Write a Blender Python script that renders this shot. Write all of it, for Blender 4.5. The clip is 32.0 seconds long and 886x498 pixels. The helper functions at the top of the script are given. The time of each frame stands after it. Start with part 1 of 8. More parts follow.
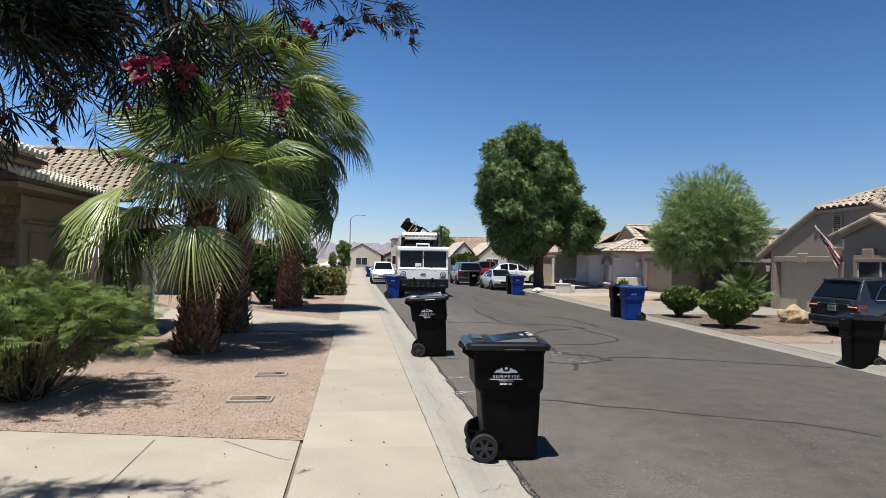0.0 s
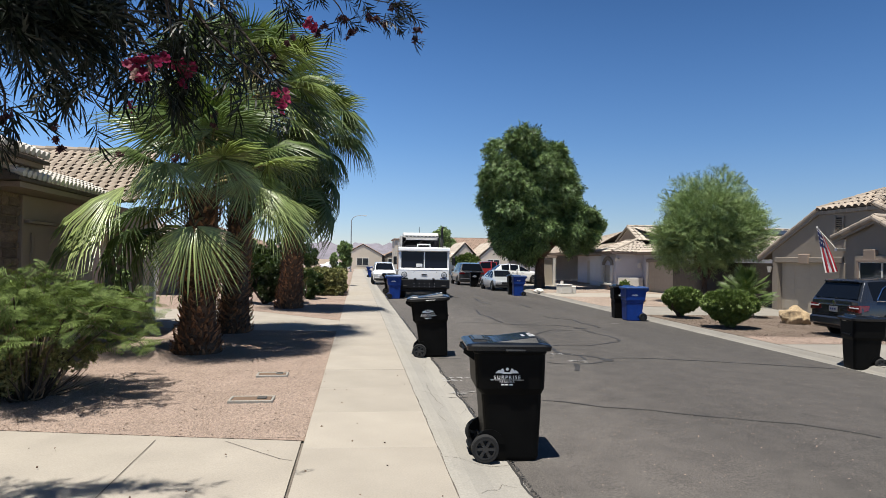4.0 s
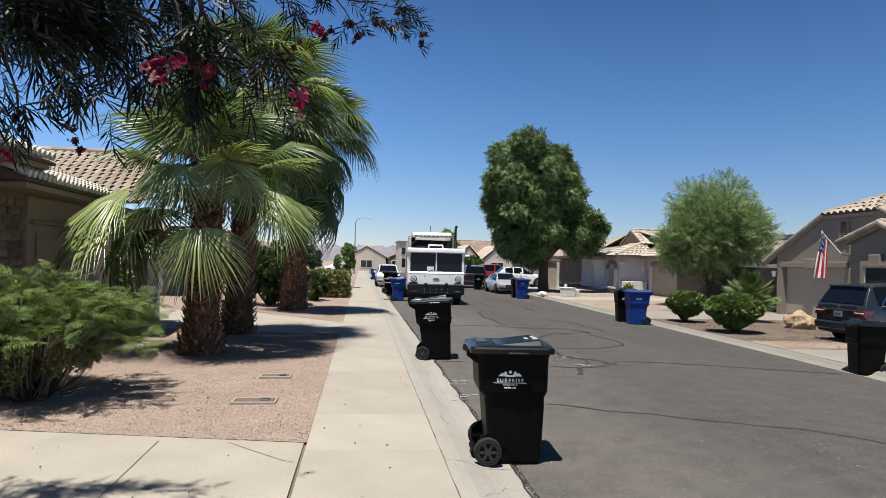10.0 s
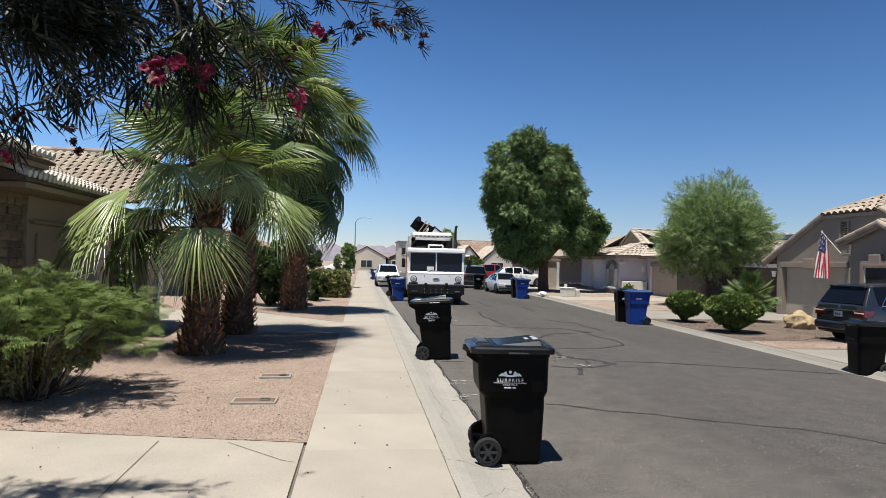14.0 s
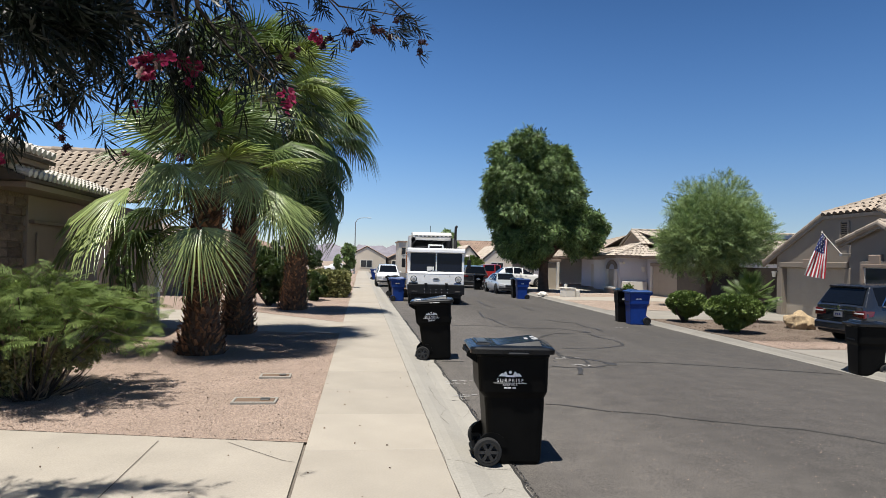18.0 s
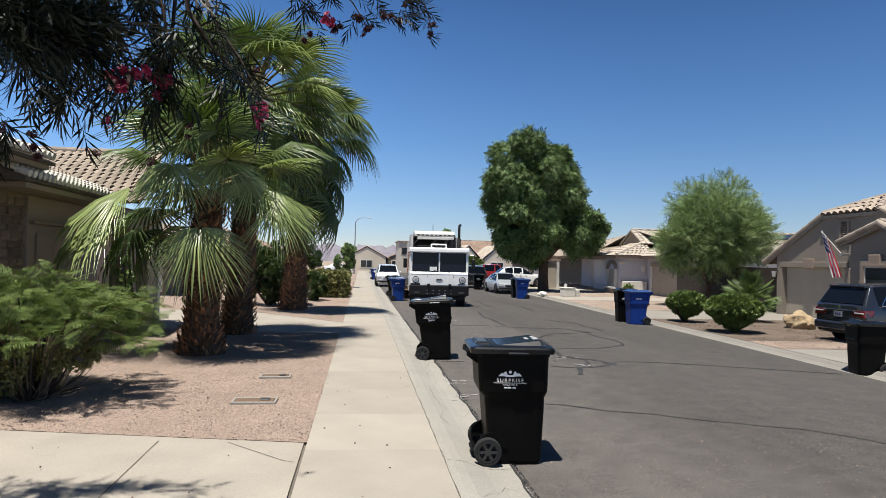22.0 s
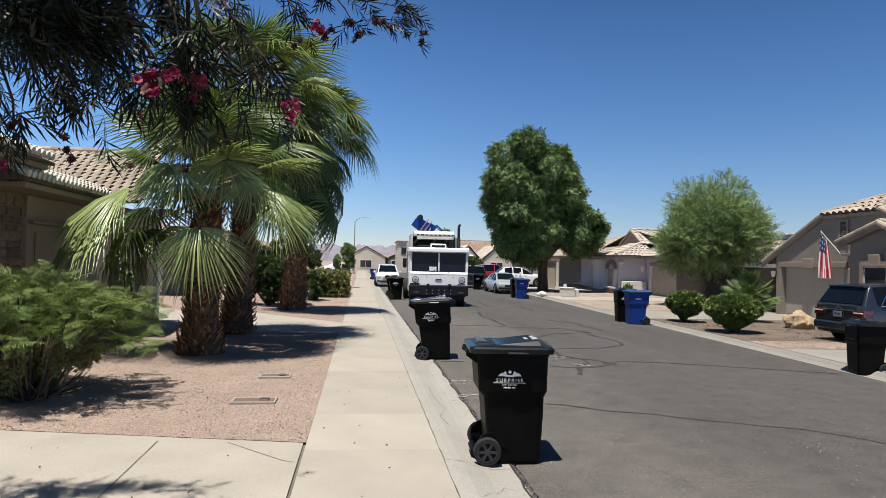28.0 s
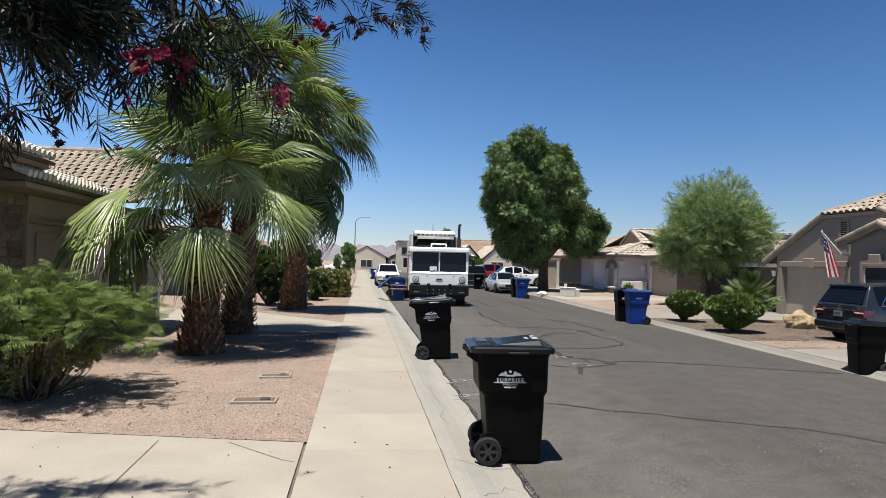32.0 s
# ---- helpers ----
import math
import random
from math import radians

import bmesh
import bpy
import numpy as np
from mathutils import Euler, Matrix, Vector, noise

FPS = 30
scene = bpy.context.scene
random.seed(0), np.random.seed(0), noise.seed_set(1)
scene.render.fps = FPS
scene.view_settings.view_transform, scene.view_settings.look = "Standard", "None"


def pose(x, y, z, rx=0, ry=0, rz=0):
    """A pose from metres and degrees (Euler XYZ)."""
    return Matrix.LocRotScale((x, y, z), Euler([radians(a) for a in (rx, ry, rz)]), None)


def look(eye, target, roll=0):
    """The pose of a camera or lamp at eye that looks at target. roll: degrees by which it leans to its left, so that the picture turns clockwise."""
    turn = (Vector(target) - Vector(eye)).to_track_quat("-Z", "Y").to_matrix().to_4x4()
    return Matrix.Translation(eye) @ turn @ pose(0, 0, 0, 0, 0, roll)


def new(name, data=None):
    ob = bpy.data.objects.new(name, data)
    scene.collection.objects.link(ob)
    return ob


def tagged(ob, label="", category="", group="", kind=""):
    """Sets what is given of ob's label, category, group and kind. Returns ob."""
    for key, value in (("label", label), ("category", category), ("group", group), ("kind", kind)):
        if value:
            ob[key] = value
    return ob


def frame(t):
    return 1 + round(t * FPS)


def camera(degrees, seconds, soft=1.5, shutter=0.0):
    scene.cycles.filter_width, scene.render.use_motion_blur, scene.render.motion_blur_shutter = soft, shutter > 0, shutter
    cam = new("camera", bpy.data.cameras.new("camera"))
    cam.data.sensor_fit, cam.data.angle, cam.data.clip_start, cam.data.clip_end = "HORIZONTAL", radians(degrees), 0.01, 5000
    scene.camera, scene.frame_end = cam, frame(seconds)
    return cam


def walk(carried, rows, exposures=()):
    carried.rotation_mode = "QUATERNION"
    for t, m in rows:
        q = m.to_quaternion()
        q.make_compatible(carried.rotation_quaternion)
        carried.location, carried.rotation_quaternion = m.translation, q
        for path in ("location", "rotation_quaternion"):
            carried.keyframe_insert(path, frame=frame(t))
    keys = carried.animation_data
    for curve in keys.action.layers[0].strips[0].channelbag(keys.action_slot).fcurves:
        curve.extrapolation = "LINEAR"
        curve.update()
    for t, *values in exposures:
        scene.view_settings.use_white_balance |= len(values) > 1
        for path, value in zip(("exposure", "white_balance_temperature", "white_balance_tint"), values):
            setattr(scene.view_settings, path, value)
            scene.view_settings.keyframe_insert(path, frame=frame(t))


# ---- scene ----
# the camera stands on a tripod beside the pavement and is nudged once
FOV = 66.34
EYE = (0.0, 0.0, 1.87)
cam = camera(FOV, 32.0, soft=0.45)


def aim(yaw, pitch, roll):
    y, p = radians(yaw), radians(pitch)
    way = Vector((math.sin(y) * math.cos(p), math.cos(y) * math.cos(p), math.sin(p)))
    return look(EYE, Vector(EYE) + way * 10, roll)


walk(cam, [(t, aim(*a)) for t, *a in (
    (0.0, 7.268, 0.948, 0.915), (1.0, 7.22, 0.970, 0.960), (2.5, 7.21, 0.990, 0.96), (3.5, 7.178, 0.990, 0.960),
    (5.5, 7.17, 1.000, 0.975), (8.0, 7.112, 0.990, 0.985), (8.4, 7.11, 0.990, 0.990), (8.5, 6.726, 1.197, 1.328),
    (8.7, 6.90, 1.170, 1.270), (9.0, 6.925, 1.158, 1.261), (9.5, 6.914, 1.20, 1.305), (10.0, 6.85, 1.20, 1.30),
    (11.0, 6.862, 1.15, 1.26), (12.0, 6.85, 1.20, 1.30), (14.5, 6.85, 1.20, 1.30), (16.5, 6.845, 1.20, 1.31),
    (19.0, 6.846, 1.208, 1.345), (20.2, 6.808, 1.186, 1.32), (21.0, 6.85, 1.20, 1.30), (25.0, 6.85, 1.194, 1.31),
    (25.5, 6.857, 1.255, 1.316), (27.5, 6.90, 1.195, 1.31), (29.5, 6.85, 1.194, 1.305), (30.5, 6.888, 1.14, 1.335),
    (31.0, 6.85, 1.20, 1.30), (32.0, 6.857, 1.168, 1.30))],
    exposures=[(0.0, 0.45), (32.0, 0.45)])

# ---- light ----
SUN_TO = Vector((-0.14, -0.19, 0.97)).normalized()
world = bpy.data.worlds.new("sky")
scene.world = world
world.use_nodes = True
wn = world.node_tree.nodes
sky = wn.new("ShaderNodeTexSky")
sky.sky_type = "NISHITA"
sky.sun_disc = False
sky.sun_elevation = math.asin(SUN_TO.z)
sky.sun_rotation = math.atan2(SUN_TO.x, SUN_TO.y)
sky.altitude = 400
sky.air_density, sky.dust_density, sky.ozone_density = 1.0, 0.0, 1.6
wn["Background"].inputs["Strength"].default_value = 0.11
# dry desert air: pale at the horizon, deepening smoothly to a dark zenith
way_up, split = wn.new("ShaderNodeTexCoord"), wn.new("ShaderNodeSeparateXYZ")
world.node_tree.links.new(way_up.outputs["Generated"], split.inputs[0])
air = wn.new("ShaderNodeValToRGB")
air.color_ramp.interpolation = "B_SPLINE"
for i, (at, col) in enumerate(((0.0, (0.51, 0.535, 0.66)), (0.06, (0.475, 0.54, 0.69)), (0.17, (0.385, 0.545, 0.735)), (0.37, (0.235, 0.41, 0.61)), (0.62, (0.095, 0.137, 0.195)), (1.0, (0.068, 0.088, 0.115)))):
    stop = air.color_ramp.elements[i] if i < 2 else air.color_ramp.elements.new(at)
    stop.position, stop.color = at, (*col, 1)
world.node_tree.links.new(split.outputs["Z"], air.inputs["Fac"])
clear = wn.new("ShaderNodeMixRGB")
clear.blend_type, clear.inputs["Fac"].default_value = "MULTIPLY", 1.0
world.node_tree.links.new(sky.outputs[0], clear.inputs["Color1"])
world.node_tree.links.new(air.outputs[0], clear.inputs["Color2"])
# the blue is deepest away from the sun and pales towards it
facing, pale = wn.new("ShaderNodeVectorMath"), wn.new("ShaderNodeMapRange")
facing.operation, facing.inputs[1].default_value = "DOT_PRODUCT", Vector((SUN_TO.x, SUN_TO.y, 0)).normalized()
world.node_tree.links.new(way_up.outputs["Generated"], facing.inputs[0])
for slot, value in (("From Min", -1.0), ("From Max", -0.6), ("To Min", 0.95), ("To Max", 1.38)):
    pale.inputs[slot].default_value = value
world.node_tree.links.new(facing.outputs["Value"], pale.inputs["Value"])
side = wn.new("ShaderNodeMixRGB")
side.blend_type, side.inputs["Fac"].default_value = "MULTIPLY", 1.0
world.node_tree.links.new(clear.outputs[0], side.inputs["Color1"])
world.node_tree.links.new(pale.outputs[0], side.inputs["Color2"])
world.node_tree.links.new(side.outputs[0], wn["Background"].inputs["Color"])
sun = new("sun", bpy.data.lights.new("sun", "SUN"))
sun.data.energy, sun.data.angle, sun.data.color = 5.6, radians(0.53), (1.0, 0.96, 0.89)
sun.matrix_world = look(SUN_TO * 50, (0, 0, 0))


# ---- materials ----
def shader(name):
    m = bpy.data.materials.new(name)
    m.use_nodes = True
    return m, m.node_tree.nodes, m.node_tree.links, m.node_tree.nodes["Principled BSDF"]


def ramp(n, stops):
    r = n.new("ShaderNodeValToRGB")
    e = r.color_ramp.elements
    for i, (p, c) in enumerate(stops):
        k = e[i] if i < 2 else e.new(p)
        k.position, k.color = p, (*c, 1)
    return r


def tone(c, k):
    return tuple(min(1.0, v * k) for v in c)


def surf(name, col, rough=0.75, metal=0.0, big=0.6, fine=40.0, var=0.18, grain=0.12, bump=0.25, depth=0.004,
         rand=0.0, island=0.0, coat=0.0, stain=None, spec=0.5):
    """A surface with colour drift at two scales, fine relief, and a tint of its own for each object or island."""
    m, n, l, b = shader(name)
    tc = n.new("ShaderNodeTexCoord")
    n1, n2 = n.new("ShaderNodeTexNoise"), n.new("ShaderNodeTexNoise")
    n1.inputs["Scale"].default_value, n1.inputs["Detail"].default_value = big, 5
    n2.inputs["Scale"].default_value, n2.inputs["Detail"].default_value = fine, 3
    l.new(tc.outputs["Object"], n1.inputs["Vector"])
    l.new(tc.outputs["Object"], n2.inputs["Vector"])
    r1 = ramp(n, [(0.3, tone(col, 1 - var)), (0.7, stain if stain else tone(col, 1 + var))])
    l.new(n1.outputs["Fac"], r1.inputs["Fac"])
    r2 = ramp(n, [(0.3, (1 - grain,) * 3), (0.7, (1 + grain,) * 3)])
    l.new(n2.outputs["Fac"], r2.inputs["Fac"])
    mul = n.new("ShaderNodeMixRGB")
    mul.blend_type, mul.inputs["Fac"].default_value = "MULTIPLY", 1
    l.new(r1.outputs[0], mul.inputs["Color1"])
    l.new(r2.outputs[0], mul.inputs["Color2"])
    out = mul.outputs[0]
    for amount, kind, sock in ((rand, "ShaderNodeObjectInfo", "Random"), (island, "ShaderNodeNewGeometry", "Random Per Island")):
        if amount:
            o = n.new(kind)
            h = n.new("ShaderNodeHueSaturation")
            mr = n.new("ShaderNodeMapRange")
            mr.inputs["To Min"].default_value, mr.inputs["To Max"].default_value = 1 - amount, 1 + amount
            l.new(o.outputs[sock], mr.inputs["Value"])
            l.new(mr.outputs[0], h.inputs["Value"])
            l.new(out, h.inputs["Color"])
            out = h.outputs[0]
    l.new(out, b.inputs["Base Color"])
    b.inputs["Roughness"].default_value, b.inputs["Metallic"].default_value = rough, metal
    b.inputs["Coat Weight"].default_value = coat
    b.inputs["Specular IOR Level"].default_value = spec
    b.inputs["Coat Roughness"].default_value = 0.08
    if bump:
        bp = n.new("ShaderNodeBump")
        bp.inputs["Strength"].default_value, bp.inputs["Distance"].default_value = bump, depth
        l.new(n2.outputs["Fac"], bp.inputs["Height"])
        l.new(bp.outputs[0], b.inputs["Normal"])
    return m


def leafy(name, col, var=0.35, through_col=None, rough=0.5, trans=0.35, spec=0.5):
    """Foliage: a glossy blade that lets some light pass, each blade a little different."""
    m, n, l, b = shader(name)
    g = n.new("ShaderNodeNewGeometry")
    r = ramp(n, [(0.0, tone(col, 1 - var)), (1.0, tone(col, 1 + var))])
    l.new(g.outputs["Random Per Island"], r.inputs["Fac"])
    tc = n.new("ShaderNodeTexCoord")
    nz = n.new("ShaderNodeTexNoise")
    nz.inputs["Scale"].default_value = 1.3
    l.new(tc.outputs["Object"], nz.inputs["Vector"])
    r2 = ramp(n, [(0.3, (0.75, 0.78, 0.7)), (0.7, (1.2, 1.15, 1.1))])
    l.new(nz.outputs["Fac"], r2.inputs["Fac"])
    mul = n.new("ShaderNodeMixRGB")
    mul.blend_type, mul.inputs["Fac"].default_value = "MULTIPLY", 1
    l.new(r.outputs[0], mul.inputs["Color1"])
    l.new(r2.outputs[0], mul.inputs["Color2"])
    l.new(mul.outputs[0], b.inputs["Base Color"])
    b.inputs["Roughness"].default_value = rough
    b.inputs["Specular IOR Level"].default_value = spec
    t = n.new("ShaderNodeBsdfTranslucent")
    t.inputs["Color"].default_value = (*(through_col or tone(col, 1.8)), 1)
    mix = n.new("ShaderNodeMixShader")
    mix.inputs["Fac"].default_value = trans
    l.new(b.outputs[0], mix.inputs[1])
    l.new(t.outputs[0], mix.inputs[2])
    l.new(mix.outputs[0], n["Material Output"].inputs["Surface"])
    return m


def asphalt_mat():
    m, n, l, b = shader("asphalt")
    tc = n.new("ShaderNodeTexCoord")
    big, mid, fin = (n.new("ShaderNodeTexNoise") for _ in range(3))
    for k, s, d in ((big, 0.35, 6), (mid, 3.0, 6), (fin, 90.0, 3)):
        k.inputs["Scale"].default_value, k.inputs["Detail"].default_value = s, d
    mp = n.new("ShaderNodeMapping")
    mp.inputs["Scale"].default_value = (1.6, 0.22, 1)
    l.new(tc.outputs["Object"], mp.inputs["Vector"])
    l.new(mp.outputs[0], big.inputs["Vector"])
    l.new(tc.outputs["Object"], mid.inputs["Vector"])
    l.new(tc.outputs["Object"], fin.inputs["Vector"])
    r1 = ramp(n, [(0.3, (0.066, 0.059, 0.052)), (0.7, (0.095, 0.085, 0.075))])
    lane = n.new("ShaderNodeSeparateXYZ")
    l.new(tc.outputs["Object"], lane.inputs[0])
    wav = n.new("ShaderNodeMath")
    wav.operation, wav.inputs[1].default_value, wav.inputs[2].default_value = "MULTIPLY_ADD", 0.1, 0.0
    l.new(lane.outputs[0], wav.inputs[0])
    # the far lane is worn smoother and darker
    r4 = ramp(n, [(0.28, (1.0,) * 3), (0.46, (0.69,) * 3)])
    l.new(wav.outputs[0], r4.inputs["Fac"])
    l.new(big.outputs["Fac"], r1.inputs["Fac"])
    r2 = ramp(n, [(0.3, (0.82,) * 3), (0.7, (1.15,) * 3)])
    l.new(mid.outputs["Fac"], r2.inputs["Fac"])
    r3 = ramp(n, [(0.34, (0.45,) * 3), (0.68, (1.7,) * 3)])
    l.new(fin.outputs["Fac"], r3.inputs["Fac"])
    out = r1.outputs[0]
    for r in (r2, r3, r4):
        mul = n.new("ShaderNodeMixRGB")
        mul.blend_type, mul.inputs["Fac"].default_value = "MULTIPLY", 1
        l.new(out, mul.inputs["Color1"])
        l.new(r.outputs[0], mul.inputs["Color2"])
        out = mul.outputs[0]
    vo = n.new("ShaderNodeTexVoronoi")
    vo.inputs["Scale"].default_value = 9.0
    l.new(tc.outputs["Object"], vo.inputs["Vector"])
    rv = ramp(n, [(0.05, (1,) * 3), (0.09, (0,) * 3)])
    l.new(vo.outputs["Distance"], rv.inputs["Fac"])
    mx = n.new("ShaderNodeMixRGB")
    mx.inputs["Color2"].default_value = (0.18, 0.158, 0.135, 1)
    l.new(rv.outputs[0], mx.inputs["Fac"])
    l.new(out, mx.inputs["Color1"])
    l.new(mx.outputs[0], b.inputs["Base Color"])
    b.inputs["Roughness"].default_value = 0.82
    bp = n.new("ShaderNodeBump")
    bp.inputs["Strength"].default_value, bp.inputs["Distance"].default_value = 0.5, 0.005
    l.new(fin.outputs["Fac"], bp.inputs["Height"])
    l.new(bp.outputs[0], b.inputs["Normal"])
    return m


def gravel_mat(name, a, c):
    m, n, l, b = shader(name)
    tc = n.new("ShaderNodeTexCoord")
    vo = n.new("ShaderNodeTexVoronoi")
    vo.inputs["Scale"].default_value = 55
    l.new(tc.outputs["Object"], vo.inputs["Vector"])
    sp = n.new("ShaderNodeSeparateColor")
    l.new(vo.outputs["Color"], sp.inputs["Color"])
    r = ramp(n, [(0.0, tone(a, 0.75)), (0.5, a), (1.0, c)])
    l.new(sp.outputs[0], r.inputs["Fac"])
    nz = n.new("ShaderNodeTexNoise")
    nz.inputs["Scale"].default_value, nz.inputs["Detail"].default_value = 0.8, 6
    l.new(tc.outputs["Object"], nz.inputs["Vector"])
    r2 = ramp(n, [(0.3, (0.84, 0.82, 0.8)), (0.7, (1.12, 1.1, 1.1))])
    l.new(nz.outputs["Fac"], r2.inputs["Fac"])
    mul = n.new("ShaderNodeMixRGB")
    mul.blend_type, mul.inputs["Fac"].default_value = "MULTIPLY", 1
    l.new(r.outputs[0], mul.inputs["Color1"])
    l.new(r2.outputs[0], mul.inputs["Color2"])
    l.new(mul.outputs[0], b.inputs["Base Color"])
    b.inputs["Roughness"].default_value = 0.9
    bp = n.new("ShaderNodeBump")
    bp.inputs["Strength"].default_value, bp.inputs["Distance"].default_value = 0.8, 0.018
    bp.invert = True
    l.new(vo.outputs["Distance"], bp.inputs["Height"])
    l.new(bp.outputs[0], b.inputs["Normal"])
    return m


def glass_mat(name, col=(0.012, 0.016, 0.02), rough=0.05, spec=0.5):
    m, n, l, b = shader(name)
    b.inputs["Base Color"].default_value = (*col, 1)
    b.inputs["Roughness"].default_value = rough
    b.inputs["Specular IOR Level"].default_value = spec
    return m


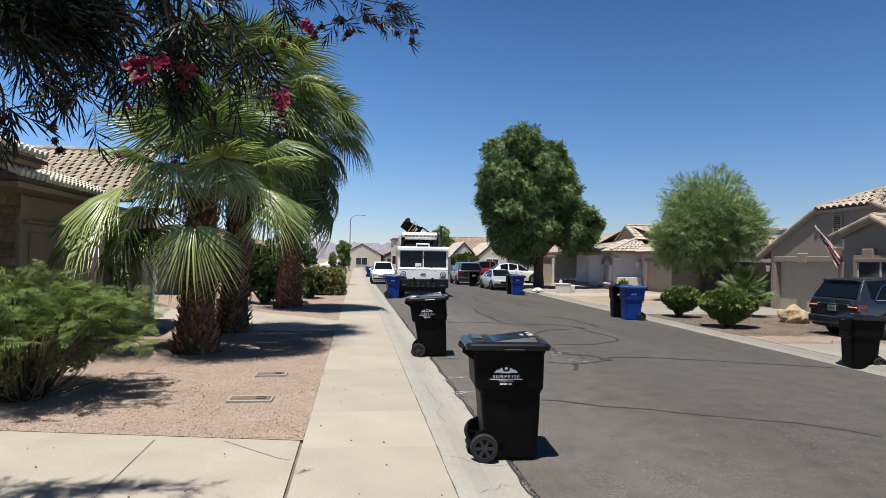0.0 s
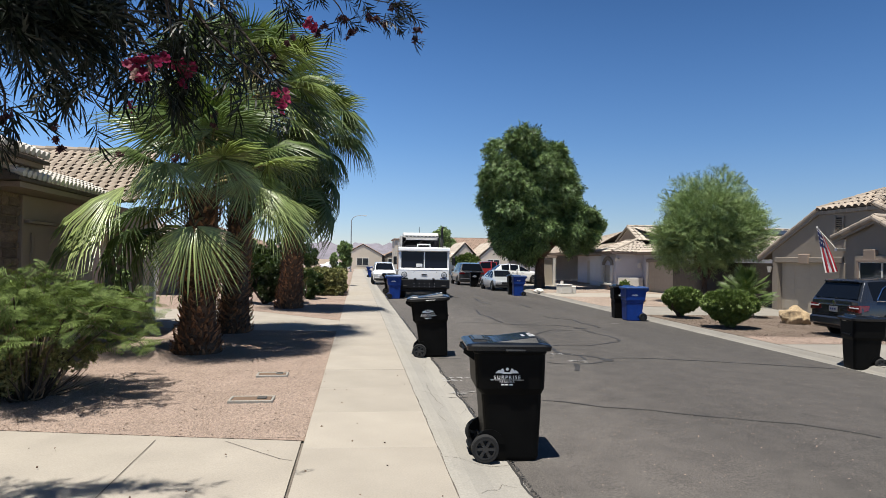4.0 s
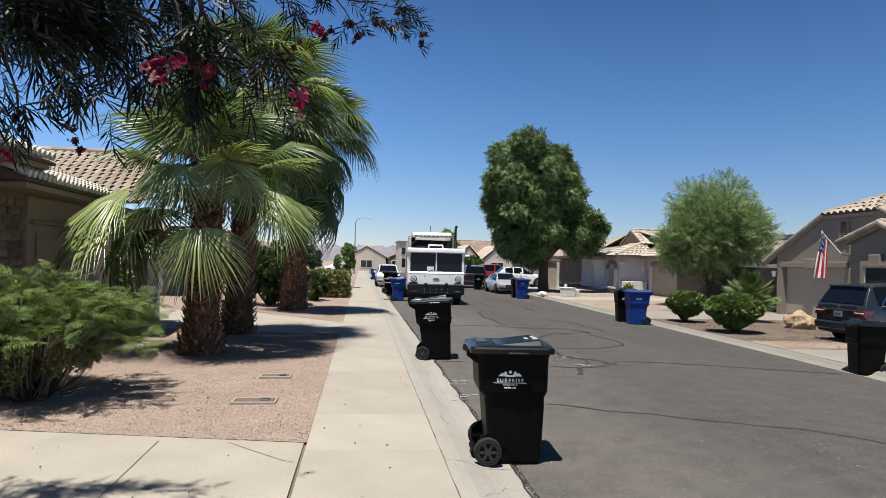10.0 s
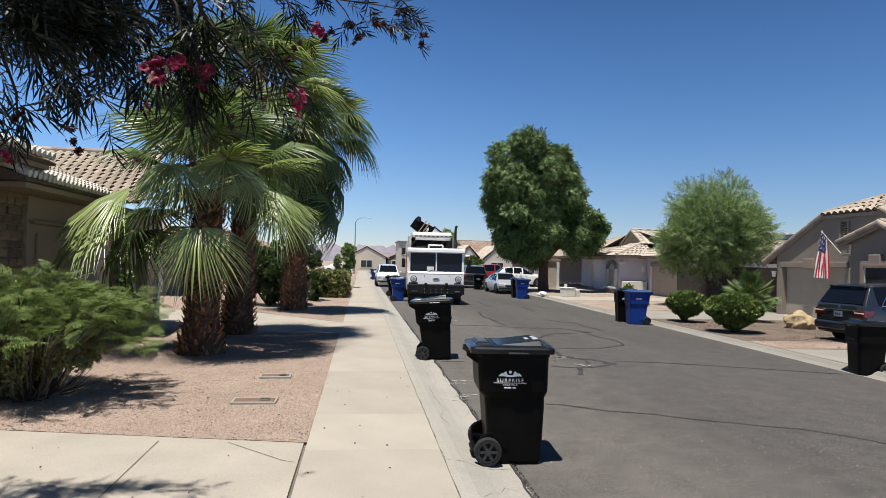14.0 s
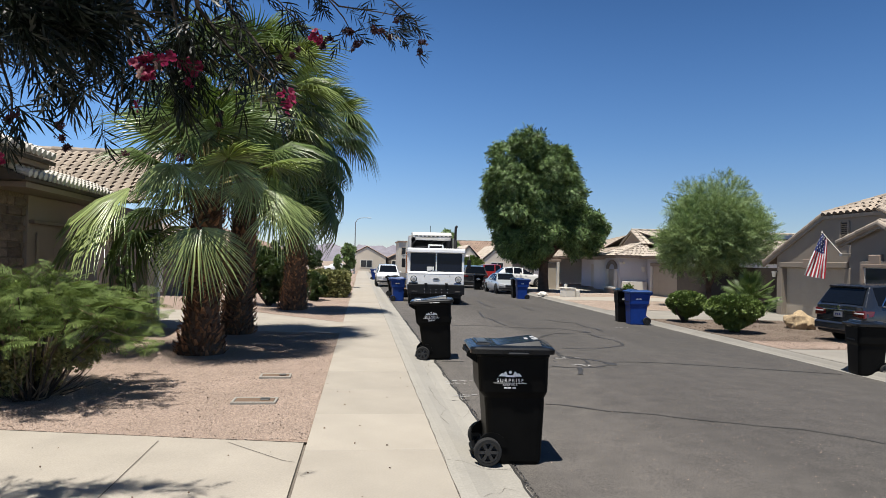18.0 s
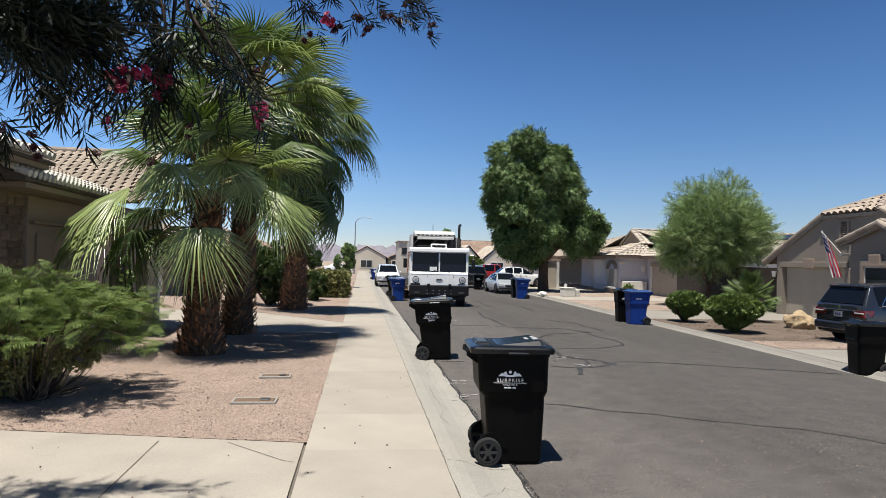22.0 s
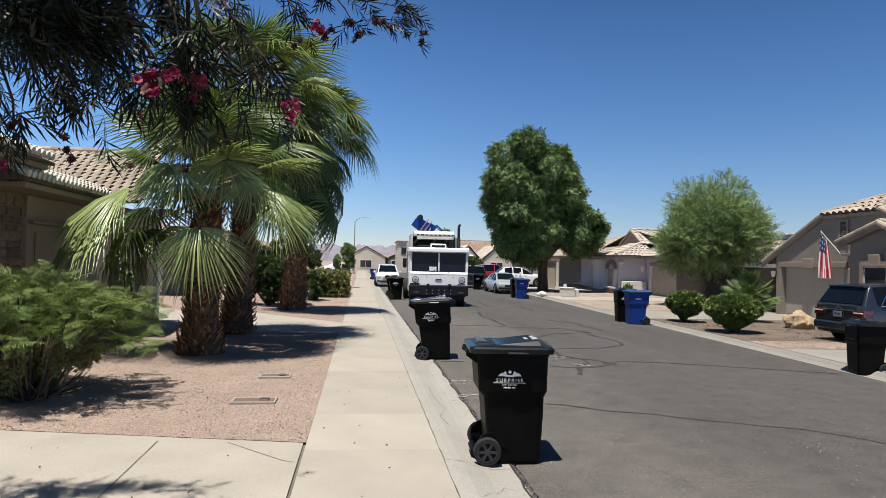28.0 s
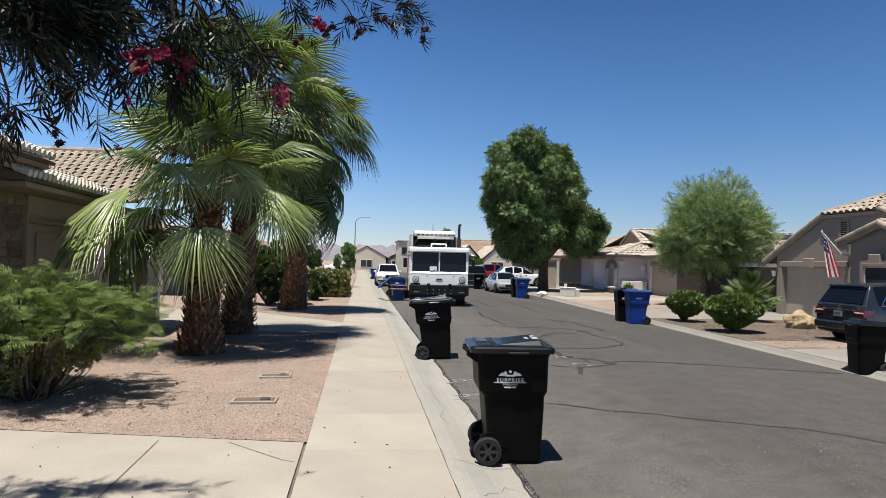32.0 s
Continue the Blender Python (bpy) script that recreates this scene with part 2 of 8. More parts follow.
M = dict(
    asphalt=asphalt_mat(),
    tar=surf("tar", (0.031, 0.029, 0.027), 0.6, var=0.3, big=3, fine=60),
    concrete=surf("concrete", (0.302, 0.271, 0.226), 0.85, big=1.3, fine=70, var=0.09, grain=0.09, bump=0.3, rand=0.06),
    gutter=surf("gutter_concrete", (0.272, 0.256, 0.224), 0.85, big=1.1, fine=55, var=0.08, grain=0.12, bump=0.4),
    gutter_far=surf("old_gutter_concrete", (0.205, 0.192, 0.168), 0.85, big=1.1, fine=55, var=0.10, grain=0.12, bump=0.4),
    concrete_old=surf("old_concrete", (0.225, 0.207, 0.178), 0.85, big=1.0, fine=60, var=0.10, grain=0.10, bump=0.3),
    end_stucco=surf("pale_end_stucco", (0.60, 0.53, 0.43), 0.9, big=0.8, fine=120, var=0.05, grain=0.06, bump=0.5),
    gravel=gravel_mat("gravel", (0.272, 0.202, 0.158), (0.36, 0.283, 0.232)),
    stones=surf("gravel_stone", (0.279, 0.213, 0.171), 0.9, big=2, fine=80, var=0.1, grain=0.1, bump=0.2, island=0.25),
    bark_chip=surf("brown_stone", (0.154, 0.114, 0.088), 0.9, big=2, fine=60, var=0.2, grain=0.2, bump=0.2, island=0.5),
    gravel_tan=gravel_mat("gravel_tan", (0.279, 0.217, 0.169), (0.397, 0.323, 0.265)),
    gravel_brown=gravel_mat("gravel_brown", (0.118, 0.088, 0.066), (0.228, 0.18, 0.14)),
    dirt=surf("dirt", (0.265, 0.206, 0.154), 0.95, big=0.05, fine=4, var=0.15, grain=0.15, bump=0.4, depth=0.02),
    joint=surf("joint_dirt", (0.121, 0.103, 0.085), 0.95, big=3, fine=50, var=0.3, grain=0.3, bump=0),
    soil=surf("soil", (0.118, 0.073, 0.048), 0.95, big=3, fine=50, var=0.3, grain=0.3, bump=0.6, depth=0.02),
    stucco_tan=surf("stucco_tan", (0.235, 0.198, 0.158), 0.9, big=0.8, fine=120, var=0.06, grain=0.08, bump=0.5),
    stucco_brown=surf("stucco_brown", (0.338, 0.268, 0.209), 0.9, big=0.8, fine=120, var=0.08, grain=0.08, bump=0.5),
    stucco_grey=surf("stucco_grey", (0.50, 0.50, 0.535), 0.9, big=0.8, fine=120, var=0.06, grain=0.08, bump=0.5),
    stucco_white=surf("stucco_white", (0.60, 0.57, 0.51), 0.9, big=0.8, fine=120, var=0.05, grain=0.06, bump=0.5),
    trim=surf("trim_paint", (0.25, 0.191, 0.147), 0.8, big=1.5, fine=60, var=0.08),
    garage=surf("garage_door_paint", (0.367, 0.316, 0.25), 0.6, big=1.2, fine=30, var=0.05, grain=0.04, bump=0.1),
    garage_white=surf("garage_door_white", (0.404, 0.382, 0.345), 0.6, big=1.2, fine=30, var=0.05, grain=0.04, bump=0.1),
    stone=surf("stone_veneer", (0.176, 0.125, 0.088), 0.9, big=3, fine=25, var=0.25, grain=0.25, bump=0.6, depth=0.01, rand=0.3),
    rock=surf("boulder", (0.367, 0.272, 0.162), 0.9, big=2.2, fine=18, var=0.3, grain=0.2, bump=0.7, depth=0.03),
    tile=surf("roof_tile", (0.275, 0.227, 0.18), 0.85, big=2, fine=30, var=0.14, grain=0.12, bump=0.3, rand=0.22, island=0.2),
    tile_pale=surf("roof_tile_pale", (0.40, 0.345, 0.285), 0.85, big=2, fine=30, var=0.12, grain=0.12, bump=0.3, island=0.16),
    tile_pink=surf("roof_tile_pink", (0.265, 0.184, 0.136), 0.85, big=1, fine=12, var=0.14, grain=0.12, bump=0.3, island=0.12),
    tile_light=surf("roof_tile_light", (0.529, 0.5, 0.448), 0.85, big=2, fine=30, var=0.1, grain=0.1, bump=0.3, rand=0.1),
    underlay=surf("roof_underlay", (0.085, 0.065, 0.05), 0.9, big=1, fine=20),
    black_plastic=surf("black_plastic", (0.0045, 0.0045, 0.0042), 0.5, big=5, fine=160, var=0.25, grain=0.1, bump=0.12, depth=0.001, spec=0.07),
    lid_plastic=surf("black_lid_plastic", (0.007, 0.0085, 0.011), 0.24, big=6, fine=120, var=0.4, grain=0.2, bump=0.15, depth=0.001, spec=0.36),
    blue_plastic=surf("blue_plastic", (0.005, 0.036, 0.215), 0.42, spec=0.25, big=5, fine=160, var=0.15, grain=0.06, bump=0.1, depth=0.001),
    blue_lid=surf("blue_lid_plastic", (0.018, 0.055, 0.176), 0.4, big=5, fine=100, var=0.2, grain=0.08, bump=0.1, depth=0.001),
    wheel_plastic=surf("wheel_plastic", (0.022, 0.022, 0.023), 0.35, big=5, fine=60, var=0.2, bump=0.1),
    rubber=surf("rubber", (0.010, 0.010, 0.010), 0.85, big=5, fine=60, var=0.3),
    decal=surf("white_print", (0.85, 0.85, 0.83), 0.7, big=9, fine=90, var=0.08, grain=0.1, bump=0),
    worn_print=surf("worn_print", (0.30, 0.31, 0.32), 0.7, big=30, fine=120, var=0.6, grain=0.4, bump=0),
    sticker=surf("clear_sticker", (0.05, 0.055, 0.06), 0.3, big=30, fine=120, var=0.3, grain=0.2, bump=0),
    white_paint=surf("white_paint", (0.87, 0.87, 0.86), 0.35, big=1.5, fine=30, var=0.04, grain=0.03, bump=0.03, coat=0.3),
    dirty_white=surf("dirty_white_paint", (0.5, 0.489, 0.463), 0.5, big=1.8, fine=25, var=0.14, grain=0.06, bump=0.05),
    black_paint=surf("black_paint", (0.010, 0.010, 0.011), 0.5, big=2, fine=30, var=0.3, bump=0.05, spec=0.25),
    steel=surf("steel", (0.42, 0.41, 0.40), 0.42, 0.9, big=4, fine=60, var=0.15, bump=0.1),
    chrome=surf("chrome", (0.78, 0.78, 0.78), 0.12, 1.0, big=4, fine=60, var=0.04, grain=0.02, bump=0),
    orange_paint=surf("orange_paint", (0.309, 0.118, 0.04), 0.6, big=3, fine=40, var=0.25),
    dark_paint=surf("dark_blue_grey_paint", (0.020, 0.024, 0.032), 0.25, 0.2, big=1, fine=30, var=0.05, grain=0.03, bump=0, coat=0.9, spec=0.4),
    silver_paint=surf("silver_paint", (0.52, 0.55, 0.57), 0.3, 0.45, big=1, fine=200, var=0.03, grain=0.03, bump=0, coat=0.8),
    car_white=surf("car_white_paint", (0.76, 0.76, 0.75), 0.3, 0.0, big=1, fine=30, var=0.03, grain=0.02, bump=0, coat=1.0),
    car_red=surf("car_red_paint", (0.30, 0.018, 0.016), 0.3, 0.0, big=1, fine=30, var=0.04, grain=0.02, bump=0, coat=1.0),
    car_black=surf("car_black_paint", (0.02, 0.021, 0.023), 0.28, 0.1, big=1, fine=30, var=0.05, grain=0.02, bump=0, coat=1.0),
    glass=glass_mat("car_glass", (0.005, 0.007, 0.011), 0.05, 0.14),
    cab_glass=glass_mat("cab_glass", (0.008, 0.013, 0.028), 0.04, 0.16),
    pane=glass_mat("window_glass", (0.03, 0.035, 0.04), 0.06),
    red_lens=surf("red_lens", (0.10, 0.008, 0.010), 0.15, big=6, fine=60, bump=0, coat=0.6),
    clear_lens=surf("clear_lens", (0.68, 0.70, 0.72), 0.12, 0.3, big=6, fine=60, bump=0, coat=0.8),
    bark=surf("bark", (0.096, 0.062, 0.04), 0.95, big=4, fine=30, var=0.3, grain=0.3, bump=0.9, depth=0.02),
    palm_bark=surf("palm_trunk", (0.175, 0.088, 0.043), 0.95, big=5, fine=45, var=0.4, grain=0.35, bump=0.5, depth=0.01, island=0.75),
    # one palm green in plain, sunlit and shaded copies: light put into the colour
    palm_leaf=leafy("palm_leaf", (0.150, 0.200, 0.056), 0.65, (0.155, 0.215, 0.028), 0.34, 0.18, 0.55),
    palm_leaf_sunlit=leafy("sunlit_palm_leaf", (0.245, 0.305, 0.12), 0.55, (0.24, 0.32, 0.062), 0.30, 0.22, 0.6),
    palm_leaf_shaded=leafy("shaded_palm_leaf", (0.082, 0.122, 0.040), 0.45, (0.075, 0.135, 0.024), 0.38, 0.18, 0.45),
    dry_leaf=leafy("dry_palm_leaf", (0.198, 0.14, 0.07), 0.3, (0.221, 0.147, 0.059), 0.7, 0.2),
    stalk=surf("leaf_stalk", (0.154, 0.125, 0.04), 0.6, big=6, fine=40, var=0.25, bump=0.1),
    ash_leaf=leafy("broad_leaf", (0.100, 0.158, 0.054), 0.65, (0.092, 0.138, 0.028), 0.5, 0.08, 0.3),
    palo_leaf=leafy("palo_verde_leaf", (0.205, 0.285, 0.118), 0.6, (0.165, 0.235, 0.085), 0.5, 0.15, 0.3),
    fern_leaf=leafy("feathery_leaf", (0.108, 0.152, 0.046), 0.6, (0.105, 0.148, 0.028), 0.6, 0.25, 0.15),
    olive_leaf=leafy("dull_shrub_leaf", (0.24, 0.235, 0.095), 0.55, (0.19, 0.19, 0.06), 0.7, 0.3),
    hedge_leaf=leafy("hedge_leaf", (0.115, 0.165, 0.042), 0.55, (0.088, 0.14, 0.026), 0.45, 0.10, 0.3),
    dry_hedge_leaf=leafy("yellowish_hedge_leaf", (0.205, 0.205, 0.082), 0.55, (0.11, 0.132, 0.029), 0.5, 0.12, 0.25),
    shrub_leaf=leafy("dark_shrub_leaf", (0.037, 0.062, 0.018), 0.45, (0.073, 0.118, 0.022), 0.4, 0.25),
    # near-black green: the shade under the crown is put into the leaf colour
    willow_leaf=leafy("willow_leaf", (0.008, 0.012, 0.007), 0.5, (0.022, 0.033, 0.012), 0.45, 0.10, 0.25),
    petal=leafy("pink_petal", (0.24, 0.016, 0.062), 0.6, (0.367, 0.029, 0.118), 0.6, 0.35),
    petal_pale=leafy("pale_petal", (0.456, 0.309, 0.294), 0.3, (0.514, 0.367, 0.331), 0.6, 0.45),
    pod=leafy("dry_blossom", (0.040, 0.014, 0.024), 0.4, (0.147, 0.059, 0.059), 0.7, 0.3),
    twig=surf("twig", (0.045, 0.032, 0.023), 0.9, big=8, fine=60, var=0.3, bump=0.3),
    dry_stem=surf("dry_woody_stem", (0.21, 0.15, 0.095), 0.9, big=8, fine=60, var=0.3, bump=0.3),
    worn_orange=surf("worn_orange_steel", (0.25, 0.16, 0.105), 0.6, big=6, fine=40, var=0.4),
    flag_red=surf("flag_red", (0.42, 0.022, 0.035), 0.8, big=3, fine=120, var=0.08, bump=0.1),
    flag_white=surf("flag_white", (0.75, 0.74, 0.72), 0.8, big=3, fine=120, var=0.05, bump=0.1),
    flag_blue=surf("flag_blue", (0.018, 0.03, 0.12), 0.8, big=3, fine=120, var=0.1, bump=0.1),
    solar=surf("solar_panel", (0.02, 0.026, 0.04), 0.4, 0.0, big=2, fine=20, var=0.2, bump=0, spec=0.3),
    # distance haze is mixed into this pale bluish grey
    mountain=surf("hazy_mountain", (0.185, 0.172, 0.198), 1.0, big=0.004, fine=0.03, var=0.12, grain=0.14, bump=0.6, depth=12),
    dark_wood=surf("recess_dark_brown", (0.033, 0.024, 0.018), 0.8, big=3, fine=40, var=0.3),
    street_paint=surf("road_paint", (0.367, 0.36, 0.345), 0.8, big=9, fine=60, var=0.2, grain=0.3, bump=0.1),
    galvanized=surf("dull_galvanized_steel", (0.24, 0.245, 0.25), 0.6, 0.3, big=4, fine=40, var=0.1, bump=0.1),
    iron=surf("cast_iron", (0.05, 0.048, 0.045), 0.6, 0.5, big=9, fine=60, var=0.2, bump=0.4),
    box_lid=surf("meter_box_lid", (0.135, 0.088, 0.058), 0.85, big=5, fine=50, var=0.15),
    orange_cone=surf("orange_glaze", (0.55, 0.14, 0.04), 0.5, big=5, fine=50, var=0.15),
)


# ---- mesh helpers ----
def bm_ob(name, bm, mat, parent=None, label="", smooth=False):
    me = bpy.data.meshes.new(name)
    bm.to_mesh(me)
    bm.free()
    for k in (mat if isinstance(mat, (list, tuple)) else [mat]):
        me.materials.append(M[k])
    if smooth:
        me.polygons.foreach_set("use_smooth", [True] * len(me.polygons))
    ob = new(name, me)
    if parent is not None:
        ob.parent = parent
    if label:
        ob["label"] = label
    return ob


def part(name, bm, mat, parent, label="", smooth=False):
    return bm_ob(name, bm, mat, parent, label, smooth)


def raw(name, verts, faces, mat, parent=None, label="", smooth=False, idx=None):
    """A mesh object from generated vertices and faces."""
    me = bpy.data.meshes.new(name)
    me.from_pydata([tuple(v) for v in verts], [], faces)
    for k in (mat if isinstance(mat, (list, tuple)) else [mat]):
        me.materials.append(M[k])
    if idx is not None:
        me.polygons.foreach_set("material_index", idx)
    if smooth:
        me.polygons.foreach_set("use_smooth", [True] * len(me.polygons))
    me.update()
    ob = new(name, me)
    if parent is not None:
        ob.parent = parent
    if label:
        ob["label"] = label
    return ob


def thing(name, m, label, category, group=""):
    ob = new(name)
    ob.empty_display_size = 0.1
    ob.matrix_basis = m
    return tagged(ob, label, category, group)


def again(name, src, parent, m, label=""):
    """One more object on the mesh of src."""
    ob = new(name, src.data)
    ob.parent = parent
    ob.matrix_basis = m
    if label:
        ob["label"] = label
    return ob


def B(x0, y0, z0, x1, y1, z1, bevel=0.0, seg=1, bm=None):
    """A box, with bevelled edges where asked."""
    k = bmesh.new()
    bmesh.ops.create_cube(k, size=1, matrix=Matrix.Translation(((x0 + x1) / 2, (y0 + y1) / 2, (z0 + z1) / 2))
                          @ Matrix.Diagonal((abs(x1 - x0), abs(y1 - y0), abs(z1 - z0), 1)))
    if bevel:
        bmesh.ops.bevel(k, geom=k.edges[:], offset=bevel, segments=seg, affect="EDGES", profile=0.5)
    return join(bm, k)


def join(bm, k):
    if bm is None:
        return k
    me = bpy.data.meshes.new("tmp")
    k.to_mesh(me)
    k.free()
    bm.from_mesh(me)
    bpy.data.meshes.remove(me)
    return bm


def C(p, q, r, r2=None, seg=12, bm=None, caps=True):
    """A round bar from p to q."""
    k = bm or bmesh.new()
    p, q = Vector(p), Vector(q)
    m = Matrix.Translation((p + q) / 2) @ (q - p).to_track_quat("Z", "Y").to_matrix().to_4x4()
    bmesh.ops.create_cone(k, cap_ends=caps, segments=seg, radius1=r, radius2=r if r2 is None else r2, depth=(q - p).length, matrix=m)
    return k


def tube(points, radii, seg=8, bm=None):
    """A tube along points; radii one for each."""
    k = bm or bmesh.new()
    pts = [Vector(p) for p in points]
    rings = []
    for i, p in enumerate(pts):
        d = (pts[min(i + 1, len(pts) - 1)] - pts[max(i - 1, 0)]).normalized()
        a = d.orthogonal().normalized() if abs(d.z) > 0.95 else d.cross(Vector((0, 0, 1))).normalized()
        b = d.cross(a)
        r = radii[i] if isinstance(radii, (list, tuple)) else radii
        rings.append([k.verts.new(p + (a * math.cos(t) + b * math.sin(t)) * r) for t in (2 * math.pi * j / seg for j in range(seg))])
    for u, v in zip(rings, rings[1:]):
        for j in range(seg):
            k.faces.new((u[j], u[(j + 1) % seg], v[(j + 1) % seg], v[j]))
    k.faces.new(rings[0][::-1])
    k.faces.new(rings[-1])
    return k


def prism(poly, axis, a, b, bevel=0.0, seg=1, bm=None):
    """A polygon (in the two other axes, in order) drawn out along axis from a to b."""
    k = bmesh.new()
    put = {"x": lambda u, v, w: (w, u, v), "y": lambda u, v, w: (u, w, v), "z": lambda u, v, w: (u, v, w)}[axis]
    lo = [k.verts.new(put(u, v, a)) for u, v in poly]
    hi = [k.verts.new(put(u, v, b)) for u, v in poly]
    n = len(poly)
    k.faces.new(lo[::-1])
    k.faces.new(hi)
    for i in range(n):
        k.faces.new((lo[i], lo[(i + 1) % n], hi[(i + 1) % n], hi[i]))
    bmesh.ops.recalc_face_normals(k, faces=k.faces[:])
    if bevel:
        bmesh.ops.bevel(k, geom=k.edges[:], offset=bevel, segments=seg, affect="EDGES", profile=0.5)
    return join(bm, k)


def quadbox(corners_lo, corners_hi, bevel=0.0, seg=1, bm=None):
    """A six-sided block from four lower and four upper corners."""
    k = bmesh.new()
    lo = [k.verts.new(c) for c in corners_lo]
    hi = [k.verts.new(c) for c in corners_hi]
    k.faces.new(lo[::-1])
    k.faces.new(hi)
    for i in range(4):
        k.faces.new((lo[i], lo[(i + 1) % 4], hi[(i + 1) % 4], hi[i]))
    bmesh.ops.recalc_face_normals(k, faces=k.faces[:])
    if bevel:
        bmesh.ops.bevel(k, geom=k.edges[:], offset=bevel, segments=seg, affect="EDGES", profile=0.5)
    return join(bm, k)


# ---- the setting ----
def kerb_x(y):
    """The edge of the asphalt on the far side of the street."""
    return 9.03 + 0.05 * (y - 11.69)


END = 150.0
ground = raw("ground", [(-3000, -3000, -0.06), (3000, -3000, -0.06), (3000, 4000, -0.06), (-3000, 4000, -0.06)], [(0, 1, 2, 3)], "dirt")
tagged(ground, "pale brown desert soil that reaches the horizon", "ground", kind="structure")


def strip(name, mat, label, section, y0, y1, cat, slant=0.0, step=4.0, wob=0.0):
    """A long ribbon along the street with the given cross-section of (x, z)."""
    vs, fs = [], []
    rows = max(2, int((y1 - y0) / step) + 1)
    for i in range(rows):
        y = y0 + (y1 - y0) * i / (rows - 1)
        for x, z in section:
            vs.append((x + slant * (y - 11.69) + wob * noise.noise((x * 0.3, y * 1.7, 0)), y, z))
    k = len(section)
    for i in range(rows - 1):
        for j in range(k - 1):
            a = i * k + j
            fs.append((a, a + 1, a + k + 1, a + k))
    ob = raw(name, vs, fs, mat)
    return tagged(ob, label, cat, kind="structure")


# road: crowned asphalt between the two gutters
road_v, road_f = [], []
NX, NY = 13, 60
for i in range(NY):
    y = -25 + (END + 25) * i / (NY - 1)
    for j in range(NX):
        u = j / (NX - 1)
        x = 1.42 + u * (kerb_x(y) - 1.42)
        road_v.append((x, y, 0.0 + 0.05 * (1 - (2 * u - 1) ** 2)))
for i in range(NY - 1):
    for j in range(NX - 1):
        a = i * NX + j
        road_f.append((a, a + 1, a + NX + 1, a + NX))
road = raw("road", road_v, road_f, "asphalt", smooth=True)
tagged(road, "worn grey asphalt street with sealed cracks", "road", kind="structure")
# rolled kerbs with their gutters
strip("kerb_near", "gutter", "pale concrete rolled kerb and gutter beside the pavement",
      [(0.79, 0.10), (0.86, 0.099), (0.95, 0.085), (1.05, 0.05), (1.15, 0.015), (1.25, 0.0), (1.425, 0.008), (1.43, -0.05)], -25, END, "kerb", step=1.5)
strip("kerb_far", "gutter_far", "pale concrete rolled kerb and gutter on the far side",
      [(9.02, -0.05), (9.025, 0.008), (9.16, 0.0), (9.24, 0.03), (9.30, 0.08), (9.34, 0.098), (9.37, 0.10), (9.375, 0.02)], -25, END, "kerb", slant=0.05, step=3)
strip("pavement_bed", "dirt", "bare earth below the pavement slabs", [(-0.56, 0.04), (0.79, 0.04)], -25, END, "soil")


# ---- yards ----
def sheet(name, mat, label, poly, z, cat, amp=0.0, step=0.5):
    """A level or gently uneven piece of ground with an outline of four corners."""
    a, b, c, d = (Vector((*p, 0)) for p in poly)
    n = max(2, int((b - a).length / step))
    k = max(2, int((d - a).length / step))
    vs, fs = [], []
    for i in range(k + 1):
        for j in range(n + 1):
            p = (a.lerp(b, j / n)).lerp(d.lerp(c, j / n), i / k)
            edge = min(i, j, k - i, n - j) == 0
            h = 0 if edge else amp * (noise.noise((p.x * 0.9, p.y * 0.9, 1)) + 0.5 * noise.noise((p.x * 2.7, p.y * 2.7, 5)))
            vs.append((p.x, p.y, z + h))
    for i in range(k):
        for j in range(n):
            q = i * (n + 1) + j
            fs.append((q, q + 1, q + n + 2, q + n + 1))
    ob = raw(name, vs, fs, mat, smooth=amp > 0)
    return tagged(ob, label, cat, kind="structure")


sheet("yard_near", "gravel", "front yard of pink crushed gravel", [(-16, 9.74), (-0.482, 6.775), (-0.482, 16.9), (-16, 19.5)], 0.088, "yard", amp=0.012, step=0.25)
sheet("driveway_near", "concrete", "pale concrete driveway with a long joint", [(-16, -6), (-0.512, -6), (-0.512, 6.80), (-16, 9.77)], 0.082, "driveway", step=3)
sheet("driveway_next_1", "concrete", "pale concrete driveway of the next house, flared at the street", [(-3.4, 17.36), (-0.484, 16.95), (-0.484, 19.9), (-3.4, 23.3)], 0.086, "driveway", step=3)
sheet("driveway_next_2", "concrete", "pale concrete driveway of the next house", [(-16, 19.55), (-3.404, 17.36), (-3.404, 23.3), (-16, 26.4)], 0.086, "driveway", step=3)
sheet("yard_next_1", "gravel", "front yard of pink gravel of the next house", [(-3.4, 23.34), (-0.482, 19.94), (-0.482, 46), (-3.4, 46)], 0.088, "yard", amp=0.03, step=0.6)
sheet("yard_next_2", "gravel", "side yard of pink gravel of the next house", [(-16, 26.44), (-3.402, 23.34), (-3.402, 46), (-16, 46)], 0.088, "yard", amp=0.03, step=0.6)
sheet("yard_beyond", "gravel", "gravel yards further along the street", [(-30, 46.1), (-0.57, 46.1), (-0.57, END), (-30, END)], 0.088, "yard", step=8)
sheet("yard_far_side", "gravel_brown", "brown gravel yard with bushes and a boulder", [(kerb_x(15.9) + 0.335, 15.9), (15.0, 15.9), (14.8, 22.5), (kerb_x(22.5) + 0.335, 22.5)], 0.11, "yard", amp=0.03, step=0.3)
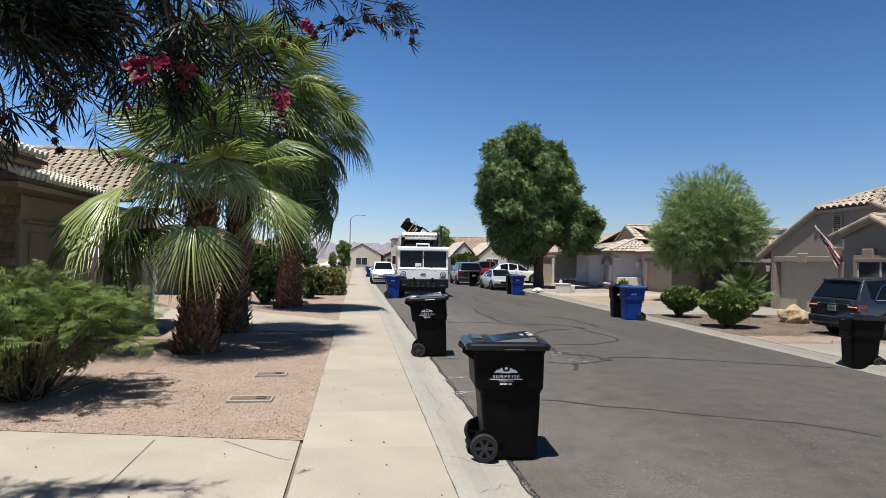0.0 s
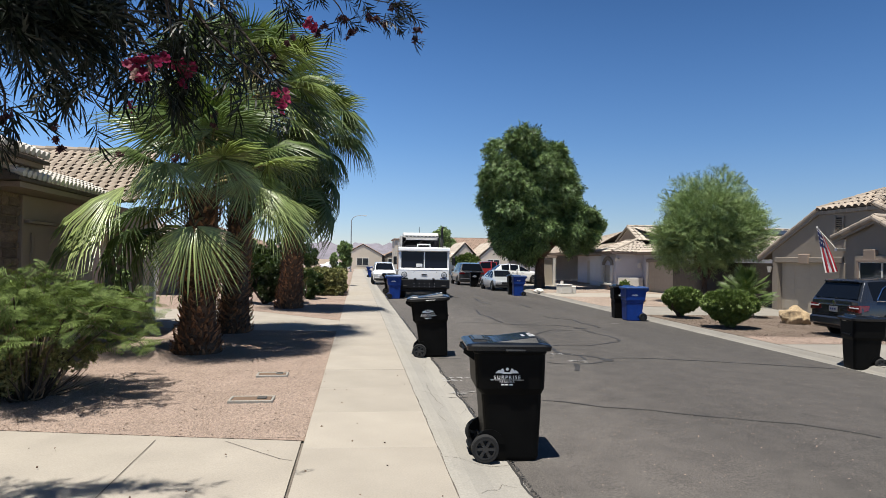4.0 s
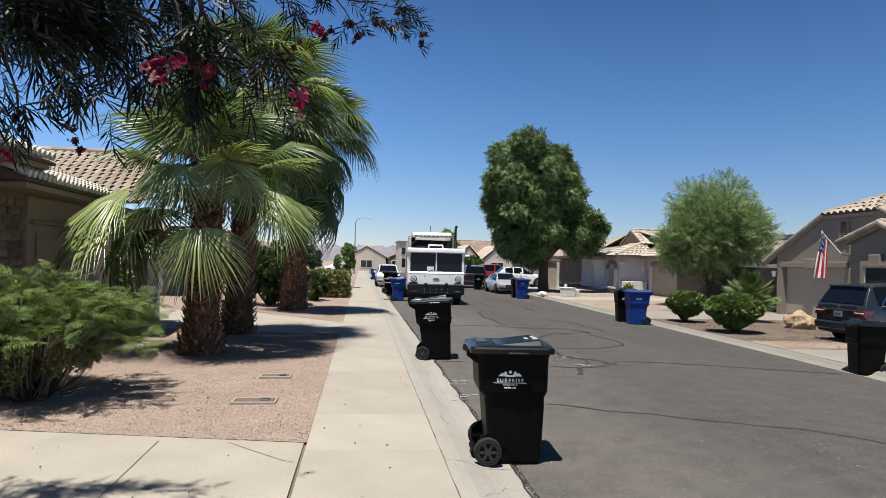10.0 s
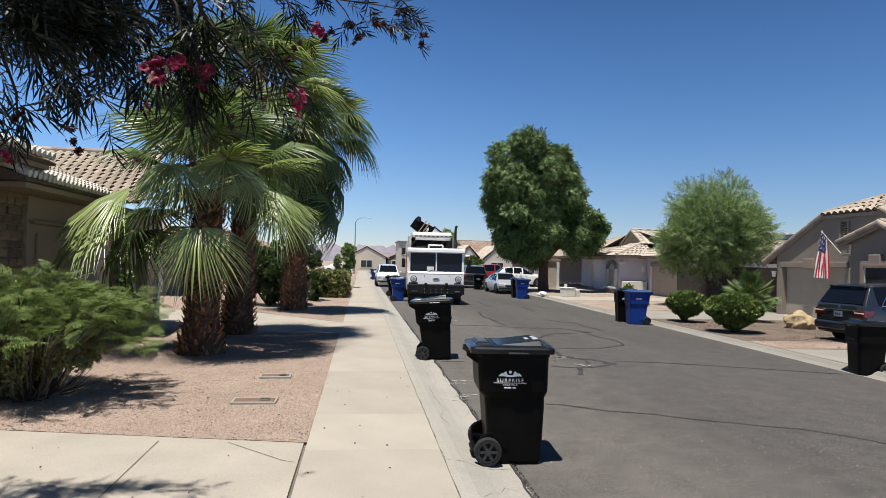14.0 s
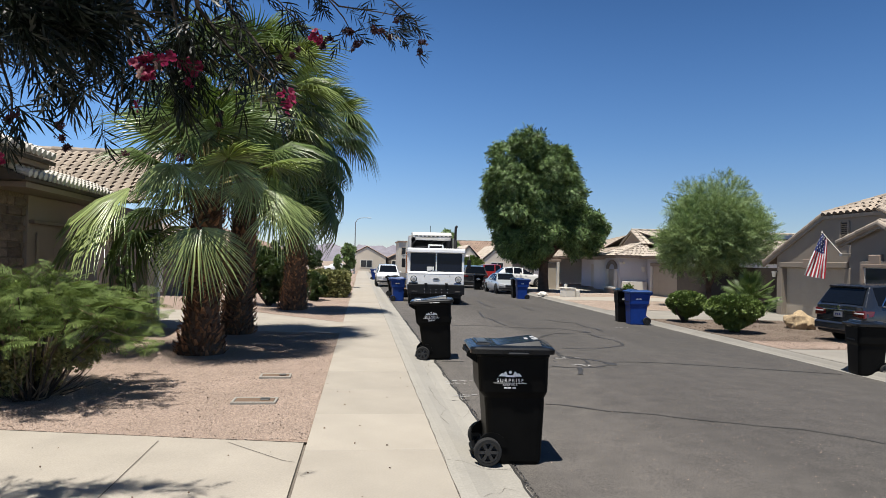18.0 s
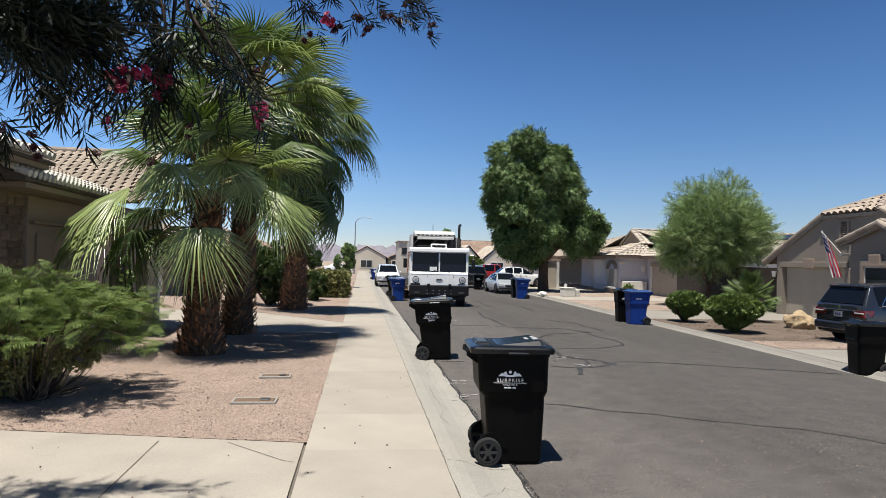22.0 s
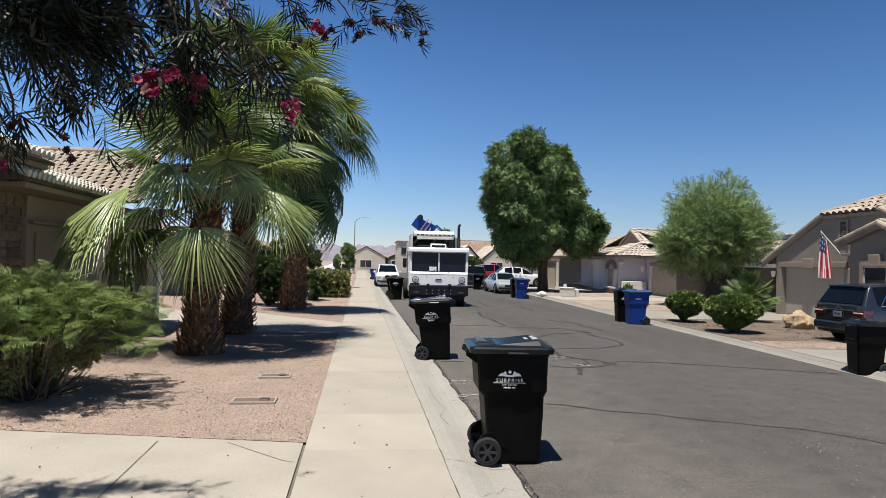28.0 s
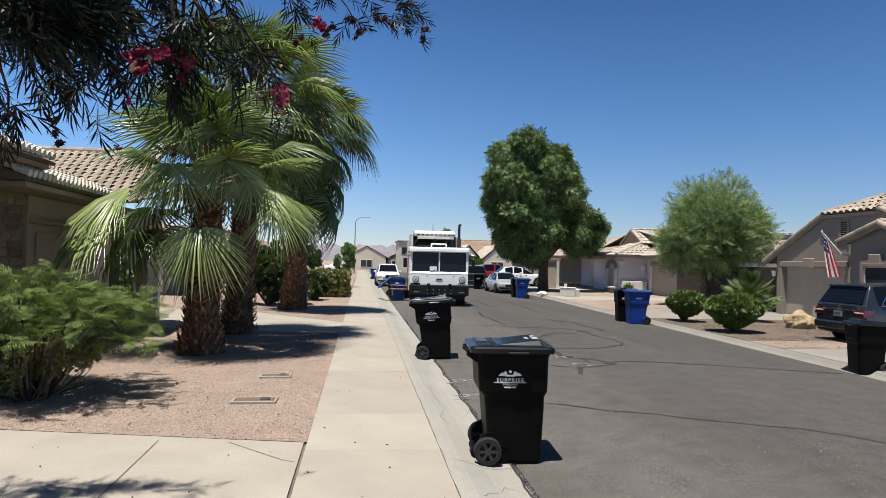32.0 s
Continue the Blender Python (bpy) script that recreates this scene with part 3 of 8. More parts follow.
for i, (y0, y1, m, lab) in enumerate(((-10, 4, "gravel", "pink gravel yard"), (4.2, 10.0, "concrete", "pale concrete driveway"),
                                     (22.6, 27.0, "concrete_old", "pale concrete driveway across the street"), (27.1, 34.3, "gravel_tan", "tan gravel yard"),
                                     (34.4, 38.6, "concrete", "pale concrete driveway"), (38.7, 47.5, "gravel_tan", "tan gravel yard below the big tree"),
                                     (47.6, 56, "concrete", "pale concrete driveway"), (56.1, 80, "gravel_tan", "tan gravel yards"), (80.1, END, "gravel_brown", "brown gravel yards"))):
    sheet(f"yard_{i + 1}", m, lab, [(kerb_x(y0) + 0.335, y0), (30, y0), (30, y1), (kerb_x(y1) + 0.335, y1)], 0.106, "yard", step=3)
sheet("driveway_far_side", "concrete_old", "pale concrete driveway with a parked car", [(kerb_x(10.1) + 0.335, 10.1), (30, 10.1), (30, 14.3), (kerb_x(14.3) + 0.335, 14.3)], 0.107, "driveway", step=3)
sheet("yard_strip", "gravel", "strip of pink gravel beside a driveway", [(kerb_x(14.34) + 0.335, 14.34), (15.0, 14.34), (15.0, 15.86), (kerb_x(15.86) + 0.335, 15.86)], 0.109, "yard", amp=0.02, step=0.3)

# near-black panel added for the shade in the recess between the houses
w = bm_ob("side_wall", B(17.6, 26.7, 0.0, 17.8, 36.2, 2.0, 0.01), "dark_wood")
tagged(w, "near-black panel standing for the shaded recess between two houses", "wall", kind="structure")
sheet("driveway_tan_house", "concrete_old", "pale concrete driveway before the tan house", [(15.02, 14.64), (30, 14.64), (30, 22.5), (14.82, 22.5)], 0.106, "driveway", step=3)

tagged(bm_ob("driveway_joint", B(-0.53, -6.0, 0.02, -0.472, 6.78, 0.062), "joint"), "sandy joint between the driveway and the pavement", "joint", kind="structure")


# ---- roofs and houses ----
def tiles(name, a, b, c, d, mat, parent, w=0.30, course=0.40, rise=0.085, loose=None):
    """Barrel tiles over the slope a-b (eave), c-d (top, above b and a). Joined, but for those between the two x of loose, which are pieces of their own."""
    a, b, c, d = (Vector(p) for p in (a, b, c, d))
    up = (d - a) if (d - a).length > (c - b).length else (c - b)
    nrm = (b - a).cross(up).normalized()
    if nrm.z < 0:
        nrm = -nrm
    rows = max(1, int(((a + b) / 2 - (c + d) / 2).length / course))
    vs, fs = [], []
    ends = []
    raw(name + "_deck", [a - nrm * 0.01, b - nrm * 0.01, c - nrm * 0.01, d - nrm * 0.01], [(0, 1, 2, 3)], "underlay", parent)
    piece = None
    rnd = random.Random(7)
    for i in range(rows):
        v0, v1 = i / rows - 0.03, (i + 1) / rows + 0.02
        l0, r0, l1, r1 = a.lerp(d, v0), b.lerp(c, v0), a.lerp(d, v1), b.lerp(c, v1)
        n = max(1, int((r0 - l0).length / w))
        for j in range(n):
            u0, u1 = (j + 0.06) / n, (j + 0.94) / n
            p = (l0.lerp(r0, u0), l0.lerp(r0, u1), l1.lerp(r1, u1), l1.lerp(r1, u0))
            lift = nrm * (0.035 + rnd.random() * 0.008)
            if loose and loose[0] < (p[0].x + p[1].x) / 2 < loose[1]:
                ex = (p[1] - p[0]).normalized()
                ey = nrm.cross(ex)
                if piece is None:
                    tv, tq = [], []
                    for yy, h in ((0.0, 0.039), (1.0, 0.004)):
                        for m in range(5):
                            tv.append((m / 4, yy, h + rise * math.sin(math.pi * m / 4) ** 0.7))
                    for m in range(4):
                        tq.append((m, m + 1, m + 6, m + 5))
                    tv += [(1.0, 0.05, 0.0), (0.0, 0.05, 0.0)]
                    # end face, coloured dark for the shade of the hollow
                    tq.append((0, 1, 2, 3, 4, 10, 11))
                    piece = ob = raw("roof_tile", tv, tq, (mat, "underlay"), parent, idx=[0] * 4 + [1])
                else:
                    ob = again("roof_tile", piece, parent, Matrix())
                f = Matrix((ex, ey, nrm)).transposed().to_4x4()
                ob.matrix_basis = Matrix.Translation(p[0] + nrm * rnd.uniform(-0.004, 0.004)) @ f @ Matrix.Rotation(radians(rnd.uniform(-0.8, 0.8)), 4, "Z") @ Matrix.Diagonal(((p[1] - p[0]).length, (p[3] - p[0]).length, 1, 1))
                continue
            k = len(vs)
            seg = 4
            for q, (s, e, h) in enumerate(((p[0], p[1], lift), (p[3], p[2], nrm * 0.004))):
                for m in range(seg + 1):
                    t = m / seg
                    vs.append(s.lerp(e, t) + h + nrm * rise * math.sin(math.pi * t) ** 0.7)
            for m in range(seg):
                fs.append((k + m, k + m + 1, k + seg + 2 + m, k + seg + 1 + m))
                ends.append(0)
            # a flat dark face closes the barrel's end and paints its hollow's shade
            vs += [p[1].lerp(p[2], 0.05), p[0].lerp(p[3], 0.05)]
            fs.append((k, k + 1, k + 2, k + 3, k + 4, len(vs) - 2, len(vs) - 1))
            ends.append(1)
    ob = raw(name, vs, fs, (mat, "underlay"), parent, idx=ends)
    tagged(ob, kind="stuff")
    return ob


def ridge_caps(p, q, mat, parent, r=0.11, step=0.38):
    p, q = Vector(p), Vector(q)
    n = max(1, int((q - p).length / step))
    first = None
    for i in range(n):
        s, e = p.lerp(q, i / n), p.lerp(q, (i + 1.12) / n)
        if first is None:
            k = bmesh.new()
            L = (e - s).length
            C((0, 0, 0), (0, 0, L), r, r * 0.86, 10, k)
            first = part("ridge_tile", k, mat, parent)
            ob = first
        else:
            ob = again("ridge_tile", first, parent, Matrix())
        ob.matrix_basis = Matrix.Translation(s) @ (e - s).to_track_quat("Z", "Y").to_matrix().to_4x4()


def garage_door(parent, x, y0, y1, z0, z1, mat, rows=4, cols=4, facing=-1):
    """A sectional door in the wall at x, with its raised panels."""
    f = facing
    door = part("garage_door", B(x, y0, z0, x + f * 0.03, y1, z1, 0.004), mat, parent)
    h, w = (z1 - z0) / rows, (y1 - y0) / cols
    k = B(x + f * 0.03, 0, 0, x + f * 0.034, w - 0.16, h - 0.14, 0.003)
    src = part("door_panel", k, mat, door)
    for r in range(rows):
        for c in range(cols):
            m = Matrix.Translation((0, y0 + c * w + 0.08, z0 + r * h + 0.07))
            if r == c == 0:
                src.matrix_basis = m
            else:
                again("door_panel", src, door, m)
    return door


def window(parent, x, y0, y1, z0, z1, facing=-1, mull=1, trim="trim"):
    f = facing
    fr = bmesh.new()
    t = 0.09
    for q in ((y0 - t, z0 - t, y1 + t, z0), (y0 - t, z1, y1 + t, z1 + t), (y0 - t, z0, y0, z1), (y1, z0, y1 + t, z1)):
        B(x - f * 0.02, q[0], q[1], x + f * 0.07, q[2], q[3], 0.006, bm=fr)
    w = part("window", fr, trim, parent)
    n = mull + 1
    for i in range(n):
        a, b = y0 + (y1 - y0) * i / n, y0 + (y1 - y0) * (i + 1) / n
        part("pane", B(x + f * 0.004, a + 0.03, z0 + 0.03, x + f * 0.012, b - 0.03, z1 - 0.03), "pane", w)
        s = bmesh.new()
        for q in ((a, z0, a + 0.03, z1), (b - 0.03, z0, b, z1), (a, z0, b, z0 + 0.03), (a, z1 - 0.03, b, z1)):
            B(x + f * 0.002, q[0], q[1], x + f * 0.03, q[2], q[3], bm=s)
        part("sash", s, "stucco_white", w)
    return w


def hip_house(name, label, x, y0, y1, depth, eave, top, wall, tile, base=0.1, over=0.45, hip=None, garages=(), windows=(),
              gmat="garage", facing=-1, w=0.3):
    """A one-storey stucco house beside the street: front at x, from y0 to y1, ridge along the street, hipped ends."""
    f = facing
    h = thing(name, Matrix(), label, "house", "houses")
    xb = x - f * depth
    part("wall", B(min(x, xb), y0, base - 0.1, max(x, xb), y1, eave - 0.02, 0.01), wall, h)
    e0, e1, ex, eb = y0 - over, y1 + over, x + f * over, xb - f * over
    xm = (x + xb) / 2
    hp = hip if hip is not None else min((y1 - y0) / 2, depth / 2 + over)
    r0, r1 = e0 + hp, e1 - hp
    if r1 - r0 < 0.1:
        r0 = r1 = (e0 + e1) / 2
    fascia = B(min(ex, eb), e0, eave - 0.16, max(ex, eb), e1, eave, 0.01)
    part("fascia", fascia, "trim", h)
    tiles("roof_tiles", (ex, e0, eave), (ex, e1, eave), (xm, r1, top), (xm, r0, top), tile, h, w=w)
    tiles("roof_tiles", (eb, e1, eave), (eb, e0, eave), (xm, r0, top), (xm, r1, top), tile, h, w=w * 2)
    tiles("roof_tiles", (eb, e0, eave), (ex, e0, eave), (xm, r0, top), (xm, r0, top), tile, h, w=w)
    tiles("roof_tiles", (ex, e1, eave), (eb, e1, eave), (xm, r1, top), (xm, r1, top), tile, h, w=w * 2)
    for p in ((ex, e0), (ex, e1)):
        ridge_caps((p[0], p[1], eave + 0.05), (xm, r0 if p[1] == e0 else r1, top + 0.05), tile, h)
    if r1 > r0:
        ridge_caps((xm, r0, top + 0.05), (xm, r1, top + 0.05), tile, h)
    for g in garages:
        garage_door(h, x + f * 0.004, *g, gmat, facing=f)
    for g in windows:
        window(h, x, *g, facing=f)
    return h


# the brown house beside the palms
def brown_house():
    h = thing("house", Matrix(), "brown stucco house in shade with a pale tiled roof", "house", "houses")
    part("wall", B(-15, 12.62, 0, -5.8, 15.85, 2.9, 0.01), "stucco_brown", h)
    part("wall", B(-15, 15.86, 0, -8.4, 21.6, 2.95, 0.01), "stucco_brown", h)
    part("porch_beam", B(-5.9, 15.86, 2.55, -5.5, 19.2, 2.95, 0.01), "stucco_brown", h)
    part("porch_pillar", quadbox([(-5.95, 16.85, 0), (-5.45, 16.85, 0), (-5.45, 17.5, 0), (-5.95, 17.5, 0)], [(-5.9, 16.95, 2.55), (-5.5, 16.95, 2.55), (-5.5, 17.35, 2.55), (-5.9, 17.35, 2.55)]), "stucco_brown", h)
    part("porch_pillar", B(-5.95, 18.45, 0, -5.5, 18.95, 2.55, 0.02), "stucco_brown", h)
    part("porch_wall", B(-5.98, 19.2, 0, -5.45, 19.4, 2.95, 0.01), "stucco_white", h)
    part("wall", B(-15, 4.0, 0, -5.9, 12.6, 3.0, 0.01), "stucco_brown", h)
    # stone facing on the near wing
    v = part("veneer", B(-5.898, 9.6, 0.05, -5.85, 12.58, 2.96, 0.01), "stone", h, "brown stone facing")
    rnd = random.Random(3)
    src = None
    z = 0.08
    while z < 2.8:
        y = 9.62
        hh = rnd.uniform(0.11, 0.2)
        while y < 12.45:
            w = rnd.uniform(0.22, 0.5)
            if src is None:
                src = part("stone", B(0, 0, 0, 0.05, 1, 1, 0.03), "stone", v)
                ob = src
            else:
                ob = again("stone", src, v, Matrix())
            ob.matrix_basis = Matrix.Translation((-5.85, y + 0.01, z + 0.01)) @ Matrix.Diagonal((rnd.uniform(0.5, 1.1), min(w, 12.56 - y) - 0.025, hh - 0.025, 1))
            y += w
        z += hh
    garage_door(h, -5.79, 12.9, 15.2, 0.1, 2.25, "stucco_brown", facing=1)
    part("soffit", B(-15, 11.2, 2.905, -5.2, 15.2, 2.99), "trim", h)
    part("soffit", B(-15, 15.3, 2.955, -5.5, 18.4, 3.0), "trim", h)
    part("soffit", B(-15, 3.6, 3.255, -5.15, 11.85, 3.33), "trim", h)
    part("wall_band", B(-5.795, 12.64, 2.40, -5.70, 15.8, 2.47, 0.01), "trim", h)
    # the wing's street-side slope, the taller roof behind, the near wing
    tiles("roof_tiles", (-5.62, 11.0, 3.24), (-5.62, 15.3, 3.24), (-8.9, 18.5, 4.5), (-8.9, 11.0, 4.5), "tile", h, w=0.19, course=0.3, rise=0.06)
    part("eave_deck", prism([(-5.12, 3.0), (-5.12, 3.05), (-5.66, 3.27), (-5.66, 3.0)], "y", 11.0, 15.1), "underlay", h)
    tiles("roof_tiles", (-15, 15.15, 3.02), (-4.7, 15.15, 3.02), (-5.3, 18.6, 4.52), (-15, 18.6, 4.52), "tile", h, w=0.20, course=0.3, rise=0.06, loose=(-9.6, -4.6))
    tiles("roof_tiles", (-8.4, 22.0, 3.02), (-15, 22.0, 3.02), (-15, 18.6, 4.52), (-8.4, 18.6, 4.52), "tile", h, w=0.6)
    tiles("roof_tiles", (-5.4, 3.4, 3.50), (-5.4, 11.9, 3.50), (-9.2, 11.9, 5.0), (-9.2, 3.4, 5.0), "tile", h, w=0.19, rise=0.06)
    part("eave_deck", prism([(-5.07, 3.33), (-5.07, 3.38), (-5.44, 3.53), (-5.44, 3.33)], "y", 3.4, 11.9), "underlay", h)
    ridge_caps((-15, 18.6, 4.56), (-5.3, 18.6, 4.56), "tile", h)
    # pale mortared ends of the eave tiles
    src = None
    for y0, y1, x, z in ((11.0, 15.0, -5.13, 3.11), (11.0, 15.0, -5.33, 3.20), (11.0, 15.0, -5.53, 3.29), (3.5, 11.9, -5.08, 3.46), (3.5, 11.9, -5.28, 3.55)):
        n = int((y1 - y0) / 0.17)
        for i in range(n):
            if src is None:
                k = bmesh.new()
                C((-0.17, 0, 0.06), (0.05, 0, 0), 0.055, 0.062, 8, k)
                src = ob = part("eave_tile", k, "tile_light", h, "pale eave tile")
            else:
                ob = again("eave_tile", src, h, Matrix())
            ob.matrix_basis = Matrix.Translation((x, y0 + 0.17 * (i + 0.5), z))


brown_house()


# the tan house with the clipped gable across the street
def gable_house():
    h = thing("house", Matrix(), "tan stucco house with a clipped gable, garage and tiled roof", "house", "houses")
    X, Y0, Y1, YC, R = 17.05, 16.4, 26.15, 21.9, 4.60
    part("wall", prism([(Y0, 0.0), (Y1, 0.0), (Y1, 2.54), (23.3, 3.92), (20.5, 3.92), (Y0, 2.12)], "x", X + 0.2, 28.0), "stucco_tan", h)
    # the front skin stands before the door's recess
    part("wall", prism([(Y0, 0.0), (22.2, 0.0), (22.2, 3.92), (20.5, 3.92), (Y0, 2.12)], "x", X, X + 0.2), "stucco_tan", h)
    part("wall", prism([(22.2, 2.02), (25.75, 2.02), (25.75, 2.70), (23.3, 3.92), (22.2, 3.92)], "x", X, X + 0.2), "stucco_tan", h)
    part("wall", prism([(25.75, 0.0), (Y1, 0.0), (Y1, 2.54), (25.75, 2.70)], "x", X, X + 0.2), "stucco_tan", h)
    xf = X - 0.085
    zc, yc1, yc0 = 3.97, 23.3, 20.5
    tiles("roof_tiles", (27, 27.0, 2.19), (xf, 27.0, 2.19), (xf, yc1, zc), (27, yc1, zc), "tile", h)
    tiles("roof_tiles", (27, yc1, zc), (xf, yc1, zc), (18.5, YC, R), (27, YC, R), "tile", h)
    tiles("roof_tiles", (xf, 16.5, 2.22), (27, 16.5, 2.22), (27, yc0, zc), (xf, yc0, zc), "tile", h)
    tiles("roof_tiles", (xf, yc0, zc), (27, yc0, zc), (27, YC, R), (18.5, YC, R), "tile", h)
    tiles("roof_tiles", (xf, yc1, zc), (xf, yc0, zc), (18.5, YC, R), (18.5, YC, R), "tile", h)
    ridge_caps((xf, yc1, zc + 0.05), (18.5, YC, R + 0.05), "tile", h)
    ridge_caps((xf, yc0, zc + 0.05), (18.5, YC, R + 0.05), "tile", h)
    ridge_caps((18.5, YC, R + 0.05), (27, YC, R + 0.05), "tile", h)
    # rake boards and rake tiles
    for a, b in (((27.02, 2.15), (yc1, zc - 0.05)), ((16.48, 2.18), (yc0, zc - 0.05))):
        part("rake_board", prism([a, (a[0], a[1] - 0.12), (b[0], b[1] - 0.12), b], "x", xf, xf + 0.06), "stucco_tan", h)
        ridge_caps((xf + 0.05, a[0], a[1] + 0.08), (xf + 0.05, b[0], b[1] + 0.1), "tile", h, r=0.10)
    part("rake_board", B(xf, yc0, zc - 0.16, xf + 0.06, yc1, zc - 0.03), "stucco_tan", h)
    garage_door(h, X + 0.196, 22.2, 25.75, 0.1, 2.02, "garage")
    # surround of the garage opening: lintel with a keystone, side posts
    part("lintel", B(X - 0.05, 22.0, 2.03, X + 0.01, 25.95, 2.24, 0.015), "stucco_tan", h)
    part("keystone", B(X - 0.10, 23.80, 1.98, X + 0.01, 24.38, 2.36, 0.02), "trim", h)
    part("post", B(X - 0.04, 25.77, 0.1, X + 0.01, 26.05, 2.02, 0.015), "stucco_tan", h)
    part("post", B(X - 0.04, 21.9, 0.1, X + 0.01, 22.18, 2.02, 0.015), "stucco_tan", h)
    # louvred gable vent; its near-black backing paints the shade between the slats
    vent = part("vent", B(X - 0.02, 22.0, 2.95, X + 0.01, 22.4, 3.65, 0.01), "dark_wood", h)
    for y in (21.95, 22.36):
        part("vent_frame", B(X - 0.06, y, 2.9, X + 0.01, y + 0.09, 3.7, 0.01), "stucco_tan", vent)
    src = None
    for i in range(9):
        m = pose(X - 0.03, 22.2, 3.02 + i * 0.07, 0, 35, 0)
        if src is None:
            src = part("slat", B(-0.025, -0.16, -0.006, 0.025, 0.16, 0.006), "stucco_tan", vent)
            src.matrix_basis = m
        else:
            again("slat", src, vent, m)
    # the projecting entry gable with its window
    GX = 15.6
    part("wall", prism([(16.9, 0.0), (20.05, 0.0), (20.05, 2.86), (18.7, 3.28), (16.9, 2.4)], "x", GX, X + 0.1), "stucco_tan", h)
    tiles("roof_tiles", (19, 20.45, 2.80), (GX - 0.14, 20.45, 2.80), (GX - 0.14, 18.7, 3.36), (19, 18.7, 3.36), "tile", h)
    tiles("roof_tiles", (GX - 0.14, 16.5, 2.3), (19, 16.5, 2.3), (19, 18.7, 3.36), (GX - 0.14, 18.7, 3.36), "tile", h)
    ridge_caps((GX - 0.14, 18.7, 3.42), (19, 18.7, 3.42), "tile", h)
    for a, b in (((20.48, 2.77), (18.7, 3.33)), ((16.5, 2.26), (18.7, 3.33))):
        part("rake_board", prism([a, (a[0], a[1] - 0.11), (b[0], b[1] - 0.11), b], "x", GX - 0.14, GX - 0.08), "stucco_tan", h)
        ridge_caps((GX - 0.14, a[0], a[1] + 0.07), (GX - 0.14, b[0], b[1] + 0.07), "tile", h, r=0.10)
    part("window_surround", B(GX - 0.09, 17.2, 0.75, GX + 0.01, 19.55, 2.25, 0.02), "stucco_tan", h)
    part("keystone", B(GX - 0.13, 18.66, 2.08, GX + 0.01, 19.14, 2.43, 0.02), "trim", h)
    window(h, GX - 0.09, 17.45, 19.3, 0.85, 2.05, mull=1)
    lamp = part("wall_lantern", C((X - 0.16, 26.1, 1.62), (X - 0.16, 26.1, 1.86), 0.06, 0.10, 8), "stucco_white", h)
    part("bracket", B(X - 0.16, 26.08, 1.84, X, 26.12, 1.88), "iron", lamp)


gable_house()


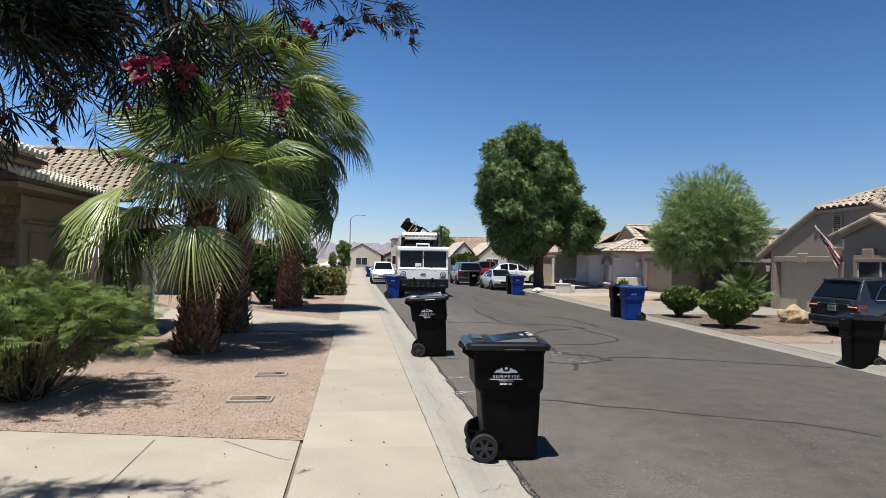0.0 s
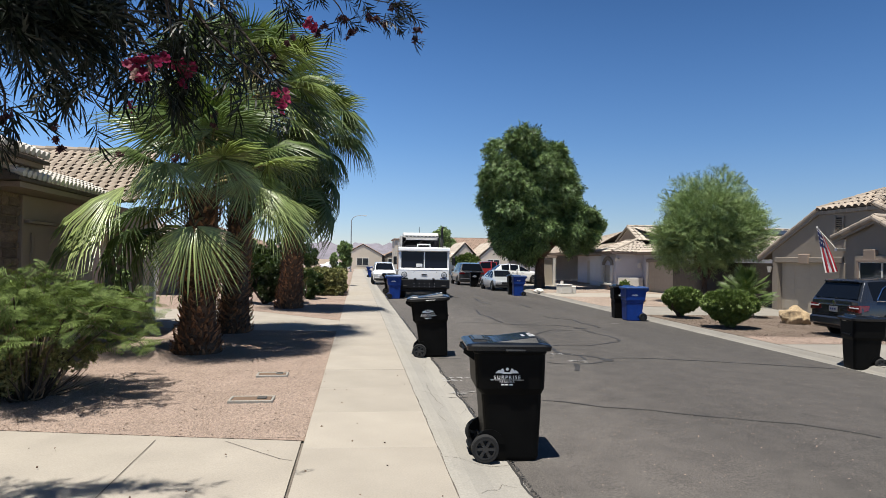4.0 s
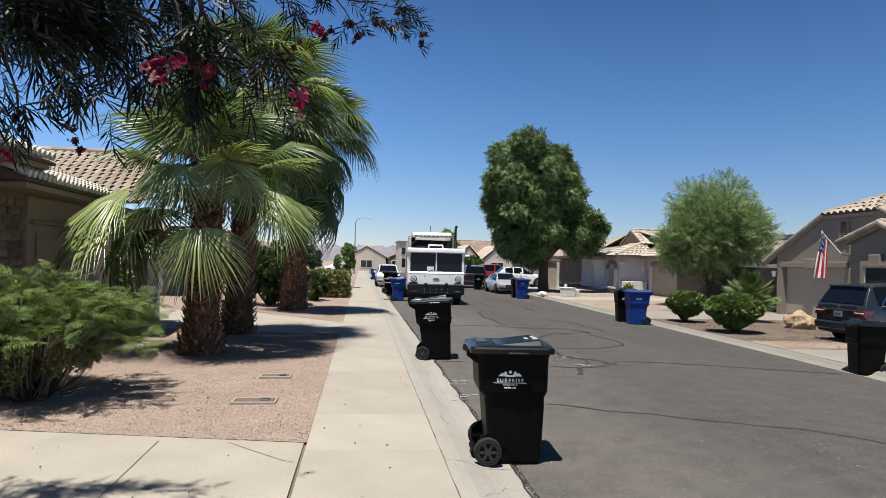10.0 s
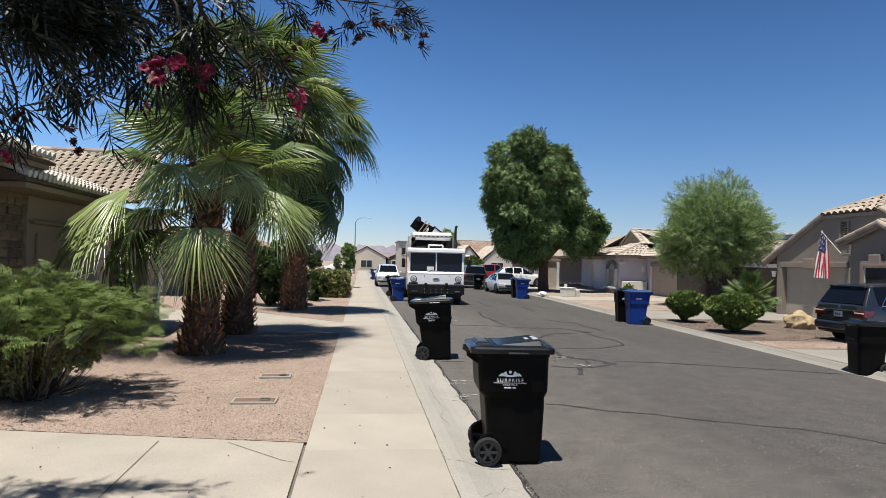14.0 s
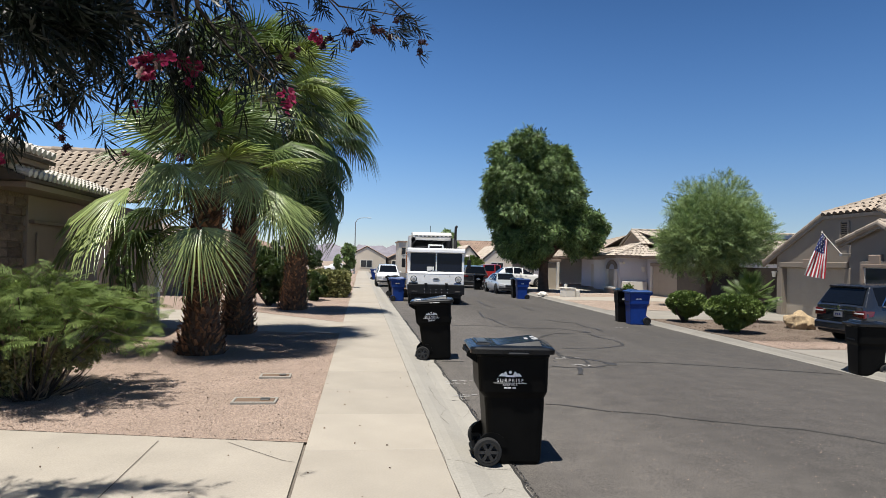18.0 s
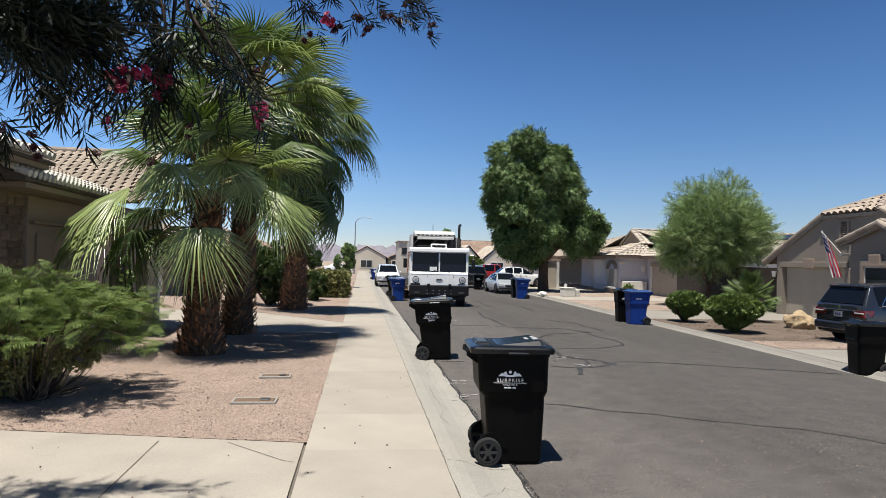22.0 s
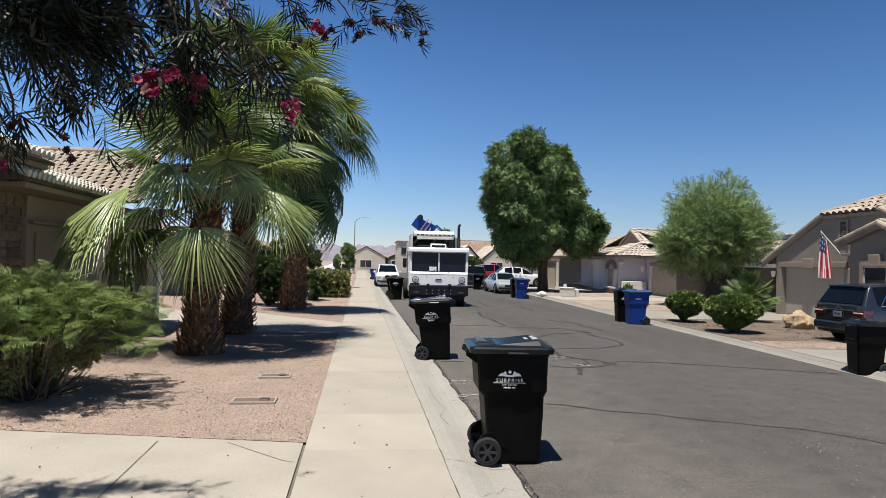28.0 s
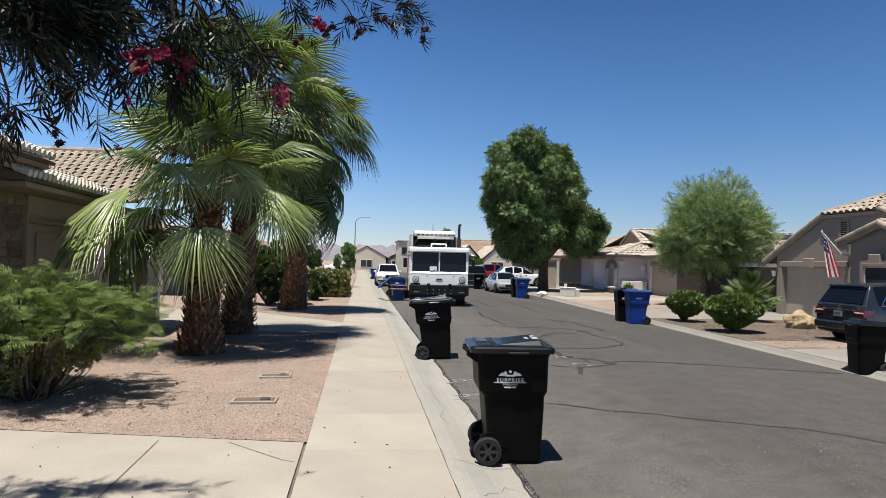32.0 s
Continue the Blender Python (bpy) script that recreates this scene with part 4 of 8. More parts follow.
# the grey house: ridge away from the street, a gable over a hipped skirt, a bay with an arched niche
def grey_house():
    h = thing("house", Matrix(), "grey stucco house with a small gable, niche and tiled roof", "house", "houses")
    part("wall", B(18.9, 38.5, 0, 34, 53.6, 2.6, 0.01), "stucco_grey", h)
    part("wall", B(17.0, 43.2, 0, 18.9, 45.85, 2.62, 0.01), "stucco_grey", h)
    R, YR = 4.5, 46.2
    tiles("roof_tiles", (20.6, 38.0, 2.62), (34.4, 38.0, 2.62), (34.4, YR, R), (19.3, YR, R), "tile_pale", h, rise=0.04)
    tiles("roof_tiles", (34.4, 54.4, 2.62), (18.4, 54.4, 2.62), (19.3, YR, R), (34.4, YR, R), "tile_pale", h, w=0.6)
    ridge_caps((19.0, YR, R + 0.05), (34.4, YR, R + 0.05), "tile_pale", h)
    part("gable_wall", prism([(44.3, 3.45), (48.1, 3.45), (YR, R - 0.12)], "x", 19.06, 21.0), "stucco_brown", h)
    for y in (44.15, 48.25):
        part("rake_board", prism([(y, 3.42), (y, 3.55), (YR, R + 0.03), (YR, R - 0.12)], "x", 18.92, 19.02), "stucco_tan", h)
    tiles("roof_tiles", (18.95, 44.1, 3.5), (21.0, 44.1, 3.5), (21.0, YR, R + 0.02), (18.95, YR, R + 0.02), "tile_pale", h, rise=0.04)
    # skirt roofs over the garage wing and over the bay
    tiles("roof_tiles", (18.3, 38.0, 2.62), (18.3, 54.4, 2.62), (20.9, 52.0, 3.62), (20.9, 40.6, 3.62), "tile_pale", h, rise=0.04)
    tiles("roof_tiles", (16.55, 42.7, 2.66), (16.55, 46.3, 2.66), (19.3, 46.6, 3.62), (19.3, 44.6, 3.62), "tile_pale", h, rise=0.04)
    tiles("roof_tiles", (19.3, 42.7, 2.66), (16.55, 42.7, 2.66), (19.3, 44.6, 3.62), (19.3, 44.6, 3.62), "tile_pale", h, rise=0.04)
    ridge_caps((16.55, 42.7, 2.72), (19.3, 44.6, 3.68), "tile_pale", h)
    part("fascia", B(16.55, 42.7, 2.50, 18.9, 46.3, 2.64, 0.01), "trim", h)
    part("fascia", B(18.3, 38.0, 2.46, 18.9, 54.4, 2.60, 0.01), "trim", h)
    garage_door(h, 18.896, 38.75, 42.2, 0.1, 2.0, "garage")
    part("garage_trim", B(18.78, 38.55, 2.0, 18.9, 42.45, 2.2, 0.015), "stucco_tan", h)
    part("garage_trim", B(18.78, 42.2, 0.1, 18.9, 42.45, 2.0, 0.015), "stucco_white", h)
    # the niche: pilasters, arch, sill and plinth
    arch = [(44.5 + 0.95 * math.cos(a), 1.75 + 0.6 * math.sin(a)) for a in (math.pi * i / 12 for i in range(13))]
    arch += [(44.5 + 0.62 * math.cos(a), 1.75 + 0.36 * math.sin(a)) for a in (math.pi * i / 12 for i in range(12, -1, -1))]
    part("arch", prism(arch, "x", 16.9, 17.0), "stucco_tan", h)
    part("niche_panel", B(16.97, 43.9, 0.6, 17.0, 45.1, 1.75), "garage", h)
    for y in (43.55, 45.12):
        part("pilaster", B(16.86, y, 0.55, 17.0, y + 0.33, 1.75, 0.015), "stucco_white", h)
    part("sill", B(16.72, 43.3, 0.42, 17.0, 45.7, 0.55, 0.02), "stucco_white", h)
    part("plinth", B(16.8, 43.45, 0.1, 17.0, 45.5, 0.42, 0.02), "trim", h)
    flood = part("flood_lamp", B(16.96, 43.02, 2.2, 17.1, 43.2, 2.26, 0.01), "stucco_white", h)
    for x in (16.96, 17.2):
        part("lamp_head", C((x, 43.0, 2.14), (x, 43.12, 2.22), 0.09, 0.06, 10), "stucco_white", flood)
    part("low_wall", B(17.1, 42.9, 0.05, 18.8, 43.1, 0.95, 0.02), "stucco_white", h)
    part("wall_lamp", C((18.6, 43.1, 1.6), (18.6, 43.1, 1.95), 0.10, 0.14, 8), "stucco_white", h)
    part("vent_pipe", C((21.5, 50.2, 3.5), (21.5, 50.2, 4.35), 0.07, seg=8), "iron", h)
    for i in range(4):
        p = part("solar_panel", B(0, 0, 0, 1.6, 1.7, 0.05, 0.006), "solar", h)
        p.matrix_basis = Matrix.Translation((25.3 + i * 1.66, 43.6, 4.03)) @ Matrix.Rotation(math.atan2(R - 2.62, YR - 38.0), 4, "X")


grey_house()
hip_house("house", "grey stucco house with a white garage door behind the big tree", 20.5, 50.5, 61.5, 9, 2.7, 4.9, "stucco_grey", "tile",
          garages=((55.3, 58.7, 0.1, 2.1),), windows=((52.4, 53.8, 0.3, 2.0),), gmat="garage_white", over=3.7)
porch = thing("porch_screen", pose(0, 0, 0.1), "pale stucco porch screen with a tan door in sun", "wall", "")
part("screen_wall", B(13.6, 50.9, 0, 14.05, 51.05, 2.05, 0.02), "stucco_white", porch)
part("door", B(14.1, 50.95, 0, 14.95, 51.02, 1.95, 0.01), "garage", porch, "tan panelled door")
part("post", B(15.0, 50.85, 0, 15.2, 51.05, 2.1, 0.02), "stucco_white", porch)
part("beam", B(13.55, 50.85, 2.1, 15.3, 51.1, 2.3, 0.02), "trim", porch)
hip_house("house", "pale stucco house beyond the big tree", 18.5, 66.0, 76, 11, 2.7, 4.8, "stucco_white", "tile_pink",
          garages=((66.4, 69.4, 0.1, 2.1),), windows=((71.5, 73.5, 0.8, 2.0),), w=0.5, gmat="garage")
hip_house("house", "tan stucco house far along the street", 17.5, 92, 104, 12, 3.0, 6.0, "stucco_tan", "tile", windows=((95, 97, 0.8, 2.0),), w=0.6)
hip_house("house", "tan stucco house far along the street", 21.0, 108, 122, 12, 3.0, 7.0, "stucco_tan", "tile", windows=((112, 114, 0.8, 2.0),), w=0.6)
beyond = hip_house("house", "tan stucco house with a pale gate beyond the hedge", -9.0, 32.6, 43, 11, 2.8, 4.6, "stucco_tan", "tile", facing=1, windows=((36, 37.6, 0.8, 2.0),))
part("side_gate", B(-9.62, 32.50, 0.25, -9.05, 32.60, 1.95, 0.01), "stucco_white", beyond, "pale side gate")
part("pier", B(-10.3, 32.35, 0.05, -9.66, 32.60, 2.6, 0.02), "stucco_brown", beyond)
hip_house("house", "tan stucco house along the near side", -8.0, 58, 72, 11, 2.8, 4.7, "stucco_tan", "tile_pink", facing=1, windows=((60, 62, 0.8, 2.0),), w=0.6)


def end_house(x0, x1, y, depth, eave, top, wall, tile, label, wins):
    """A house that closes the end of the street: front towards the camera, gable in the middle."""
    h = thing("house", Matrix(), label, "house", "houses")
    xm = (x0 + x1) / 2
    part("wall", prism([(x0, 0), (x1, 0), (x1, eave), (xm, top - 0.15), (x0, eave)], "y", y, y + depth), wall, h)
    tiles("roof_tiles", (x0 - 0.5, y + depth, eave - 0.2), (x0 - 0.5, y - 0.12, eave - 0.2), (xm, y - 0.12, top), (xm, y + depth, top), tile, h, w=0.5)
    tiles("roof_tiles", (x1 + 0.5, y - 0.12, eave - 0.2), (x1 + 0.5, y + depth, eave - 0.2), (xm, y + depth, top), (xm, y - 0.12, top), tile, h, w=0.5)
    for a, b in wins:
        w = part("window", B(a - 0.12, y - 0.06, 0.7, b + 0.12, y + 0.02, 2.2, 0.02), "stucco_white", h)
        n = 2
        for i in range(n):
            u, v = a + (b - a) * i / n, a + (b - a) * (i + 1) / n
            part("pane", B(u + 0.04, y - 0.075, 0.82, v - 0.04, y - 0.062, 2.08), "pane", w)
    return h


end_house(-2.6, 4.6, 128, 14, 2.75, 4.75, "end_stucco", "tile_pink", "tan stucco house with a gable at the street's end", ((-0.1, 2.0),))
end_house(5.0, 11.0, 134, 12, 2.6, 4.0, "stucco_tan", "tile_pink", "tan stucco house at the street's end", ((6, 7.5), (8.5, 10)))


def long_house():
    """A house across the street's end with a long level ridge."""
    h = thing("house", Matrix(), "tan stucco house with a long red-brown roof at the street's end", "house", "houses")
    part("wall", B(15.0, 126.0, 0, 30.5, 138.5, 3.2, 0.02), "end_stucco", h)
    tiles("roof_tiles", (14.5, 125.5, 3.1), (31.0, 125.5, 3.1), (28.0, 132.2, 6.35), (17.6, 132.2, 6.35), "tile_pink", h, w=0.5)
    tiles("roof_tiles", (31.0, 139.0, 3.1), (14.5, 139.0, 3.1), (17.6, 132.2, 6.35), (28.0, 132.2, 6.35), "tile_pink", h, w=1.0)
    tiles("roof_tiles", (14.5, 139.0, 3.1), (14.5, 125.5, 3.1), (17.6, 132.2, 6.35), (17.6, 132.2, 6.35), "tile_pink", h, w=0.6)
    tiles("roof_tiles", (31.0, 125.5, 3.1), (31.0, 139.0, 3.1), (28.0, 132.2, 6.35), (28.0, 132.2, 6.35), "tile_pink", h, w=1.0)
    for x in (16.5, 20.5, 25.0):
        w = part("window", B(x, 125.94, 0.9, x + 1.9, 126.02, 2.3, 0.02), "stucco_white", h)
        for u in (0.1, 1.0):
            part("pane", B(x + u, 125.92, 1.0, x + u + 0.8, 125.935, 2.2), "pane", w)


long_house()

end_house(12.6, 15.4, 88, 10, 2.5, 4.3, "end_stucco", "tile_pale", "tan stucco house with a small gable beyond the parked cars", ((13.4, 14.4),))
end_house(15.7, 19.4, 86, 10, 2.5, 4.3, "end_stucco", "tile_pale", "tan stucco house with a wider gable beyond the parked cars", ((16.6, 18.2),))


def two_storey():
    h = thing("house", Matrix(), "white two-storey house showing over the low roofs", "house", "houses")
    part("wall", B(6.4, 118, 0, 13.5, 127, 5.4, 0.02), "end_stucco", h)
    part("parapet", B(6.2, 117.8, 5.4, 13.7, 127.2, 5.62, 0.02), "tile_pink", h)
    for x in (6.9, 9.5, 11.8):
        w = part("window", B(x, 117.94, 3.2, x + 1.2, 118.02, 4.5, 0.02), "trim", h)
        part("pane", B(x + 0.1, 117.92, 3.3, x + 1.1, 117.935, 4.4), "pane", w)


two_storey()


# ---- wheeled bins ----
def lettering(text, size, mat, parent, m, label=""):
    cu = bpy.data.curves.new("lettering", "FONT")
    cu.body, cu.size, cu.align_x, cu.extrude, cu.space_character = text, size, "CENTER", 0.001, 1.36
    tmp = new("tmp_text", cu)
    me = bpy.data.meshes.new_from_object(tmp)
    bpy.data.objects.remove(tmp)
    me.materials.clear()
    me.materials.append(M[mat])
    ob = new("lettering", me)
    ob.parent, ob.matrix_basis = parent, m
    if label:
        ob["label"] = label
    return ob


def wheel_parts(name, parent, m, r, w, rim_r, spokes=6, rim_mat="rubber"):
    """A spoked wheel: tyre with its rim as a sub-part; axis along local y."""
    k = bmesh.new()
    prof = [(-w / 2, rim_r), (-w / 2, r * 0.93), (-w * 0.36, r), (w * 0.36, r), (w / 2, r * 0.93), (w / 2, rim_r)]
    n = 24
    rings = [[k.verts.new((math.cos(2 * math.pi * i / n) * q, y, math.sin(2 * math.pi * i / n) * q)) for y, q in prof] for i in range(n)]
    for i in range(n):
        a, b = rings[i], rings[(i + 1) % n]
        for j in range(len(prof) - 1):
            k.faces.new((a[j], a[j + 1], b[j + 1], b[j]))
    # inner disc behind the spokes
    C((0, -w * 0.04, 0), (0, w * 0.04, 0), rim_r * 0.99, seg=20, bm=k)
    wh = part(name, k, "rubber", parent)
    wh.matrix_basis = m
    k = bmesh.new()
    C((0, -w * 0.42, 0), (0, w * 0.42, 0), rim_r * 0.28, seg=12, bm=k)
    for i in range(spokes):
        a = 2 * math.pi * i / spokes
        d = Vector((math.cos(a), 0, math.sin(a)))
        s = Vector((-d.z, 0, d.x))
        lo = [d * rim_r * 0.2 + s * rim_r * u + Vector((0, v, 0)) for u, v in ((-0.13, -w * 0.34), (0.13, -w * 0.34), (0.13, w * 0.34), (-0.13, w * 0.34))]
        hi = [d * rim_r * 0.98 + s * rim_r * u + Vector((0, v, 0)) for u, v in ((-0.17, -w * 0.3), (0.17, -w * 0.3), (0.17, w * 0.3), (-0.17, w * 0.3))]
        quadbox(lo, hi, bm=k)
    n = 20
    for s in (-1, 1):
        for i in range(n):
            a, b = 2 * math.pi * i / n, 2 * math.pi * (i + 1) / n
            vs = [k.verts.new((math.cos(t) * q, s * w * 0.36, math.sin(t) * q)) for t, q in ((a, rim_r * 0.84), (b, rim_r * 0.84), (b, rim_r * 1.01), (a, rim_r * 1.01))]
            k.faces.new(vs)
    part("rim", k, rim_mat, wh)
    return wh


def rrect(cx, cy, hx, hy, r, n=4):
    pts = []
    for sx, sy, a0 in ((1, 1, 0), (-1, 1, 90), (-1, -1, 180), (1, -1, 270)):
        for i in range(n + 1):
            a = radians(a0 + 90 * i / n)
            pts.append((cx + sx * (hx - r) + r * math.cos(a), cy + sy * (hy - r) + r * math.sin(a)))
    return pts


def loft(levels, bm=None, cap0=True, cap1=True):
    """Stacked outlines of equal count: levels of (points, z)."""
    k = bm or bmesh.new()
    rings = [[k.verts.new((x, y, z)) for x, y in pts] for pts, z in levels]
    n = len(rings[0])
    for a, b in zip(rings, rings[1:]):
        for i in range(n):
            k.faces.new((a[i], a[(i + 1) % n], b[(i + 1) % n], b[i]))
    if cap0:
        k.faces.new(rings[0][::-1])
    if cap1:
        k.faces.new(rings[-1])
    return k


HINGE = (-0.375, 1.065)


def cart(label, m, blue=False, group="wheeled bins", print_full=True, lid_open=0.0, plain=False):
    """A 95-gallon cart: lid opens towards local +x, wheels and handle at local -x; emblem on the long sides."""
    t = thing("wheeled_bin", m, label, "bin", group)
    pm, lm = ("blue_plastic", "blue_lid") if blue else ("black_plastic", "lid_plastic")
    R = 0.06
    body = loft([
        (rrect(0.03, 0, 0.235, 0.255, R), 0.0), (rrect(0.03, 0, 0.25, 0.265, R), 0.03),
        (rrect(0.02, 0, 0.278, 0.285, R), 0.50), (rrect(0.013, 0, 0.285, 0.293, R), 0.62),
        (rrect(0.0, 0, 0.322, 0.318, R), 0.68), (rrect(-0.01, 0, 0.336, 0.335, R), 1.00),
        (rrect(-0.012, 0, 0.345, 0.355, R), 1.015), (rrect(-0.012, 0, 0.345, 0.355, R), 1.05),
        (rrect(-0.012, 0, 0.315, 0.325, R), 1.05), (rrect(-0.005, 0, 0.29, 0.30, R), 0.86),
        (rrect(0.03, 0, 0.24, 0.24, R), 0.05)])
    part("body", body, pm, t)
    part("catch_bar", C((0.325, -0.2, 0.74), (0.325, 0.2, 0.74), 0.014, seg=8), "black_paint", t)
    # lid: lip all round, wedge-shaped crown that rises towards the front, flat panel by the hinge
    lk = loft([(rrect(0.352, 0, 0.393, 0.375, R), -0.03), (rrect(0.352, 0, 0.40, 0.38, R), 0.012), (rrect(0.352, 0, 0.383, 0.362, R), 0.028),
               (rrect(0.35, 0, 0.315, 0.325, R), 0.040)])
    quadbox([(0.20, -0.27, 0.036), (0.64, -0.31, 0.036), (0.64, 0.31, 0.036), (0.20, 0.27, 0.036)],
            [(0.24, -0.23, 0.044), (0.62, -0.25, 0.091), (0.62, 0.25, 0.091), (0.24, 0.23, 0.044)], 0.008, bm=lk)
    quadbox([(0.02, -0.22, 0.03), (0.17, -0.22, 0.03), (0.17, 0.22, 0.03), (0.02, 0.22, 0.03)],
            [(0.03, -0.20, 0.058), (0.15, -0.20, 0.056), (0.15, 0.20, 0.056), (0.03, 0.20, 0.058)], 0.006, bm=lk)
    B(0.30, -0.40, -0.035, 0.50, -0.36, -0.012, 0.008, bm=lk)
    B(0.68, -0.10, -0.055, 0.745, 0.10, -0.02, 0.01, bm=lk)
    lid = part("lid", lk, lm, t)
    hx, hz = HINGE
    lid.matrix_basis = pose(hx, 0, hz, 0, -lid_open, 0)
    slope = Matrix.Rotation(-math.atan(0.054 / 0.44), 4, "Y")
    for u, v, w, d in ((0.33, -0.10, 0.05, 0.16), (0.34, 0.10, 0.035, 0.10), (0.27, -0.02, 0.03, 0.14)):
        p = part("lid_print", B(0, 0, 0, w, d, 0.0015), "worn_print", lid, "worn print on the lid")
        p.matrix_basis = Matrix.Translation((0.24 + u, v - 0.08, 0.0455 + u * 0.1227)) @ slope
    if not blue:
        part("sticker", B(0.045, -0.17, 0.0585, 0.135, 0.17, 0.0600), "sticker", lid, "dull sticker on the lid")
    # handle bar on its two lugs
    part("handle", C((-0.425, -0.24, 1.025), (-0.425, 0.24, 1.025), 0.016, seg=8), pm, t)
    for s in (-1, 1):
        part("lug", quadbox([(-0.34, s * 0.24 - 0.02, 0.93), (-0.33, s * 0.24 - 0.02, 1.03), (-0.33, s * 0.24 + 0.02, 1.03), (-0.34, s * 0.24 + 0.02, 0.93)],
                            [(-0.445, s * 0.24 - 0.015, 1.00), (-0.435, s * 0.24 - 0.015, 1.05), (-0.435, s * 0.24 + 0.015, 1.05), (-0.445, s * 0.24 + 0.015, 1.00)], 0.004), pm, t)
    # axle, wheel wells and wheels
    part("axle", C((-0.235, -0.33, 0.128), (-0.235, 0.33, 0.128), 0.012, seg=8), "steel", t)
    for s in (-1, 1):
        part("wheel_well", prism([(-0.19 + 0.150 * math.cos(a), 0.13 + 0.165 * math.sin(a)) for a in (radians(10 + 20 * i) for i in range(9))], "y", s * 0.258, s * 0.282), pm, t)
        wheel_parts("wheel", t, pose(-0.235, s * 0.325, 0.128), 0.128, 0.07, 0.098, 6, "wheel_plastic")
    part("foot", B(-0.37, -0.16, 0.05, -0.20, 0.16, 0.11, 0.02), pm, t)
    # printed emblem: a sun between hills, the town's name, a line of small print
    for s in () if plain else (-1, 1):
        turn = Matrix.Rotation(0 if s < 0 else math.pi, 4, "Z") @ Matrix.Rotation(radians(90 + 3.04), 4, "X")
        mt = lambda x, z: Matrix.Translation((x, s * (0.3195 + (z - 0.68) * 0.0531), z)) @ turn
        k = bmesh.new()
        for pts in ([(-0.12, 0), (-0.085, 0.034), (-0.072, 0.027), (-0.045, 0.052), (-0.034, 0.03), (-0.022, 0)], [(0.022, 0), (0.034, 0.03), (0.045, 0.052), (0.072, 0.027), (0.085, 0.034), (0.12, 0)]):
            k.faces.new([k.verts.new((u, v, 0)) for u, v in pts])
        k.faces.new([k.verts.new((0.016 * math.cos(a), 0.042 + 0.016 * math.sin(a), 0)) for a in (math.pi * i / 7 for i in range(14))])
        k.faces.new([k.verts.new((u, v, 0.0005)) for u, v in ((-0.05, -0.006), (0.05, -0.006), (0.03, 0.012), (-0.03, 0.012))])
        em = part("emblem", k, "decal", t, "white printed emblem of hills and a sun")
        em.matrix_basis = mt(0.04 * s, 0.825) @ Matrix.Scale(0.93, 4)
        if blue:
            continue
        if print_full:
            lettering("SURPRISE", 0.047, "decal", t, mt(0.04 * s, 0.771), "white printed town name")
            lettering("ARIZONA", 0.025, "decal", t, mt(0.04 * s, 0.737), "white printed state name")
        k = bmesh.new()
        for u in (-0.06, -0.022, 0.024):
            B(u, 0, 0, u + 0.034, 0.014, 0.001, bm=k)
        B(-0.165, 0.052, 0, 0.165, 0.057, 0.001, bm=k)
        if not print_full:
            B(-0.15, 0.064, 0, 0.15, 0.105, 0.001, bm=k)
        sp = part("small_print", k, "decal", t, "line of small white print")
        sp.matrix_basis = mt(0.04 * s, 0.712) @ Matrix.Scale(0.93, 4)
    return t, lid


near_bin, _ = cart("black plastic wheeled bin with a white emblem in the gutter", pose(1.46, 6.50, 0.012, 0, 0, -4))
cart("black plastic wheeled bin with a white emblem beside the kerb", pose(1.50, 13.3, 0.012, 0, -4, -6) @ Matrix.Scale(1.05, 4))
# the three that the truck handles: ground spots are filled in by motions()
SPOT_A, SPOT_B, SPOT_C = (1.78, 37.6, 0.012), (1.78, 33.95, 0.012), (1.78, 32.75, 0.012)
bin_a, lid_a = cart("black plastic wheeled bin held by the truck's arm", pose(*SPOT_A), print_full=False)
bin_b, lid_b = cart("black plastic wheeled bin that the truck lifts second", pose(*SPOT_B), print_full=False)
bin_c, lid_c = cart("blue plastic recycling bin that the truck lifts last", pose(*SPOT_C), True, print_full=False)
# across the street, backs to the houses
cart("black plastic wheeled bin beside a blue one across the street", pose(9.02, 22.35, 0.012, 0, 0, 172), print_full=False)
cart("blue plastic recycling bin with a white emblem across the street", pose(9.05, 21.45, 0.012, 0, 0, 176), True)
cart("black plastic wheeled bin behind the parked dark car", pose(9.30, 11.5, 0.012, 0, 0, 166) @ Matrix.Scale(0.86, 4), print_full=False, plain=True)
cart("black plastic wheeled bin further down the street", pose(8.72, 37.3, 0.012, 0, 0, 178), print_full=False)
cart("blue plastic recycling bin further down the street", pose(8.78, 36.4, 0.012, 0, 0, 178), True)
cart("black plastic wheeled bin far down the street", pose(8.35, 48.0, 0.012, 0, 0, 180), print_full=False)
cart("blue plastic recycling bin far along the near kerb", pose(1.35, 71.0, 0.012), True, print_full=False)


# ---- the refuse truck ----
PIVOT = (-0.24, 4.4, 1.77)
TX, YAW, SHIFT = 3.27, -2.0, 0.154


